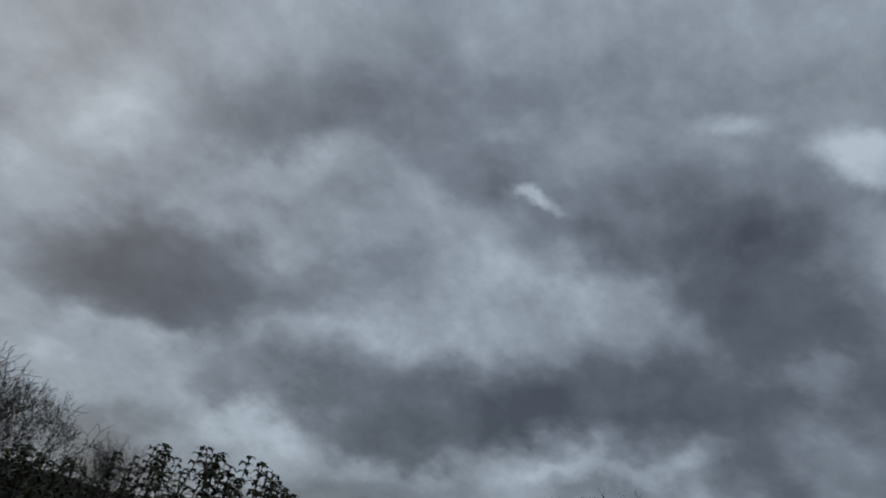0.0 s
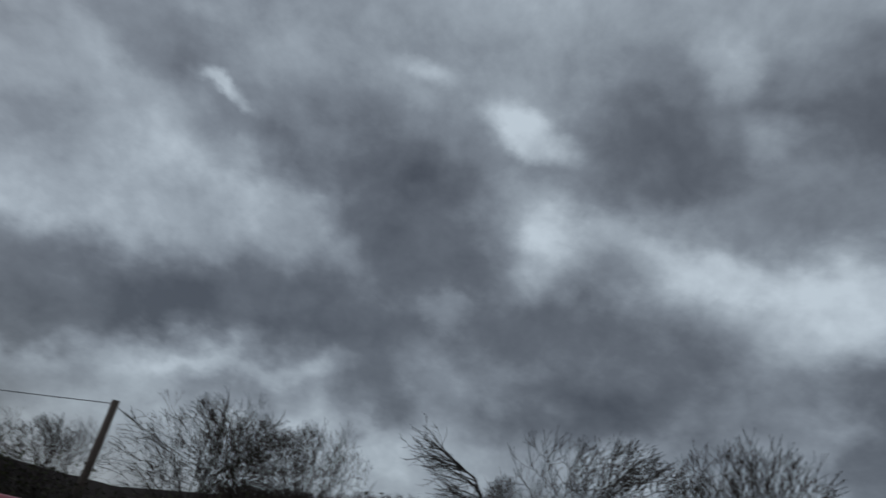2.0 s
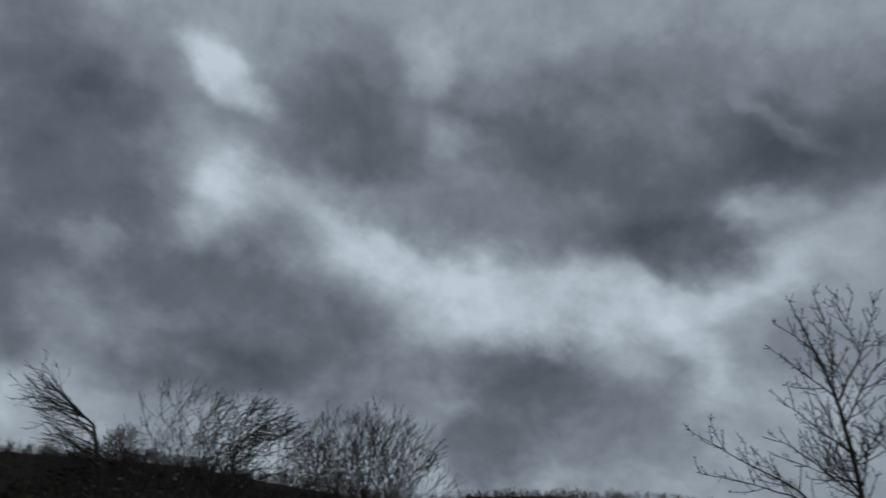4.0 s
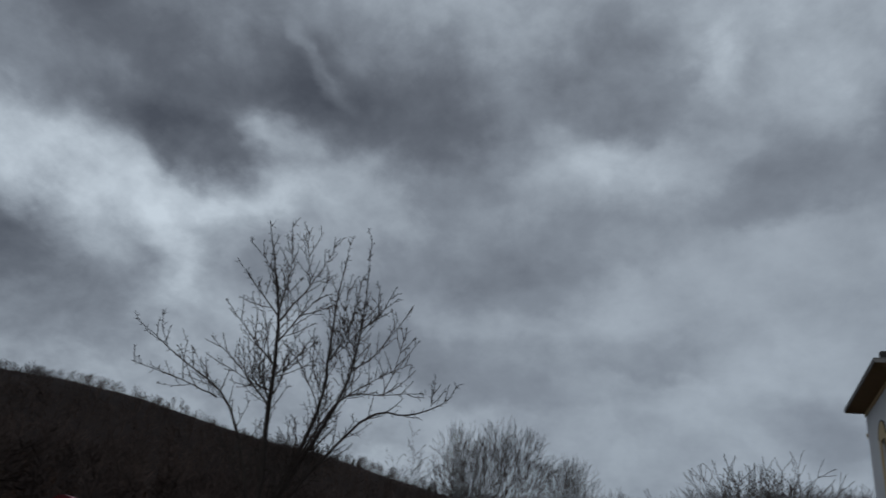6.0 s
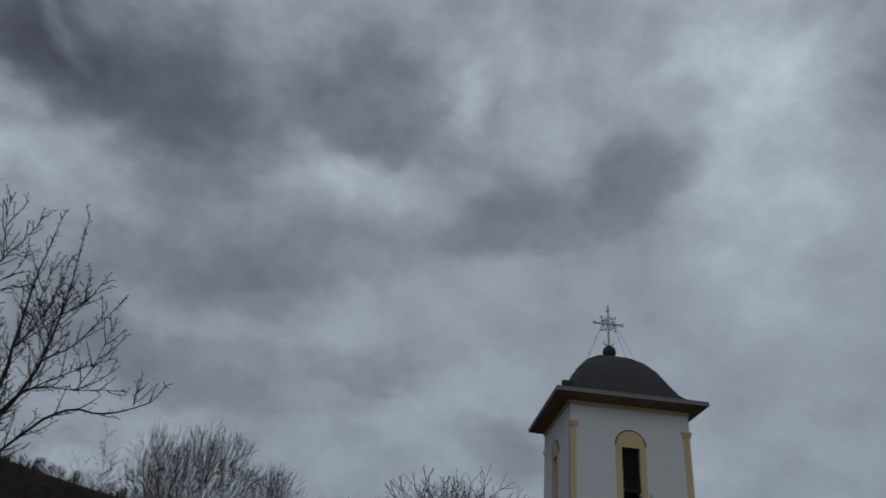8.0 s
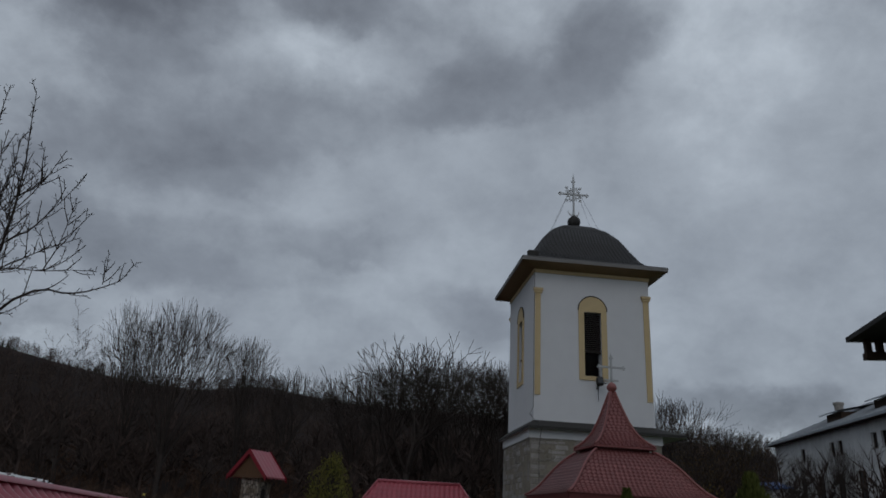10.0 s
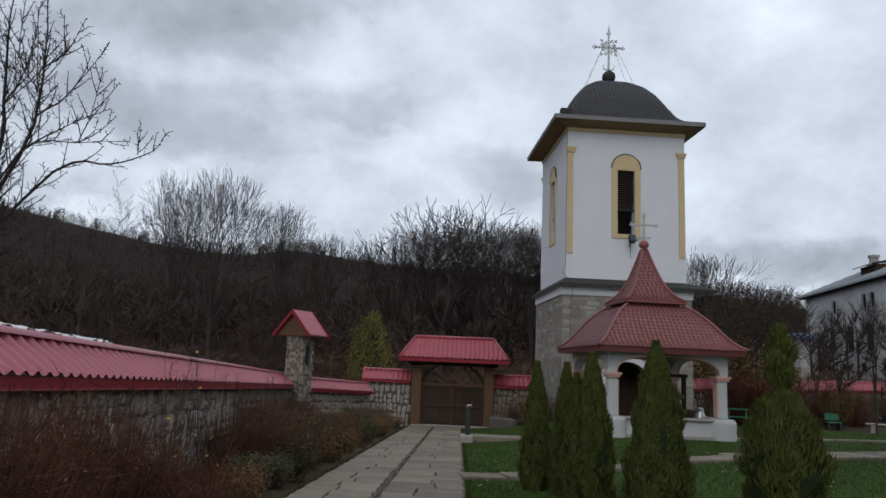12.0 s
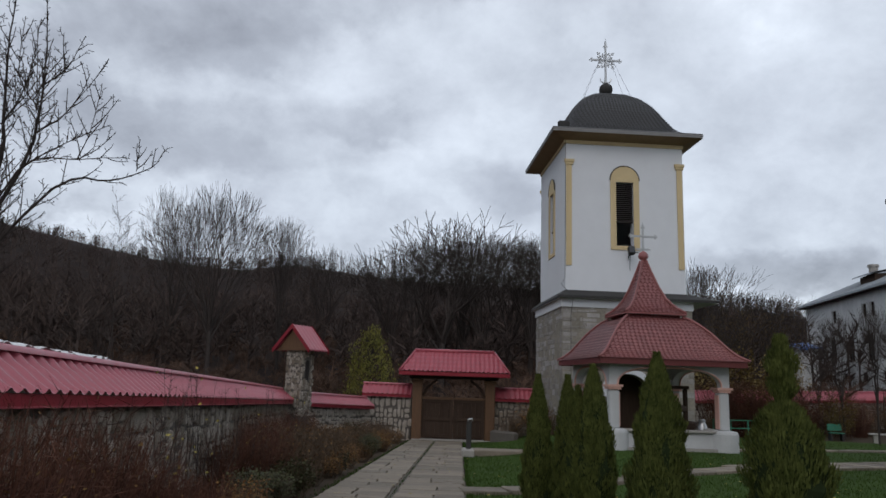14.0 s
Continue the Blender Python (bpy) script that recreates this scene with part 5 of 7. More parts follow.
# ---- far house and the neighbouring eaves ----
def build_house():
    zb, ze = 0.0, EYE + 9.3
    length, depth = 27.0, 13.0
    root = thing("guest_house", "three-storey weathered white house with a grey sheet roof", "house", Matrix.Translation((39.38, 77.37, 0)) @ Matrix.Rotation(radians(-97.5), 4, "Z"))
    # local x runs along the facade towards the yard, local y into the house; windows: middle, width, sill, height
    openings = [(7.3, 1.05, 8.55, 1.2), (13.9, 0.95, 8.55, 1.2), (15.5, 0.95, 8.55, 1.2), (21.6, 0.95, 8.55, 1.2), (23.2, 0.95, 8.55, 1.2),
                (6.6, 1.5, 4.7, 2.35), (10.65, 1.5, 4.7, 2.35), (14.6, 1.5, 4.7, 2.35), (18.6, 1.5, 4.7, 2.35), (22.6, 1.5, 4.7, 2.35),
                (2.1, 1.3, 2.95, 0.7), (5.3, 1.1, 2.95, 0.7), (9.0, 1.1, 2.95, 0.7), (13.0, 1.1, 2.95, 0.7), (17.0, 1.1, 2.95, 0.7)]
    holes = [(c - w / 2, c + w / 2, z, z + h) for c, w, z, h in openings]
    xs = sorted({0.0, length, *[v for q in holes for v in q[:2]]})
    zs = sorted({zb - 0.5, ze, *[v for q in holes for v in q[2:]]})
    g = Geo()
    for xa, xb in zip(xs, xs[1:]):
        for za, zz in zip(zs, zs[1:]):
            mx, mz = (xa + xb) / 2, (za + zz) / 2
            if not any(q[0] < mx < q[1] and q[2] < mz < q[3] for q in holes):
                g.quad((xa, 0, za), (xb, 0, za), (xb, 0, zz), (xa, 0, zz))
    for xa, xb, za, zz in holes:
        g.quad((xa, 0, za), (xb, 0, za), (xb, 0.3, za), (xa, 0.3, za))
        g.quad((xa, 0, zz), (xa, 0.3, zz), (xb, 0.3, zz), (xb, 0, zz))
        g.quad((xa, 0, za), (xa, 0.3, za), (xa, 0.3, zz), (xa, 0, zz))
        g.quad((xb, 0, za), (xb, 0, zz), (xb, 0.3, zz), (xb, 0.3, za))
    g.quad((0, 0, zb - 0.5), (0, 0, ze), (0, depth, ze), (0, depth, zb - 0.5))
    g.quad((length, 0, zb - 0.5), (length, depth, zb - 0.5), (length, depth, ze), (length, 0, ze))
    g.quad((0, depth, zb - 0.5), (0, depth, ze), (length, depth, ze), (length, depth, zb - 0.5))
    part("wall", g, M["plaster_old"], root, "stained white plaster wall")
    for xa, xb, za, zz in holes:
        w = thing("window", "", "")
        w.parent = root
        part("pane", Geo().box((xa, 0.24, za), (xb, 0.27, zz)), M["glass"], w)
        f = Geo()
        for a, b in (((xa, za), (xb, za + 0.08)), ((xa, zz - 0.08), (xb, zz)), ((xa, za + 0.08), (xa + 0.08, zz - 0.08)), ((xb - 0.08, za + 0.08), (xb, zz - 0.08)), (((xa + xb) / 2 - 0.03, za + 0.08), ((xa + xb) / 2 + 0.03, zz - 0.08))):
            f.box((a[0], 0.18, a[1]), (b[0], 0.238, b[1]))
        part("frame", f, M["wood_dark"], w, "dark brown window frame")
        part("sill", Geo().box((xa - 0.05, -0.06, za - 0.08), (xb + 0.05, 0.1, za - 0.003)), M["concrete"], w)
    o = 0.8
    zr = ze + 3.5
    r = Geo()
    ring = [(-o, -o), (length + o, -o), (length + o, depth + o), (-o, depth + o)]
    ra, rb = (depth / 2, depth / 2), (length - depth / 2, depth / 2)
    r.quad((*ring[0], ze), (*ring[1], ze), (*rb, zr), (*ra, zr))
    r.quad((*ring[1], ze), (*ring[2], ze), (*rb, zr))
    r.quad((*ring[2], ze), (*ring[3], ze), (*ra, zr), (*rb, zr))
    r.quad((*ring[3], ze), (*ring[0], ze), (*ra, zr))
    for k in range(4):
        a, b = ring[k], ring[(k + 1) % 4]
        r.quad((*a, ze - 0.22), (*b, ze - 0.22), (*b, ze), (*a, ze))
    roof = part("roof", r, M["grey_metal"], root, "grey sheet metal hip roof")
    part("eave_boards", Geo().quad(*[(*q, ze - 0.2) for q in ring]), M["wood_dark"], root, "dark boarded eaves")
    seams = Geo()
    for k in range(1, 36):
        x = -o + (length + 2 * o) * k / 36
        t = min(1, (x + o) / (depth / 2 + o), (length + o - x) / (depth / 2 + o))
        seams.tube([(x, -o, ze + 0.02), (x, -o + (depth / 2 + o) * t, ze + (zr - ze) * t + 0.02)], [0.03, 0.03], 4)
    part("roof_seams", seams, M["grey_metal"], roof)
    # low eyebrow dormer and chimneys
    for x in (12.3, 21.5):
        d = part("dormer", Geo().box((x - 1.5, 1.2, ze + 0.75), (x + 1.5, 4.5, ze + 1.65)), M["wood_dark"], roof, "low dark dormer")
        dr = Geo()
        dr.quad((x - 2.0, 0.7, ze + 1.66), (x + 2.0, 0.7, ze + 1.66), (x + 1.6, 5.2, ze + 2.7), (x - 1.6, 5.2, ze + 2.7))
        dr.quad((x - 2.0, 0.7, ze + 1.55), (x + 2.0, 0.7, ze + 1.55), (x + 2.0, 0.7, ze + 1.66), (x - 2.0, 0.7, ze + 1.66))
        part("dormer_roof", dr, M["grey_metal"], d)
    for x, y in ((6.8, 4.2), (17.0, 4.5)):
        part("chimney", Geo().lathe([(0.42, ze + 1.4), (0.42, ze + 3.35), (0.52, ze + 3.36), (0.52, ze + 3.6), (0.36, ze + 3.62)], (x, y), 14), M["concrete"], roof, "round grey chimney")


build_house()


def build_church_eaves():
    cx, cy, ze = 13.05, 20.6, EYE + 0.2805 * 20.6
    root = thing("church", "church corner with dark overhanging eaves and white wall", "church", pose(cx, cy, 0, 0, 0, -12))
    o, n = 1.1, 9.0
    g = Geo().box((o, -n, -0.8), (o + 6, -o * 0.5, ze - 0.15))
    part("wall", g, M["plaster"], root, "white plaster wall")
    r = Geo()
    r.quad((0, 0, ze), (0, -n, ze), (4.0, -n, ze + 2.4), (4.0, -4.0, ze + 2.4))
    r.quad((8, 0, ze), (0, 0, ze), (4.0, -4.0, ze + 2.4))
    r.quad((0, 0, ze - 0.14), (0, -n, ze - 0.14), (0, -n, ze), (0, 0, ze))
    r.quad((8, 0, ze - 0.14), (0, 0, ze - 0.14), (0, 0, ze), (8, 0, ze))
    r.quad((0, 0, ze - 0.14), (8, 0, ze - 0.14), (8, -n, ze - 0.14), (0, -n, ze - 0.14))
    part("roof", r, M["dark_metal"], root, "dark sheet metal roof edge")
    c = Geo()
    for k in range(16):
        x = 0.35 + k * 0.32
        c.box((x, -0.5, ze - 0.55), (x + 0.16, -0.3, ze - 0.141))
    c.box((0.3, -0.62, ze - 0.75), (7, -0.28, ze - 0.56))
    part("eave_lace", c, M["wood_dark"], root, "dark carved eave brackets")


build_church_eaves()


# ---- paths, lawn, kerbs ----
def build_lawn():
    g = Geo()
    nx, ny = 60, 60
    for j in range(ny + 1):
        y = 4 + 40 * j / ny
        xl = path_mid(y) + 1.36 + 0.08 * math.sin(y * 1.7)
        for i in range(nx + 1):
            x = xl + (44 - xl) * (i / nx) ** 1.6
            g.v.append((x, y, ground_z(x, y) + 0.03 + 0.02 * noise.noise(Vector((x * 0.6, y * 0.6, 0)))))
    for j in range(ny):
        for i in range(nx):
            a = j * (nx + 1) + i
            g.f.append((a, a + 1, a + nx + 2, a + nx + 1))
    ob = part("lawn", g, M["lawn"], None, "short green lawn beside the paved path", smooth=True)
    tagged(ob, category="lawn", kind="structure")
    rng = np.random.default_rng(4)
    n = 52000
    y = 9 + 25 * rng.random(n) ** 1.3
    u = rng.random(n) ** 1.2
    xl = -1.16 + 0.026 * y + 1.34
    x = xl + u * (0.72 * y + 3 - xl)
    v, f = [], []
    for k in range(n):
        px, py = float(x[k]), float(y[k])
        z = ground_z(px, py) + 0.03
        a = rng.random() * 6.28
        h = 0.035 + 0.045 * rng.random()
        dx, dy = 0.008 * math.cos(a), 0.008 * math.sin(a)
        lx, ly = (rng.random() - 0.5) * 0.05, (rng.random() - 0.5) * 0.05
        b = 3 * k
        v += [(px - dx, py - dy, z), (px + dx, py + dy, z), (px + lx, py + ly, z + h)]
        f.append((b, b + 1, b + 2))
    me = bpy.data.meshes.new("grass")
    me.from_pydata(v, [], f)
    me.materials.append(M["blade"])
    tagged(new("grass", me), "short green grass blades over the lawn", "grass", kind="stuff")


build_lawn()


def slab_geo(rng, w, d, h=0.05):
    """A flagstone with uneven edges round its centre."""
    n = 16
    ring = []
    for k in range(n):
        a = 2 * math.pi * k / n + math.pi / 16 * 0.0 + math.pi / 4
        c, s = math.cos(a), math.sin(a)
        r = 1 / max(abs(c), abs(s)) * rng.uniform(0.94, 1.0)
        ring.append((c * r * w / 2, s * r * d / 2))
    g = Geo()
    g.v += [(x, y, -0.05) for x, y in ring] + [(x, y, h - 0.012) for x, y in ring] + [(x * 0.96, y * 0.96, h + rng.uniform(-0.004, 0.006)) for x, y in ring]
    for i in range(2):
        for k in range(n):
            j = (k + 1) % n
            g.f.append((i * n + k, i * n + j, (i + 1) * n + j, (i + 1) * n + k))
    g.f.append(tuple(2 * n + k for k in range(n)))
    return g


def build_paths():
    rng = random.Random(31)
    g = Geo()
    ny = 44
    for j in range(ny + 1):
        y = 1.5 + 35.6 * j / ny
        for side in (-1.32, 1.32):
            x = path_mid(y) + side
            g.v.append((x, y, ground_z(x, y) + 0.028))
    for j in range(ny):
        g.f.append((2 * j, 2 * j + 1, 2 * j + 3, 2 * j + 2))
    root = tagged(part("pavement", g, M["mortar"], None, "grey flagstone path with a dark grassy middle joint"), category="path", kind="structure")
    shapes = [slab_geo(rng, 1, 1).mesh("slab") for _ in range(12)]
    for me in shapes:
        me.materials.append(M["slab"])

    def lay(x, y, w, d, turn, lift=0.0):
        ob = new("slab", rng.choice(shapes))
        ob.parent = root
        sl = math.atan(-0.03)
        ob.matrix_world = Matrix.Translation((x, y, ground_z(x, y) + 0.022 + lift + rng.uniform(-0.004, 0.005))) @ Matrix.Rotation(sl, 4, "X") @ Matrix.Rotation(turn, 4, "Z") @ Matrix.Diagonal((w, d, 1, 1))

    for lane, lo, hi in ((0, -1.30, -0.10), (1, 0.0, 1.31)):
        y = 2.0
        while y < 37.0:
            d = rng.uniform(0.38, 0.75)
            cut = lo + (hi - lo) * rng.uniform(0.38, 0.62)
            if rng.random() < 0.22:
                spans = [(lo, hi)]
            else:
                spans = [(lo, cut), (cut, hi)]
            for a, b in spans:
                yy = y + d / 2
                lay(path_mid(yy) + (a + b) / 2, yy, (b - a) * 0.985, d * 0.985, rng.uniform(-0.07, 0.07))
            y += d
    # stepping footpaths over the lawn
    routes = [[(0.45, 14.6), (2.2, 14.9), (4.2, 15.9), (6.2, 17.3), (7.6, 18.3)], [(7.6, 18.3), (10.0, 19.8), (13.2, 21.2), (19.0, 23.0)], [(9.6, 25.6), (13.0, 27.0), (17.0, 28.0), (22.0, 28.6)]]
    for route, width in zip(routes, (0.75, 1.5, 0.6)):
        for (xa, ya), (xb, yb) in zip(route, route[1:]):
            L_ = math.hypot(xb - xa, yb - ya)
            n = max(1, round(L_ / 0.75))
            ang = math.atan2(yb - ya, xb - xa)
            lanes = 2 if width > 1 else 1
            for k in range(n):
                for q in range(lanes):
                    t = (k + 0.5) / n
                    off = (q - (lanes - 1) / 2) * 0.72
                    lay(xa + (xb - xa) * t - math.sin(ang) * off, ya + (yb - ya) * t + math.cos(ang) * off, L_ / n * 1.02, width / lanes, ang + rng.uniform(-0.06, 0.06), 0.025)


def build_joint_grass():
    rng = np.random.default_rng(9)
    v, f = [], []
    for k in range(5200):
        y = 3 + 34 * rng.random()
        edge = rng.random() < 0.88
        x = path_mid(y) + (-0.05 + rng.normal(0, 0.012) if not edge else (1.36 + abs(rng.normal(0, 0.05)) if rng.random() < 0.6 else -1.34 - abs(rng.normal(0, 0.06))))
        z = ground_z(x, y) + 0.025
        a, h = rng.random() * 6.28, 0.02 + 0.05 * rng.random()
        dx, dy = 0.009 * math.cos(a), 0.009 * math.sin(a)
        b = 3 * k
        v += [(x - dx, y - dy, z), (x + dx, y + dy, z), (x + rng.normal(0, 0.02), y + rng.normal(0, 0.02), z + h)]
        f.append((b, b + 1, b + 2))
    me = bpy.data.meshes.new("joint_grass")
    me.from_pydata(v, [], f)
    me.materials.append(M["blade"])
    tagged(new("joint_grass", me), "grass tufts in the joints and edges of the path", "grass", kind="stuff")


build_joint_grass()


def build_fallen_leaves():
    rng = random.Random(55)
    g = Geo()
    for _ in range(420):
        y = rng.uniform(8, 34)
        x = path_mid(y) + rng.uniform(-2.6, 9.0)
        p = Vector((x, y, ground_z(x, y) + 0.085))
        a = rng.uniform(0, 6.28)
        d = Vector((math.cos(a), math.sin(a), rng.uniform(-0.3, 0.3))) * rng.uniform(0.025, 0.045)
        w = Vector((-math.sin(a), math.cos(a), rng.uniform(-0.3, 0.3))) * 0.018
        g.quad(p - d, p + w, p + d, p - w)
    ob = part("fallen_leaves", g, M["leaf_yellow"], None, "scattered yellow fallen leaves on path and lawn", kind="stuff")
    tagged(ob, category="leaves")


build_fallen_leaves()


def build_kerb():
    z = ground_z(1.6, 26)
    k = tagged(part("kerb", Geo().box((-0.1, 0, -0.25), (2.6, 0.9, 0.24), bevel=0.03), M["slab"], None, "grey concrete kerb with a slab edge above the lawn"), category="kerb", kind="structure")
    k.matrix_world = pose(1.25, 26.0, z)
    b = tagged(part("kerb_block", Geo().box((-0.22, -0.5, -0.3), (0.2, 0.5, 0.28), bevel=0.03), M["concrete"], None, "square concrete block at the end of the kerb"), category="block")
    b.matrix_world = pose(1.0, 25.9, z)
    s = tagged(part("plinth", Geo().box((-0.9, -0.2, -0.3), (0.9, 0.2, 0.5), bevel=0.08), M["mortar"], None, "low rounded stone plinth beside the gate"), category="plinth")
    s.matrix_world = pose(3.1, 35.6, ground_z(3.1, 35.6), 0, 0, -55)
    t = thing("garden_tap", "slim dark standpipe with a shiny steel tap", "tap", pose(1.02, 25.9, z + 0.28))
    part("pipe", Geo().box((-0.09, -0.09, -0.02), (0.09, 0.09, 0.95), bevel=0.03), M["dark_metal"], t, "dark square pipe casing")
    part("tap", Geo().tube([(-0.06, -0.1, 0.97), (0.0, -0.1, 1.02), (0.10, -0.1, 1.03), (0.12, -0.1, 0.96)], [0.03, 0.035, 0.03, 0.025], 8), M["steel"], t, "shiny steel tap", smooth=True)


build_kerb()


# ---- plants ----
def grow(trunk, twig, rng, p, d, length, r, level, cfg, wood_levels):
    """One limb and its side limbs."""
    segs = cfg["segs"][min(level, len(cfg["segs"]) - 1)]
    pts, rad = [p.copy()], [r]
    q, e = p.copy(), d.normalized()
    for k in range(segs):
        w = cfg["wander"]
        bx, by = cfg.get("blow", (0, 0))
        e = (e + Vector((rng.uniform(-w, w) + bx * level, rng.uniform(-w, w) + by * level, rng.uniform(-w, w) + cfg["lift"] * (1 if level else 0.3)))).normalized()
        q = q + e * (length / segs)
        pts.append(q.copy())
        rad.append(max(cfg["thin"], r * (1 - 0.88 * (k + 1) / segs)))
    g = trunk if level < wood_levels else twig
    g.tube(pts, rad, (7, 5, 4, 3, 3)[min(level, 4)], False)
    if level >= cfg["depth"]:
        return
    n = cfg["kids"][min(level, len(cfg["kids"]) - 1)]
    for k in range(n):
        lo = cfg["bare"] if level == 0 else 0.15
        t = lo + (1 - lo) * (k + rng.random()) / n
        x = t * segs
        i = min(int(x), segs - 1)
        s = pts[i].lerp(pts[i + 1], x - i)
        ax = (pts[i + 1] - pts[i]).normalized()
        side = ax.orthogonal().normalized()
        side = Matrix.Rotation(rng.uniform(0, 6.283) if level == 0 else k * 2.4 + rng.uniform(-0.5, 0.5), 3, ax) @ side
        ang = radians(rng.uniform(*cfg["angle"]))
        nd = ax * math.cos(ang) + side * math.sin(ang)
        ln = length * rng.uniform(*cfg["ratio"]) * (1.1 - 0.55 * t)
        rr = max(cfg["thin"], min(rad[i] * 0.62, r * 0.55 * (1.05 - 0.5 * t)))
        grow(trunk, twig, rng, s, nd, ln, rr, level + 1, cfg, wood_levels)


YOUNG = dict(segs=(8, 7, 5, 3), wander=0.07, lift=0.08, thin=0.0045, depth=3, kids=(12, 7, 4), angle=(30, 60), ratio=(0.32, 0.5), bare=0.2)
WINDY = dict(segs=(7, 6, 5, 4, 3), wander=0.12, lift=0.04, blow=(0.012, -0.03), thin=0.006, depth=4, kids=(10, 7, 5, 3), angle=(25, 60), ratio=(0.45, 0.7), bare=0.2)


def bare_tree(seed, cfg, height, r, stems, bark, label, lean=0.1):
    rng = random.Random(seed)
    root = thing("tree", label, "tree")
    tr, tw = Geo(), Geo()
    for k in range(stems):
        a = 2 * math.pi * k / max(1, stems) + rng.uniform(-0.5, 0.5)
        d = Vector((math.cos(a) * lean, math.sin(a) * lean, 1)) if stems > 1 else Vector((lean * 0.3, 0, 1))
        grow(tr, tw, rng, Vector((0, 0, -0.3)), d, height * rng.uniform(0.85, 1.0), r / math.sqrt(stems), 0, cfg, 2)
    part("trunk", tr, bark, root, "dark trunk and limbs", smooth=True)
    part("crown", tw, bark, root, "bare twigs", smooth=True)
    return root


def vase_tree(seed, height, spread, limbs, r, bark, label, levels=6, thin=0.012, bole=0.22, blow=(0, 0), fork=(11, 27), rough=0.09):
    """A bare crown of limbs that fork again and again into a dome of fine rising twigs."""
    rng = random.Random(seed)
    root = thing("tree", label, "tree")
    tr, tw = Geo(), Geo()
    wind = Vector((blow[0], blow[1], 0))

    def branch(p, d, length, rad, level):
        pts, e, q = [p.copy()], d.normalized(), p.copy()
        segs = 3
        for _ in range(segs):
            e = (e + Vector((rng.uniform(-rough, rough), rng.uniform(-rough, rough), rng.uniform(-rough, rough) + 0.035)) + wind * (0.012 * level * level)).normalized()
            q = q + e * (length / segs)
            pts.append(q.copy())
        end = max(thin, rad * 0.68)
        (tr if level < 2 else tw).tube(pts, [max(thin, rad + (end - rad) * k / segs) for k in range(segs + 1)], (6, 5, 4, 3)[min(level, 3)], False)
        if level >= levels:
            return
        turn = rng.uniform(0, 6.28)
        n = 3 if level and rng.random() < 0.3 else 2
        for k in range(n):
            side = Matrix.Rotation(turn + 6.283 * k / n + rng.uniform(-0.5, 0.5), 3, e) @ e.orthogonal().normalized()
            ang = radians(rng.uniform(*fork))
            branch(q, e * math.cos(ang) + side * math.sin(ang), length * rng.uniform(0.76, 0.9), max(thin, end * (0.85 if k == 0 else 0.7)), level + 1)
        if level in (1, 2, 3):
            side = Matrix.Rotation(rng.uniform(0, 6.28), 3, e) @ e.orthogonal().normalized()
            ang = radians(rng.uniform(28, 48))
            branch(pts[2], e * math.cos(ang) + side * math.sin(ang), length * rng.uniform(0.5, 0.7), max(thin, rad * 0.42), min(levels, level + 2))

    foot = Vector((0, 0, -0.3))
    top = Vector((rng.uniform(-0.02, 0.02) * height, rng.uniform(-0.02, 0.02) * height, bole * height))
    tr.tube([foot, foot.lerp(top, 0.5), top], [r * 1.25, r, r * 0.9], 8, False)
    for k in range(limbs):
        a = 6.283 * k / limbs + rng.uniform(-0.4, 0.4)
        tilt = spread * (rng.uniform(0.55, 1.0) if k else 0.1)
        branch(foot.lerp(top, rng.uniform(0.75, 1.0) if k else 1.0), Vector((math.cos(a) * tilt, math.sin(a) * tilt, 1)), height * 0.19 * rng.uniform(0.92, 1.05), r * 0.55, 0)
    # bring the crown to the wanted height
    f = height / np.percentile([v[2] for v in tw.v], 99.7)
    for g in (tr, tw):
        g.v = [(x * f, y * f, z * f) for x, y, z in g.v]
    part("trunk", tr, bark, root, "dark trunk and limbs", smooth=True)
    part("crown", tw, bark, root, "bare twigs", smooth=True)
    return root


def at(az, dist):
    x, y = dist * math.sin(radians(az)), dist * math.cos(radians(az))
    return x, y


def stand(ob, az, dist, turn=0, scale=1.0, sink=0.0):
    x, y = at(az, dist)
    ob.matrix_world = Matrix.Translation((x, y, hill_z(az, dist) - sink)) @ Matrix.Rotation(radians(turn), 4, "Z") @ Matrix.Diagonal((scale, scale, scale, 1))
    return ob


def plant(src, az, dist, turn, scale, label="", sink=0.0):
    x, y = at(az, dist)
    ob = copy_thing(src, Matrix.Translation((x, y, hill_z(az, dist) - sink)) @ Matrix.Rotation(radians(turn), 4, "Z"))
    ob.scale = (scale, scale, scale)
    if label:
        tagged(ob, label)
    return ob


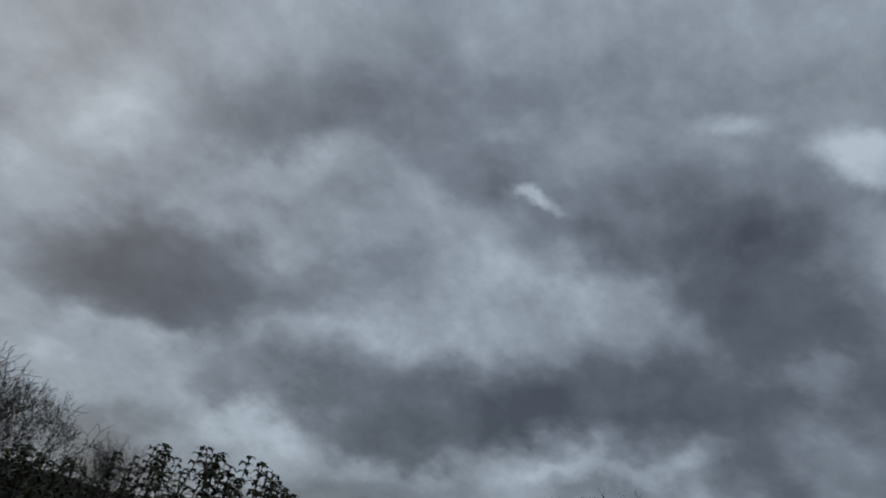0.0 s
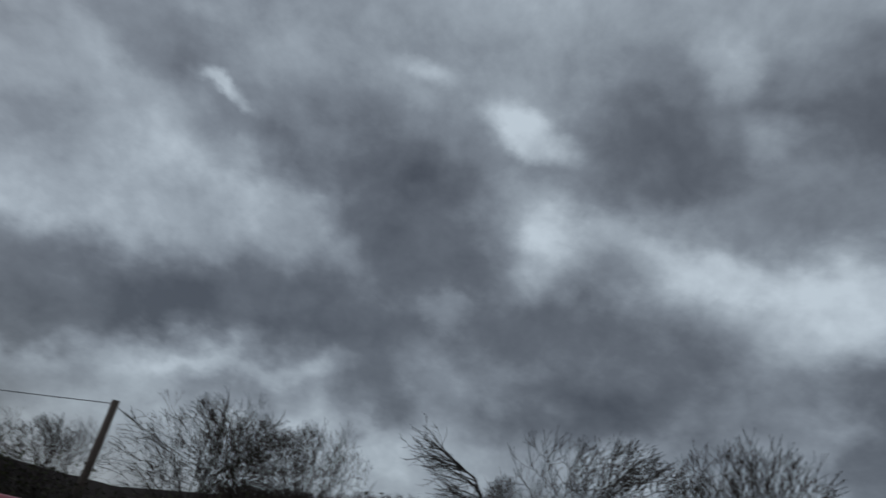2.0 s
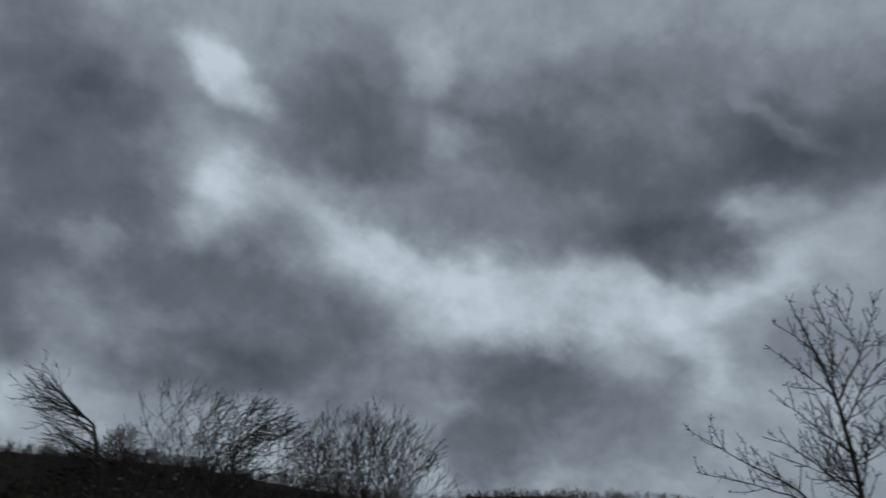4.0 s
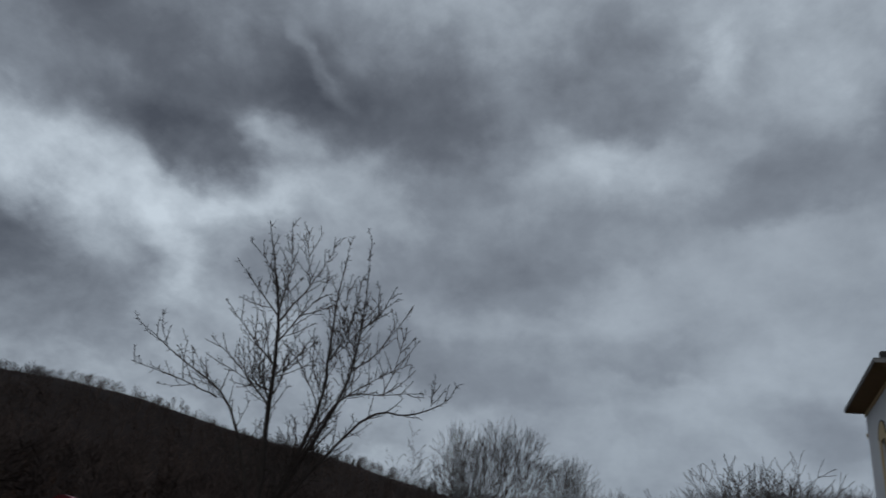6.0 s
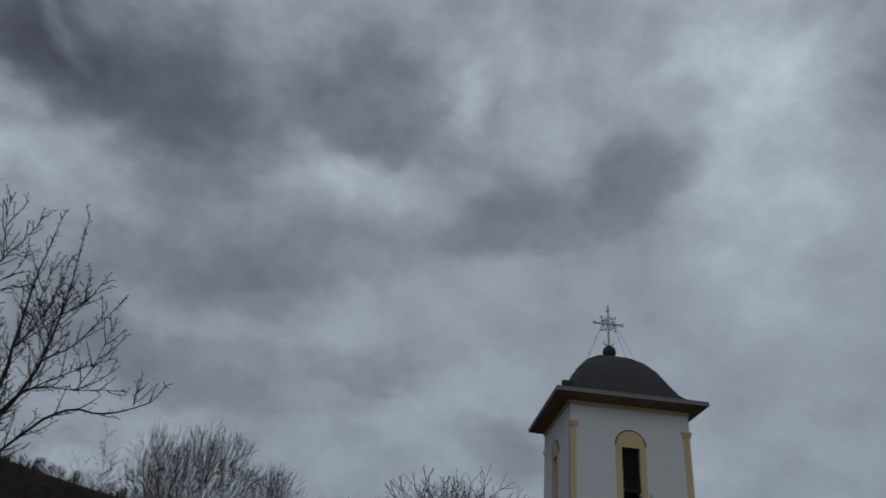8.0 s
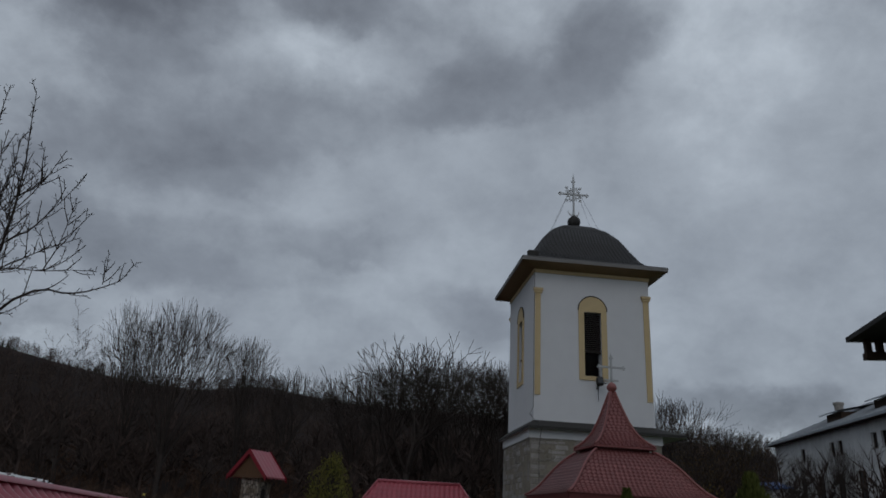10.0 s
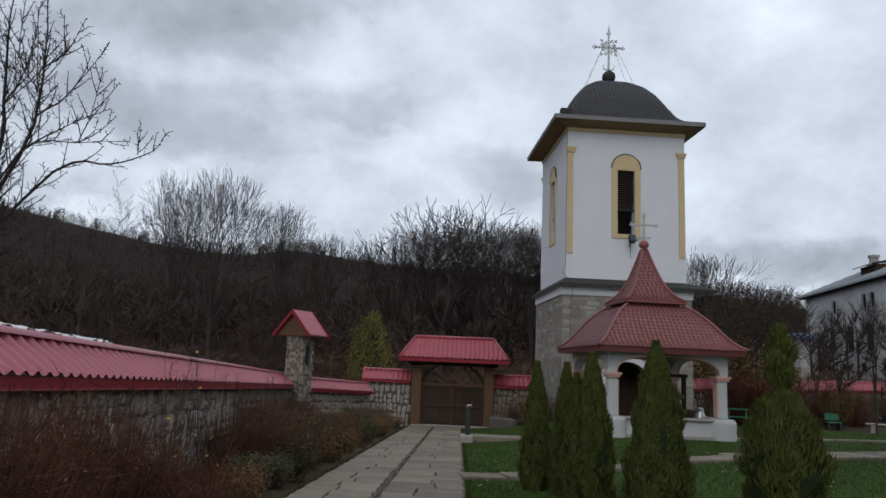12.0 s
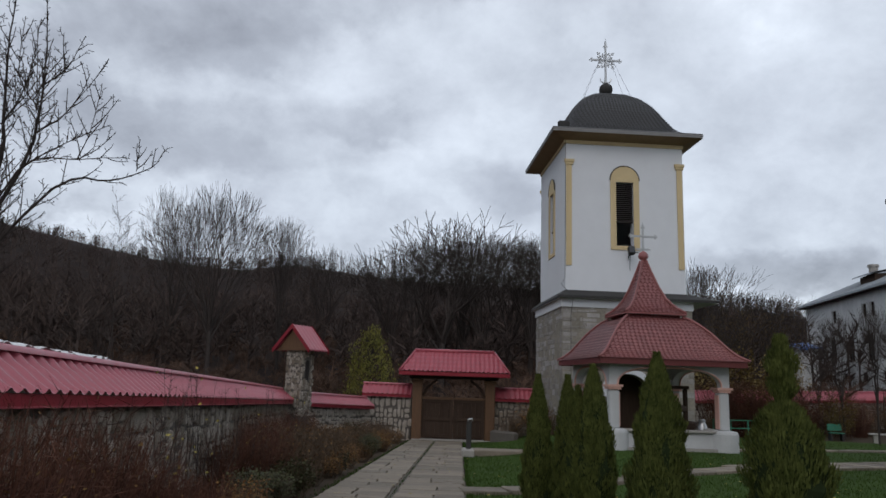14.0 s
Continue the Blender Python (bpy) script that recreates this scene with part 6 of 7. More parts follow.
def spur_branch(tr, tw, rng, p, d, length, r, level):
    """A rising side shoot set with short stubby spurs."""
    pts, e, q = [p.copy()], d.normalized(), p.copy()
    segs = 4
    for _ in range(segs):
        e = (e + Vector((rng.uniform(-0.12, 0.12), rng.uniform(-0.12, 0.12), rng.uniform(0.0, 0.22)))).normalized()
        q = q + e * (length / segs)
        pts.append(q.copy())
    (tr if level == 0 else tw).tube(pts, [max(0.0052, r * (1 - 0.5 * k / segs)) for k in range(segs + 1)], 4, False)
    n = max(3, int(length / (0.075 if level else 0.10)))
    for k in range(n):
        x = (0.12 + 0.86 * (k + rng.random()) / n) * segs
        i = min(int(x), segs - 1)
        s = pts[i].lerp(pts[i + 1], x - i)
        ax = (pts[i + 1] - pts[i]).normalized()
        side = Matrix.Rotation(k * 2.4 + rng.uniform(-0.6, 0.6), 3, ax) @ ax.orthogonal().normalized()
        if level == 0 and length > 0.5 and k % 3 == 1:
            spur_branch(tr, tw, rng, s, ax * 0.75 + side * 0.65, length * rng.uniform(0.3, 0.5) * (1.2 - x / segs * 0.6), r * 0.6, 1)
        else:
            tip = s + (ax * rng.uniform(0.4, 0.9) + side).normalized() * rng.uniform(0.03, 0.10)
            tw.tube([s, s.lerp(tip, 0.75), tip], [0.005, 0.006, 0.0045], 3, False)


def reach(src, size, az, dist, turn, top_el, label="", wide=1.0):
    """A copy of a tree whose top shows at the given height angle."""
    base = hill_z(az, dist)
    s = (EYE + dist * math.tan(radians(top_el)) - base) / size
    x, y = at(az, dist)
    ob = copy_thing(src, Matrix.Translation((x, y, base)) @ Matrix.Rotation(radians(turn), 4, "Z")) if label else src
    if not label:
        ob.matrix_world = Matrix.Translation((x, y, base)) @ Matrix.Rotation(radians(turn), 4, "Z")
    ob.scale = (s * wide, s * wide, s)
    if label:
        tagged(ob, label)
    return ob


def build_cherry():
    """The young tree behind the wall; limbs set out by bearing, height angle and distance."""
    rng = random.Random(8)
    root = thing("tree", "bare young two-stemmed fruit tree behind the wall", "tree")
    tr, tw = Geo(), Geo()

    def P(az, el, dist):
        v = toward(az, el)
        s = dist / math.hypot(v.x, v.y)
        return Vector((v.x * s, v.y * s, EYE + v.z * s))

    bx, by = at(-36.2, 13)
    foot = Vector((bx, by, ground_z(bx, by) - 0.2))
    fork = P(-35.9, 3.0, 13)
    limbs = [
        ([foot, fork, P(-37.0, 12.1, 13), P(-38.0, 18.5, 13), P(-39.5, 22.8, 13), P(-41.0, 26.3, 13)], 0.075),
        ([fork, P(-33.3, 12.7, 12.8), P(-33.5, 17.6, 12.8), P(-33.8, 22.4, 12.8), P(-33.7, 26.5, 12.8)], 0.048),
        ([fork, P(-32.0, 13.4, 12.6), P(-31.3, 17.4, 12.5), P(-31.4, 22.1, 12.4), P(-32.0, 26.9, 12.4)], 0.042),
        ([P(-38.0, 19.0, 13), P(-36.3, 22.1, 13.2), P(-35.2, 24.7, 13.3), P(-34.9, 26.1, 13.3)], 0.022),
        ([P(-36.3, 22.1, 13.2), P(-37.0, 24.3, 13.2), P(-37.6, 26.4, 13.2)], 0.013),
        ([P(-37.7, 17.3, 13), P(-36.3, 19.9, 12.7), P(-35.2, 21.7, 12.5), P(-34.9, 23.3, 12.4)], 0.018),
        ([P(-37.6, 15.6, 13), P(-39.7, 17.2, 12.7), P(-42.6, 19.5, 12.5)], 0.02),
        ([P(-38.2, 19.2, 13), P(-40.7, 21.2, 13.3), P(-42.7, 22.8, 13.5)], 0.018),
        ([P(-39.4, 22.5, 13), P(-40.9, 23.6, 13), P(-42.1, 24.4, 13)], 0.011),
        ([P(-38.3, 20.0, 13), P(-38.2, 23.0, 12.8), P(-39.1, 26.7, 12.7)], 0.016),
        ([fork, P(-39.8, 11.7, 13.2), P(-44.3, 14.3, 13.5), P(-48.5, 16.4, 13.7)], 0.036),
        ([P(-45.7, 15.1, 13.6), P(-46.4, 16.1, 13.6), P(-46.9, 17.5, 13.6)], 0.01),
        ([P(-41.1, 12.3, 13.3), P(-43.9, 12.9, 13.0), P(-47.8, 13.4, 12.8)], 0.018),
        ([P(-37.1, 12.4, 13), P(-39.5, 14.5, 13.4), P(-42.8, 16.6, 13.7)], 0.022),
        ([P(-37.3, 13.6, 13), P(-38.8, 13.9, 12.6), P(-42.2, 15.0, 12.3)], 0.018),
        ([fork, P(-32.1, 13.4, 12.4), P(-28.5, 14.9, 12.1), P(-25.2, 15.6, 12.0)], 0.024),
        ([P(-31.4, 16.3, 12.5), P(-29.6, 18.0, 12.8), P(-27.4, 22.0, 13.1)], 0.021),
        ([P(-31.4, 19.5, 12.5), P(-30.0, 21.0, 12.2), P(-29.0, 23.5, 12.0)], 0.016),
        ([fork, P(-29.8, 12.6, 12.6), P(-26.2, 13.7, 12.4), P(-23.4, 15.1, 12.3), P(-22.6, 16.6, 12.3)], 0.03),
        ([P(-24.4, 14.7, 12.3), P(-24.4, 15.9, 12.3), P(-24.4, 17.0, 12.3)], 0.009),
        ([P(-33.4, 16.5, 12.8), P(-32.3, 19.6, 13.2), P(-32.0, 23.9, 13.4)], 0.018),
        ([P(-28.5, 14.9, 12.1), P(-27.8, 17.3, 12.0), P(-27.5, 20.5, 12.0)], 0.012),
        ([P(-33.4, 14.2, 12.8), P(-34.9, 16.8, 12.5), P(-34.7, 18.5, 12.4)], 0.014),
        ([P(-37.0, 13.4, 13), P(-36.4, 16.1, 13.3), P(-36.4, 19.0, 13.5)], 0.015),
        ([P(-33.4, 13.2, 12.8), P(-35.2, 15.7, 13.2), P(-36.7, 17.5, 13.4)], 0.014),
        ([P(-37.3, 14.6, 13), P(-35.9, 16.5, 12.6), P(-34.7, 17.9, 12.4)], 0.014),
        ([P(-31.8, 13.8, 12.6), P(-29.8, 15.6, 13.0), P(-26.6, 17.7, 13.3)], 0.018),
        ([P(-37.2, 12.9, 13), P(-39.0, 15.6, 12.6), P(-39.6, 17.6, 12.5)], 0.014),
        ([P(-31.4, 17.9, 12.5), P(-32.9, 20.1, 12.9), P(-33.0, 23.8, 13.1)], 0.014),
    ]
    for pts, r in limbs:
        line = []
        for k in range(len(pts) - 1):
            before, after = pts[max(k - 1, 0)], pts[min(k + 2, len(pts) - 1)]
            for t in (0, 0.25, 0.5, 0.75):
                # a smooth curve through the limb's points
                a, b = pts[k], pts[k + 1]
                q = 0.5 * (2 * a + (b - before) * t + (2 * before - 5 * a + 4 * b - after) * t * t + (3 * a - before - 3 * b + after) * t ** 3)
                line.append(q + Vector((rng.uniform(-1, 1), rng.uniform(-1, 1), rng.uniform(-1, 1))) * 0.012)
        line.append(pts[-1])
        n = len(line)
        tr.tube(line, [max(0.006, r * (1 - 0.93 * (k / (n - 1)) ** 0.8)) for k in range(n)], 6, False)
        travelled = 0.0
        total = sum((line[k + 1] - line[k]).length for k in range(n - 1))
        turn = rng.uniform(0, 6.28)
        for k in range(n - 1):
            seg = line[k + 1] - line[k]
            travelled += seg.length
            low = line[k].z < EYE + 1.0
            count = max(1, round(seg.length / 0.085))
            for j in range(count if not low else 0):
                s = line[k] + seg * ((j + rng.random()) / count)
                ax = seg.normalized()
                turn += 2.4
                side = Matrix.Rotation(turn + rng.uniform(-0.5, 0.5), 3, ax) @ ax.orthogonal().normalized()
                t = travelled / total
                if rng.random() < 0.78 - 0.38 * t:
                    ln = rng.uniform(0.3, 1.0) * (1.3 - 1.0 * t) * min(1, total / 1.4)
                    spur_branch(tr, tw, rng, s, ax * 0.72 + side * 0.7 + Vector((0, 0, 0.15)), ln, 0.0095, 0)
                else:
                    tip = s + (ax * rng.uniform(0.4, 0.9) + side).normalized() * rng.uniform(0.04, 0.12)
                    tw.tube([s, s.lerp(tip, 0.75), tip], [0.005, 0.006, 0.0045], 3, False)
    part("trunk", tr, M["bark"], root, "slim dark trunk and limbs", smooth=True)
    part("crown", tw, M["bark"], root, "knobbly bare twigs", smooth=True)


build_cherry()


def build_trees():
    big = vase_tree(3, 14.0, 0.66, 12, 0.24, M["bark_grey"], "large round-crowned bare tree at the foot of the hill", 5, 0.014, 0.34)
    reach(big, 14.0, -18.0, 62, 0, 14.3, wide=0.72)
    reach(big, 14.0, -20.9, 66, 140, 13.6, "round bare tree grown together with its neighbour", 0.5)
    tall = vase_tree(21, 13.0, 0.45, 10, 0.22, M["bark_grey"], "upright bare tree in the row behind the wall", 5, 0.013, 0.34)
    reach(tall, 13.0, -12.9, 72, 0, 12.3, wide=0.6)
    reach(tall, 13.0, -9.4, 82, 80, 10.1, "bare tree low on the hillside", 0.9)
    ragged = vase_tree(5, 14.0, 0.75, 7, 0.25, M["bark_grey"], "tall ragged bare tree behind the gate", 5, 0.02, 0.3, fork=(18, 40), rough=0.17)
    reach(ragged, 14.0, -0.1, 66, 0, 13.1)
    for az, d, turn, el in ((-4.2, 78, 120, 9.9), (-2.4, 72, 200, 11.2), (1.7, 74, 320, 11.5), (3.3, 70, 60, 11.6), (5.2, 74, 210, 11.4), (7.0, 71, 300, 11.6), (9.0, 74, 20, 11.3), (11.5, 76, 80, 10.8), (14.5, 76, 170, 9.6),
                            (19.8, 66, 140, 9.3), (22.0, 76, 30, 7.4), (23.6, 72, 250, 7.2), (25.0, 92, 110, 6.9)):
        reach(tall, 13.0, az, d, turn, el, "bare brown tree in the row behind the tower", 1.05)
    sap = stand(bare_tree(7, YOUNG, 8.6, 0.05, 2, M["bark_grey"], "thin bare sapling behind the wall", 0.10), -24.6, 30, 0, 1.0)
    plant(sap, -27.5, 24, 100, 0.55, "low bare sapling behind the wall")
    plant(sap, -14.0, 34, 40, 0.6, "thin sapling by the shrine")
    for az, d, turn, el in ((28.9, 44, 40, 5.6), (30.9, 40, 140, 6.2), (27.4, 50, 220, 3.6)):
        reach(tall, 13.0, az, d, turn, el, "slim bare young tree before the white house", 0.42)
    for seed, az, d, el, label in ((31, 21.6, 50, 6.9, "small tree with thin ochre autumn leaves"), (32, 24.2, 54, 6.6, "small tree with thin brown-green autumn leaves"), (33, 18.6, 47, 4.6, "low ochre-leaved tree behind the well house")):
        autumn = vase_tree(seed, 7.0, 0.8, 6, 0.10, M["bark_grey"], label, 5, 0.009, 0.25, rough=0.14)
        reach(autumn, 7.0, az, d, seed * 40, el)
        crown = [c for c in autumn.children if c.name.startswith("crown")][0]
        leaf_rng = random.Random(seed)
        twigs = [v.co for v in crown.data.vertices if v.co.z > 1.6]
        lf = Geo()
        for c in leaf_rng.sample(twigs, min(2600, len(twigs))):
            p = c + Vector((leaf_rng.gauss(0, 0.08), leaf_rng.gauss(0, 0.08), leaf_rng.gauss(0, 0.08)))
            u = Vector((leaf_rng.uniform(-1, 1), leaf_rng.uniform(-1, 1), leaf_rng.uniform(-1, 0.3))).normalized() * leaf_rng.uniform(0.04, 0.075)
            w = u.orthogonal() * 0.4
            lf.quad(p, p + u * 0.5 + w, p + u, p + u * 0.5 - w)
        part("foliage", lf, M["leaf_olive"], autumn, "thin dull olive-ochre leaves")
    # the trees west of the wall
    wind = vase_tree(12, 6.0, 0.85, 7, 0.13, M["bark"], "dense wind-swept bare tree by the pole", 6, 0.0065, 0.2, blow=(0.13, -0.32), fork=(15, 36), rough=0.19)
    reach(wind, 6.0, -112.6, 24, 0, 10.0, wide=0.85)
    reach(wind, 6.0, -109.6, 27, 160, 9.3, "dense bare tree by the pole", 0.9)
    reach(wind, 6.0, -105.6, 25, 20, 9.8, "small bare tree beside a larger one", 0.72)
    reach(wind, 6.0, -123.0, 30, 15, 5.6, "low bare tree behind the utility pole")
    reach(wind, 6.0, -128.0, 32, -15, 4.9, "low bare tree behind the utility pole")
    reach(wind, 6.0, -158.5, 17, -40, 8.6, "dense bare tree behind the leafy shrub", 1.25)
    reach(wind, 6.0, -155.8, 19, 100, 7.4, "dense bare tree behind the leafy shrub", 0.9)
    reach(wind, 6.0, -149.0, 26, 10, 5.6, "bare tree behind the leafy shrub", 0.7)
    reach(wind, 6.0, -89.8, 27, -10, 9.2, "thin bare tree between larger ones", 0.7)
    oak = vase_tree(14, 6.2, 0.95, 8, 0.15, M["bark"], "round bare tree with dense twigs behind the hedge", 6, 0.0065, 0.22, fork=(12, 28))
    reach(oak, 6.2, -72.6, 24, 0, 14.2, wide=0.9)
    reach(wind, 6.0, -82.4, 25, 140, 13.3, "bare tree with a pointed crown behind the hedge", 1.05)
    bent_rng = random.Random(3)
    root = thing("tree", "bent bare tree leaning in the wind", "tree")
    tr, tw = Geo(), Geo()
    x, y = at(-90.2, 20)
    p = Vector((x, y, ground_z(x, y) - 0.2))
    side = Vector((-math.cos(radians(-91.4)), math.sin(radians(-91.4)), 0))
    pts = [p, p + Vector((0, 0, 2.2)) - side * 0.1, p + Vector((0, 0, 3.7)) + side * 0.3, p + Vector((0, 0, 4.8)) + side * 0.9, p + Vector((0, 0, 5.2)) + side * 1.7]
    tr.tube(pts, [0.11, 0.09, 0.06, 0.035, 0.01], 7, False)
    cfg = dict(WINDY, lift=0.0, blow=(0, -0.05))
    for k in range(26):
        t = 1.4 + 2.5 * k / 26
        i = min(int(t), 3)
        s = pts[i].lerp(pts[i + 1], t - i)
        d = side * bent_rng.uniform(0.9, 1.6) + Vector((bent_rng.uniform(-0.4, 0.4), bent_rng.uniform(-0.4, 0.4), bent_rng.uniform(0.1, 0.9)))
        grow(tr, tw, bent_rng, s, d, bent_rng.uniform(0.9, 1.7), 0.025, 2, cfg, 1)
    part("trunk", tr, M["bark"], root, "curved dark trunk", smooth=True)
    part("crown", tw, M["bark"], root, "twigs blown to one side", smooth=True)


build_trees()


def build_willow():
    rng = random.Random(17)
    root = thing("tree", "small yellow-green weeping tree still in leaf behind the wall", "tree")
    x, y = at(-5.7, 46)
    z = ground_z(x, y)
    tr, lf = Geo(), Geo()
    tr.tube([(x, y, z - 0.2), (x + 0.1, y, z + 2), (x, y, z + 4.5)], [0.14, 0.1, 0.03], 6, False)
    for _ in range(170):
        a, h = rng.uniform(0, 6.28), rng.uniform(2.0, 6.9)
        rr = (1.75 * math.sqrt(max(0.05, 1 - ((h - 3.2) / 3.5) ** 2))) * rng.uniform(0.4, 1)
        p = Vector((x + math.cos(a) * rr, y + math.sin(a) * rr, z + h))
        tr.tube([(x, y, z + min(4.4, h * 0.8)), p], [0.02, 0.008], 3, False)
        for _ in range(26):
            q = p + Vector((rng.gauss(0, 0.16), rng.gauss(0, 0.16), -rng.random() * 1.3))
            d = Vector((rng.uniform(-1, 1), rng.uniform(-1, 1), -1.2)).normalized() * rng.uniform(0.10, 0.2)
            w = d.orthogonal().normalized() * 0.035
            lf.quad(q, q + d * 0.5 + w, q + d, q + d * 0.5 - w)
    part("trunk", tr, M["bark_grey"], root)
    part("crown", lf, M["willow"], root, "hanging yellow-green leaves")


build_willow()


def thuja(seed, height, radius, label, spire=0.0):
    rng = random.Random(seed)
    root = thing("thuja", label, "conifer", group="thuja row")

    def rad(t):
        base = min(1, 0.72 + 1.3 * t) * (1 - t ** 1.9) ** 0.85 if not spire else min(1, 0.70 + 0.9 * t) * max(0.0, 1 - (t / (1 - spire)) ** 4.2) ** 0.6
        return radius * base

    # dark inner body whose colour paints the shade in the foliage gaps
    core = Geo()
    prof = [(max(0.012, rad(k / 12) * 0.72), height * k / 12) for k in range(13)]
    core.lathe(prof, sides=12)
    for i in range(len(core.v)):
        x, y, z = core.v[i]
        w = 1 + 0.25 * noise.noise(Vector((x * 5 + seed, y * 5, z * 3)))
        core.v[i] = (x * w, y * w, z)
    part("inner_core", core, M["thuja_core"], root, "inner twigs with shade painted dark")
    lf = Geo()
    n = int(17000 * (height * radius) / 0.9)
    # flame-shaped upright sprays, each a lobe of the outline
    lobes = [(k * 2.4 + rng.uniform(-0.4, 0.4), (k + 0.5) / 46 + rng.uniform(-0.04, 0.04), rng.uniform(0.25, 0.5)) for k in range(46)]
    for _ in range(n):
        t = rng.random() ** 1.15
        a = rng.uniform(0, 6.28)
        r = rad(t)
        bump = max(math.exp(-((((a - la + 3.14) % 6.28 - 3.14) / 0.34) ** 2 + ((t - lt) / (0.05 if t > lt else 0.10)) ** 2)) * lr for la, lt, lr in lobes)
        r = max(0.02, r * (0.64 + 0.74 * bump) * rng.uniform(0.84, 1.06))
        if spire and t > 1 - spire and rng.random() < 0.35:
            continue
        if spire and t > 1 - spire:
            q = (t - (1 - spire)) / spire
            r = radius * (0.05 + 0.33 * math.sin(math.pi * min(1, q * 0.86 + 0.10)) * (0.75 + 0.25 * math.sin(a * 2 + q * 14))) * rng.uniform(0.1, 1.0)
        p = Vector((math.cos(a) * r, math.sin(a) * r, height * t))
        d = Vector((math.cos(a) * rng.uniform(0.05, 0.55), math.sin(a) * rng.uniform(0.05, 0.55), rng.uniform(0.7, 1.2))).normalized() * rng.uniform(0.05, 0.10)
        w = Vector((-math.sin(a) + rng.uniform(-0.8, 0.8), math.cos(a) + rng.uniform(-0.8, 0.8), 0)).normalized() * rng.uniform(0.006, 0.012)
        lf.quad(p, p + d * 0.45 + w, p + d * 0.8 + w * 0.6, p + d * 1.05, p + d * 0.7 - w * 0.7, p + d * 0.4 - w)
    part("foliage", lf, M["thuja"], root, "flat green scale-leaf sprays")
    return root


def build_thujas():
    rows = [(0.1335, 13.0, 2.20, 0.36, "slim pointed green thuja in a row on the lawn"), (0.1741, 12.3, 2.16, 0.33, "slim pointed green thuja in a row on the lawn"),
            (0.2090, 11.6, 2.29, 0.47, "slim twin-topped green thuja in a row"), (0.2978, 9.8, 2.37, 0.54, "taller pointed green thuja in a row")]
    for k, (k_x, y, h, r, label) in enumerate(rows):
        x = k_x * y
        t = thuja(40 + k, h, r, label)
        t.matrix_world = pose(x, y, ground_z(x, y))
        if k == 2:
            t2 = thuja(50, 1.95, 0.34, "slim green thuja grown against its neighbour")
            t2.matrix_world = pose(x - 0.22, y + 0.1, ground_z(x, y))
    x, y = 0.4700 * 8.6, 8.6
    t = thuja(61, 2.53, 0.57, "broad bushy thuja with a thin loose leader", 0.30)
    t.matrix_world = pose(x, y, ground_z(x, y))


build_thujas()


def stem_shrub(seed, height, radius, stems, mat, label, leaves=None, leaf_n=0, leaf_size=0.05, twigs=8):
    rng = random.Random(seed)
    root = thing("shrub", label, "shrub")
    g, lf = Geo(), Geo()
    for _ in range(stems):
        a, rr = rng.uniform(0, 6.28), radius * math.sqrt(rng.random())
        p = Vector((math.cos(a) * rr * 0.5, math.sin(a) * rr * 0.5, -0.05))
        top = Vector((math.cos(a) * rr + rng.gauss(0, 0.12), math.sin(a) * rr + rng.gauss(0, 0.12), height * rng.uniform(0.55, 1.05)))
        mid = p.lerp(top, 0.5) + Vector((rng.gauss(0, 0.06), rng.gauss(0, 0.06), 0.08))
        r = rng.uniform(0.004, 0.009)
        g.tube([p, mid, top], [r, r * 0.75, 0.002], 3, False)
        for _ in range(twigs):
            t = rng.uniform(0.25, 1)
            s = p.lerp(mid, t * 2) if t < 0.5 else mid.lerp(top, t * 2 - 1)
            e = Vector((rng.uniform(-1, 1), rng.uniform(-1, 1), rng.uniform(-0.1, 1.3))).normalized() * rng.uniform(0.12, 0.34)
            w = e.orthogonal().normalized() * 0.0032
            g.quad(s - w, s + w, s + e)
            if leaves and rng.random() < leaf_n:
                q = s + e * rng.uniform(0.5, 1)
                d = Vector((rng.uniform(-1, 1), rng.uniform(-1, 1), rng.uniform(-1.0, 0.2))).normalized() * leaf_size * rng.uniform(0.7, 1.3)
                v = d.orthogonal().normalized() * leaf_size * 0.3
                lf.quad(q, q + d * 0.5 + v, q + d, q + d * 0.5 - v)
    part("stem_tangle", g, mat, root, "tangle of thin stems")
    if lf.v:
        part("foliage", lf, leaves, root)
    return root


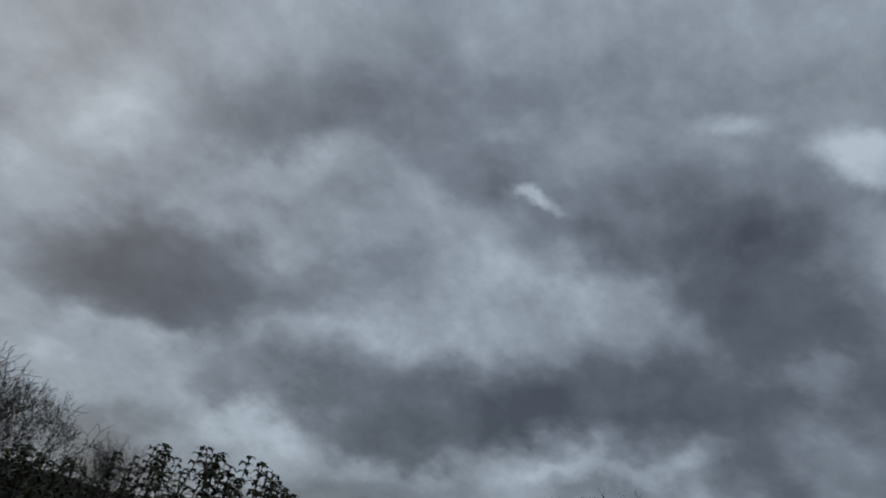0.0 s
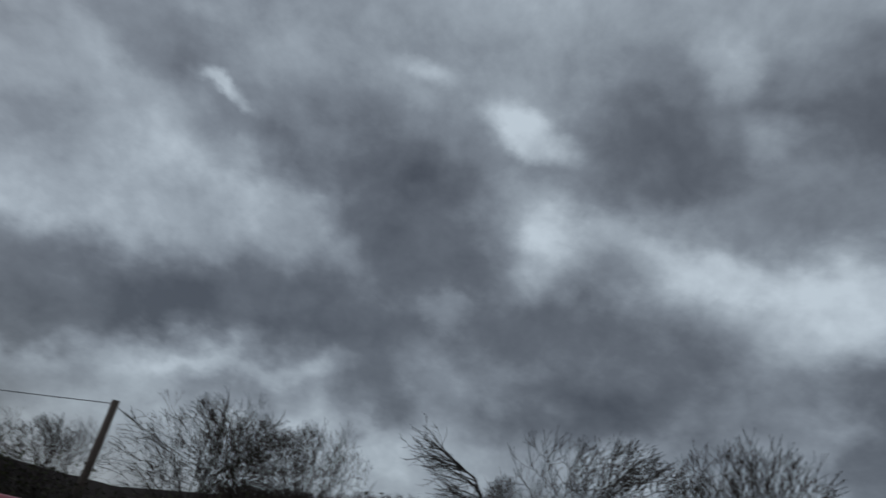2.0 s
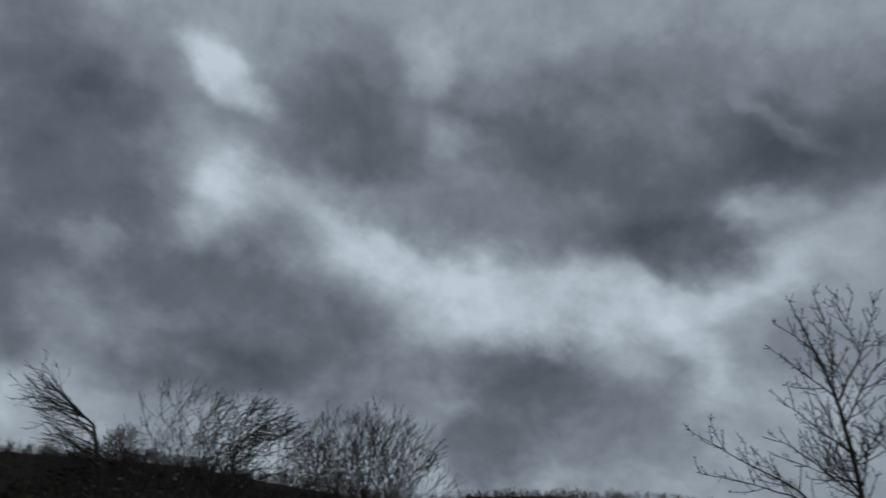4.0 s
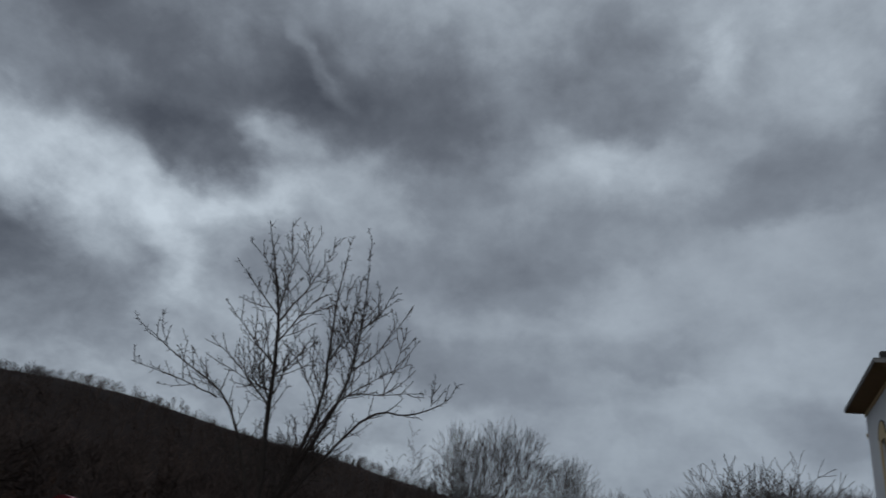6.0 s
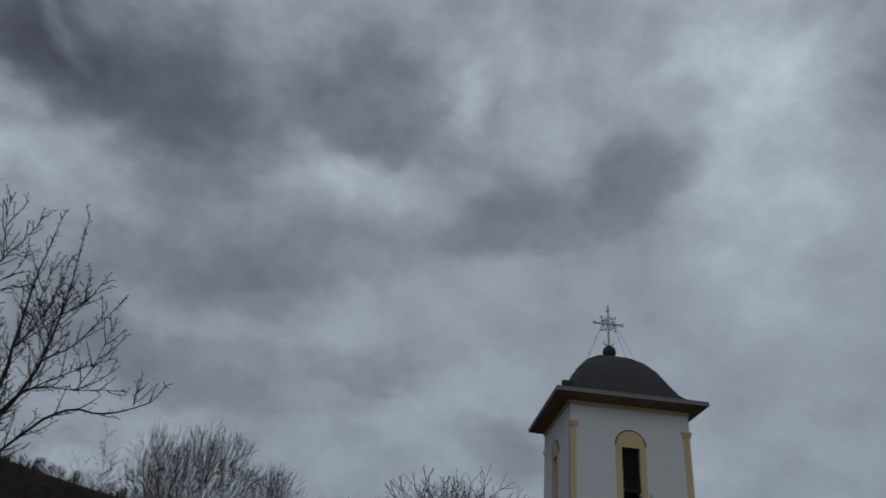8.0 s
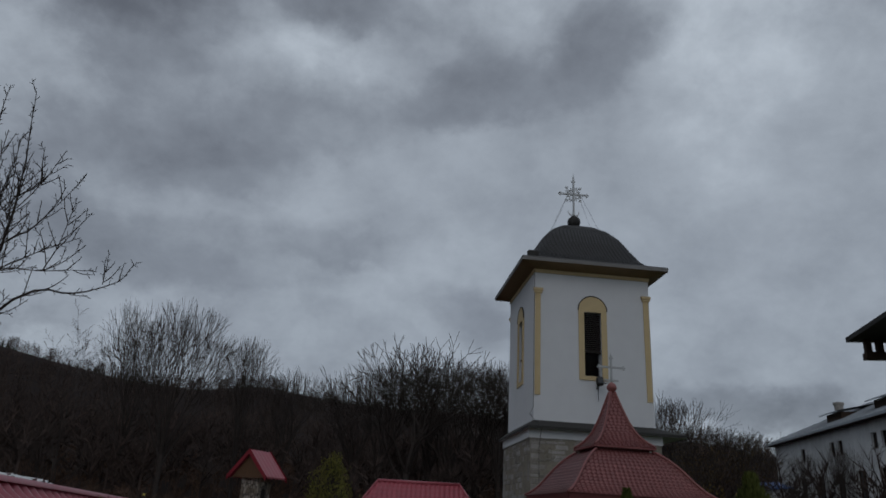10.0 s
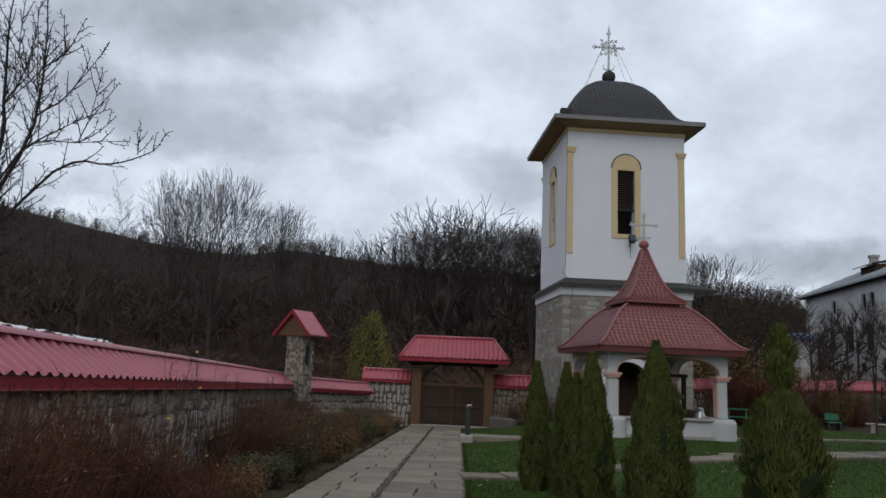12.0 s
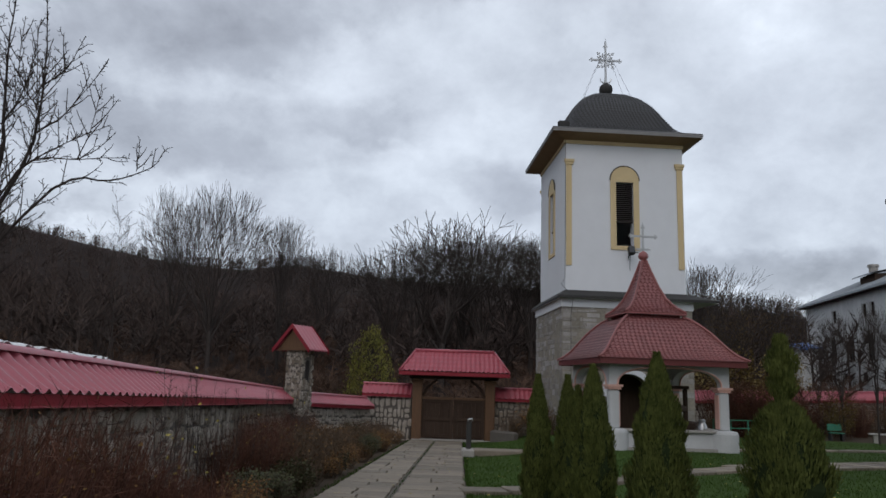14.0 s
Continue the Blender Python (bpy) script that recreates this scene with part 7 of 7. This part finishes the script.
def build_shrubs():
    rng = random.Random(71)
    red = [stem_shrub(80 + k, 1.55, 0.75, 170, M["twig_red"], "dense leafless red-brown shrub against the stone wall", M["leaf_rust"], 0.05, 0.04, 14) for k in range(2)]
    brown = [stem_shrub(90 + k, 1.0, 0.6, 120, M["twig_brown"], "dry brown perennial clump along the stone wall", M["leaf_rust"], 0.16, 0.05, 12) for k in range(2)]
    green = stem_shrub(95, 0.9, 0.55, 110, M["twig_brown"], "low shrub with dark green and rust leaves", M["leaf"], 0.9, 0.09, 14)
    gold = stem_shrub(96, 0.95, 0.5, 70, M["twig_brown"], "small shrub with yellow and rust autumn leaves", M["leaf_rust"], 0.75, 0.08, 12)
    used = set()

    def put(src, x, y, s, turn):
        m = Matrix.Translation((x, y, ground_z(x, y))) @ Matrix.Rotation(turn, 4, "Z")
        if src not in used:
            used.add(src)
            src.matrix_world = m @ Matrix.Diagonal((s, s, s, 1))
        else:
            ob = copy_thing(src, m)
            ob.scale = (s, s, s)

    for y, off, s in ((4.2, 0.9, 0.98), (5.0, 0.9, 0.96), (5.8, 0.95, 0.92), (6.5, 0.85, 0.86), (7.2, 0.9, 0.74), (6.2, 1.6, 0.66), (7.2, 1.6, 0.55), (8.3, 1.2, 0.5), (3.5, 1.2, 0.95)):
        put(rng.choice(red), wall_x(y) + off, y, s, rng.uniform(0, 6))
    y = 9.6
    while y < 35:
        src = rng.choice(brown + brown + [green] + ([gold] if y > 18 else []))
        edge = path_mid(y) - 1.5
        gap = 9.5 < y < 13.5
        lo = wall_x(y) + 0.55 if y < 29 else edge - 2.0
        x = lo + (edge - lo) * rng.uniform(0.1, 0.75)
        put(src, x + (0.5 if gap else 0), y, rng.uniform(0.35, 0.5) if gap else rng.uniform(0.75, 1.15), rng.uniform(0, 6))
        x2 = edge - rng.uniform(0.1, 0.6)
        if rng.random() < 0.75:
            put(rng.choice(brown + [green, gold]), x2, y + 0.4, rng.uniform(0.45, 0.75), rng.uniform(0, 6))
        y += rng.uniform(0.75, 1.3)
    for x, y, s, src in ((3.6, 36.2, 1.3, brown[0]), (4.6, 35.8, 1.5, gold), (5.4, 34.8, 1.2, brown[1])):
        put(src, x, y, s, 1.0)
    # taller brown growth that hides most of the stonework
    y = 12.6
    while y < 29:
        x = wall_x(y) + rng.uniform(0.55, 1.3)
        put(rng.choice(brown + brown + red), x, y, rng.uniform(0.62, 0.95), rng.uniform(0, 6))
        y += rng.uniform(0.7, 1.2)
    # hedge before the far wall and the white house
    for k in range(26):
        t = k / 25
        x, y = 14.0 + 22 * t + rng.uniform(-0.5, 0.5), 38.5 + 7.5 * t + rng.uniform(-1, 1)
        put(rng.choice(red + brown), x, y, rng.uniform(1.2, 1.9), rng.uniform(0, 6))
    # yellow-leaved sapling that leans over the wall
    for y, off, h in ((7.6, 0.9, 1.75), (8.7, 0.8, 1.9), (9.8, 0.75, 2.0), (11.5, 0.7, 2.2), (13.4, 0.8, 1.9), (16.0, 0.8, 2.0), (19.5, 0.9, 2.1), (23.5, 0.9, 2.0)):
        ob = stem_shrub(101 + int(y), h, 0.35, 9, M["bark_grey"], "thin sapling with a few yellow leaves", M["leaf_yellow"], 0.05, 0.065, 18)
        put(ob, wall_x(y) + off, y, 1.0, 0.4)
    # ochre bushes between the tower and the white house
    ochre = stem_shrub(140, 5.2, 2.0, 90, M["twig_brown"], "tall half-bare bush with ochre leaves behind the pavilion", M["leaf_ochre"], 0.8, 0.22, 22)
    for az, d, s in ((19.0, 47, 0.95), (21.0, 49, 1.05), (23.0, 47, 0.95), (25.0, 50, 0.92), (17.2, 52, 1.1), (28.6, 44, 0.5)):
        x, y = at(az, d)
        put(ochre, x, y, s, az)
    # dark shrubs west of the yard
    dark = [stem_shrub(110 + k, 2.6, 1.5, 220, M["bark"], "dense dark thicket beyond the wall", M["leaf"], 0.25, 0.10, 22) for k in range(2)]
    for az, d, s in ((-92, 13, 1.12), (-87, 12, 1.05), (-82, 12.5, 1.06), (-77, 12, 1.08), (-72, 11.5, 1.05), (-67.5, 12, 1.0), (-97, 15, 1.05), (-103, 17, 1.0), (-108, 18, 0.98), (-113, 19, 0.9), (-118.5, 20, 0.78), (-124, 18, 0.9), (-129, 18, 0.95)):
        x, y = at(az, d)
        put(rng.choice(dark), x, y, s, rng.uniform(0, 6))
    tuft = stem_shrub(120, 2.05, 0.5, 60, M["twig_brown"], "half-bare shrub with pale yellowing leaves", M["leaf_rust"], 0.3, 0.045, 16)
    for az, d, s in ((-72, 3.4, 0.92), (-65, 3.5, 0.88), (-79, 3.6, 0.9), (-59, 3.6, 0.84)):
        x, y = at(az, d)
        put(tuft, x, y, s, az)


build_shrubs()


def build_laurel():
    """Upright shrub of leafy stems, each ending in a rosette of hanging leaves."""
    rng = random.Random(131)
    root = thing("shrub", "dark evergreen shrub of upright stems with drooping leaf clusters", "shrub")
    st, lf = Geo(), Geo()
    for k in range(300):
        az = rng.uniform(-163.0, -131.0)
        d = rng.uniform(3.6, 4.9)
        top_el = (7.2 - 0.055 * (az + 141) ** 2 if az > -141 else max(3.8, 7.2 - 0.035 * (az + 141) ** 2)) - 7.0 * rng.random() ** 1.3
        x, y = at(az, d)
        z1 = EYE + math.tan(radians(top_el)) * d
        p = Vector((x + rng.uniform(-0.45, 0.45), y + rng.uniform(-0.45, 0.45), ground_z(x, y)))
        q = Vector((x, y, z1))
        mid = p.lerp(q, 0.5) + Vector((rng.gauss(0, 0.06), rng.gauss(0, 0.06), 0))
        st.tube([p, mid, q], [0.009, 0.006, 0.003], 4, False)
        down = (mid - q).normalized()
        tiers = rng.randint(4, 9)
        for j in range(tiers):
            # arching whorls, close at the tip and looser below
            c = q + down * (0.01 + 0.040 * j + 0.002 * j * j + rng.uniform(-0.01, 0.01)) + Vector((rng.gauss(0, 0.008), rng.gauss(0, 0.008), 0))
            turn = rng.uniform(0, 6.28)
            for i in range(5 if j < 4 else 3):
                a = turn + i * 1.257 + rng.uniform(-0.4, 0.4)
                out = Vector((math.cos(a), math.sin(a), 0))
                ln = rng.uniform(0.042, 0.070) * (0.8 + 0.06 * min(j, 4))
                side = Vector((-math.sin(a), math.cos(a), 0)) * ln * 0.26
                m1 = c + out * ln * 0.5 + Vector((0, 0, ln * rng.uniform(0.05, 0.35)))
                tip = c + out * ln * 1.0 + Vector((0, 0, -ln * rng.uniform(0.0, 0.4)))
                lf.quad(c, m1 - side, tip, m1)
                lf.quad(c, m1, tip, m1 + side)
    part("stem_tangle", st, M["bark"], root)
    part("foliage", lf, M["leaf"], root, "dark green pointed leaves")


build_laurel()


# ---- utility pole and wires ----
def build_pole():
    x, y = at(-120.2, 28)
    zt = EYE + math.tan(radians(7.55)) * 28
    root = thing("utility_pole", "weathered wooden utility pole with an insulator and wires", "pole", pose(x, y, 0))
    zg = hill_z(-120.2, 28)
    part("shaft", Geo().tube([(0, 0, zg - 0.5), (0.02, 0, zt)], [0.17, 0.13], 10), M["wood_pole"], root, smooth=True)
    part("insulator", Geo().lathe([(0.03, zt - 0.22), (0.07, zt - 0.19), (0.05, zt - 0.12), (0.07, zt - 0.08), (0.03, zt - 0.02)], (-0.13, -0.2), 10), M["plaster"], root, "white insulator")
    part("insulator_arm", Geo().tube([(0, 0, zt - 0.25), (-0.13, -0.2, zt - 0.24)], [0.02, 0.02], 5), M["dark_metal"], root)
    for az, el, d, sag in ((-152, 2.4, 48, 0.3), (-108, 3.5, 45, 0.3)):
        ex, ey = at(az, d)
        a, b = Vector((-0.13, -0.2, zt - 0.1)), Vector((ex - x, ey - y, EYE + math.tan(radians(el)) * d))
        pts = [a.lerp(b, t) - Vector((0, 0, sag * 4 * t * (1 - t))) for t in np.linspace(0, 1, 13)]
        part("wire", Geo().tube(pts, [0.018] * 13, 4), M["wire"], root)


build_pole()


def build_small_things():
    # green rail and bench far across the lawn, blue sheet by the house
    x, y = 0.452 * 38, 38.0
    z = ground_z(x, y)
    r = thing("green_railing", "green painted metal railing across the lawn", "railing", pose(x - 3.0, y, z))
    for k in range(5):
        part("post", Geo().box((k * 0.9 - 0.03, -0.03, -0.1), (k * 0.9 + 0.03, 0.03, 0.95)), M["green_metal"], r)
    for zz in (0.5, 0.9):
        part("rail", Geo().box((-0.03, -0.025, zz), (3.63, 0.025, zz + 0.05)), M["green_metal"], r)
    x, y = 0.54 * 38, 38.0
    b = thing("bench", "small green wooden bench at the lawn edge", "bench", pose(x, y, ground_z(x, y), 0, 0, -10))
    part("seat", Geo().box((-0.35, -0.2, 0.42), (0.35, 0.2, 0.47), bevel=0.01), M["green_metal"], b)
    part("backrest", Geo().box((-0.35, 0.2, 0.55), (0.35, 0.24, 0.9), bevel=0.01), M["green_metal"], b)
    for sx in (-0.28, 0.28):
        part("leg", Geo().box((sx - 0.04, -0.18, -0.05), (sx + 0.04, 0.24, 0.418)), M["dark_metal"], b)
    x, y = 0.613 * 36, 36.0
    b = thing("bench", "dark bench with a pale slab seat at the lawn edge", "bench", pose(x, y, ground_z(x, y), 0, 0, -25))
    part("seat", Geo().box((-0.9, -0.25, 0.42), (0.9, 0.25, 0.5), bevel=0.02), M["concrete"], b)
    for sx in (-0.6, 0.6):
        part("leg", Geo().box((sx - 0.1, -0.2, -0.05), (sx + 0.1, 0.2, 0.418)), M["concrete"], b)
    x, y = 0.497 * 60, 60.0
    t = thing("shed", "small shed with a blue sheet roof beside the house", "shed", pose(x + 0.5, y, 0.7))
    part("shed_wall", Geo().box((-0.4, 0, -1.2), (1.0, 2, 4.6)), M["plaster_old"], t)
    part("shed_roof", Geo().quad((-0.7, -0.4, 4.62), (1.2, -0.4, 4.75), (1.2, 2.3, 5.3), (-0.7, 2.3, 5.1)).quad((-0.7, -0.4, 4.5), (1.2, -0.4, 4.65), (1.2, -0.4, 4.75), (-0.7, -0.4, 4.62)), M["blue_tarp"], t, "blue sheet roof")


build_small_things()
build_paths()
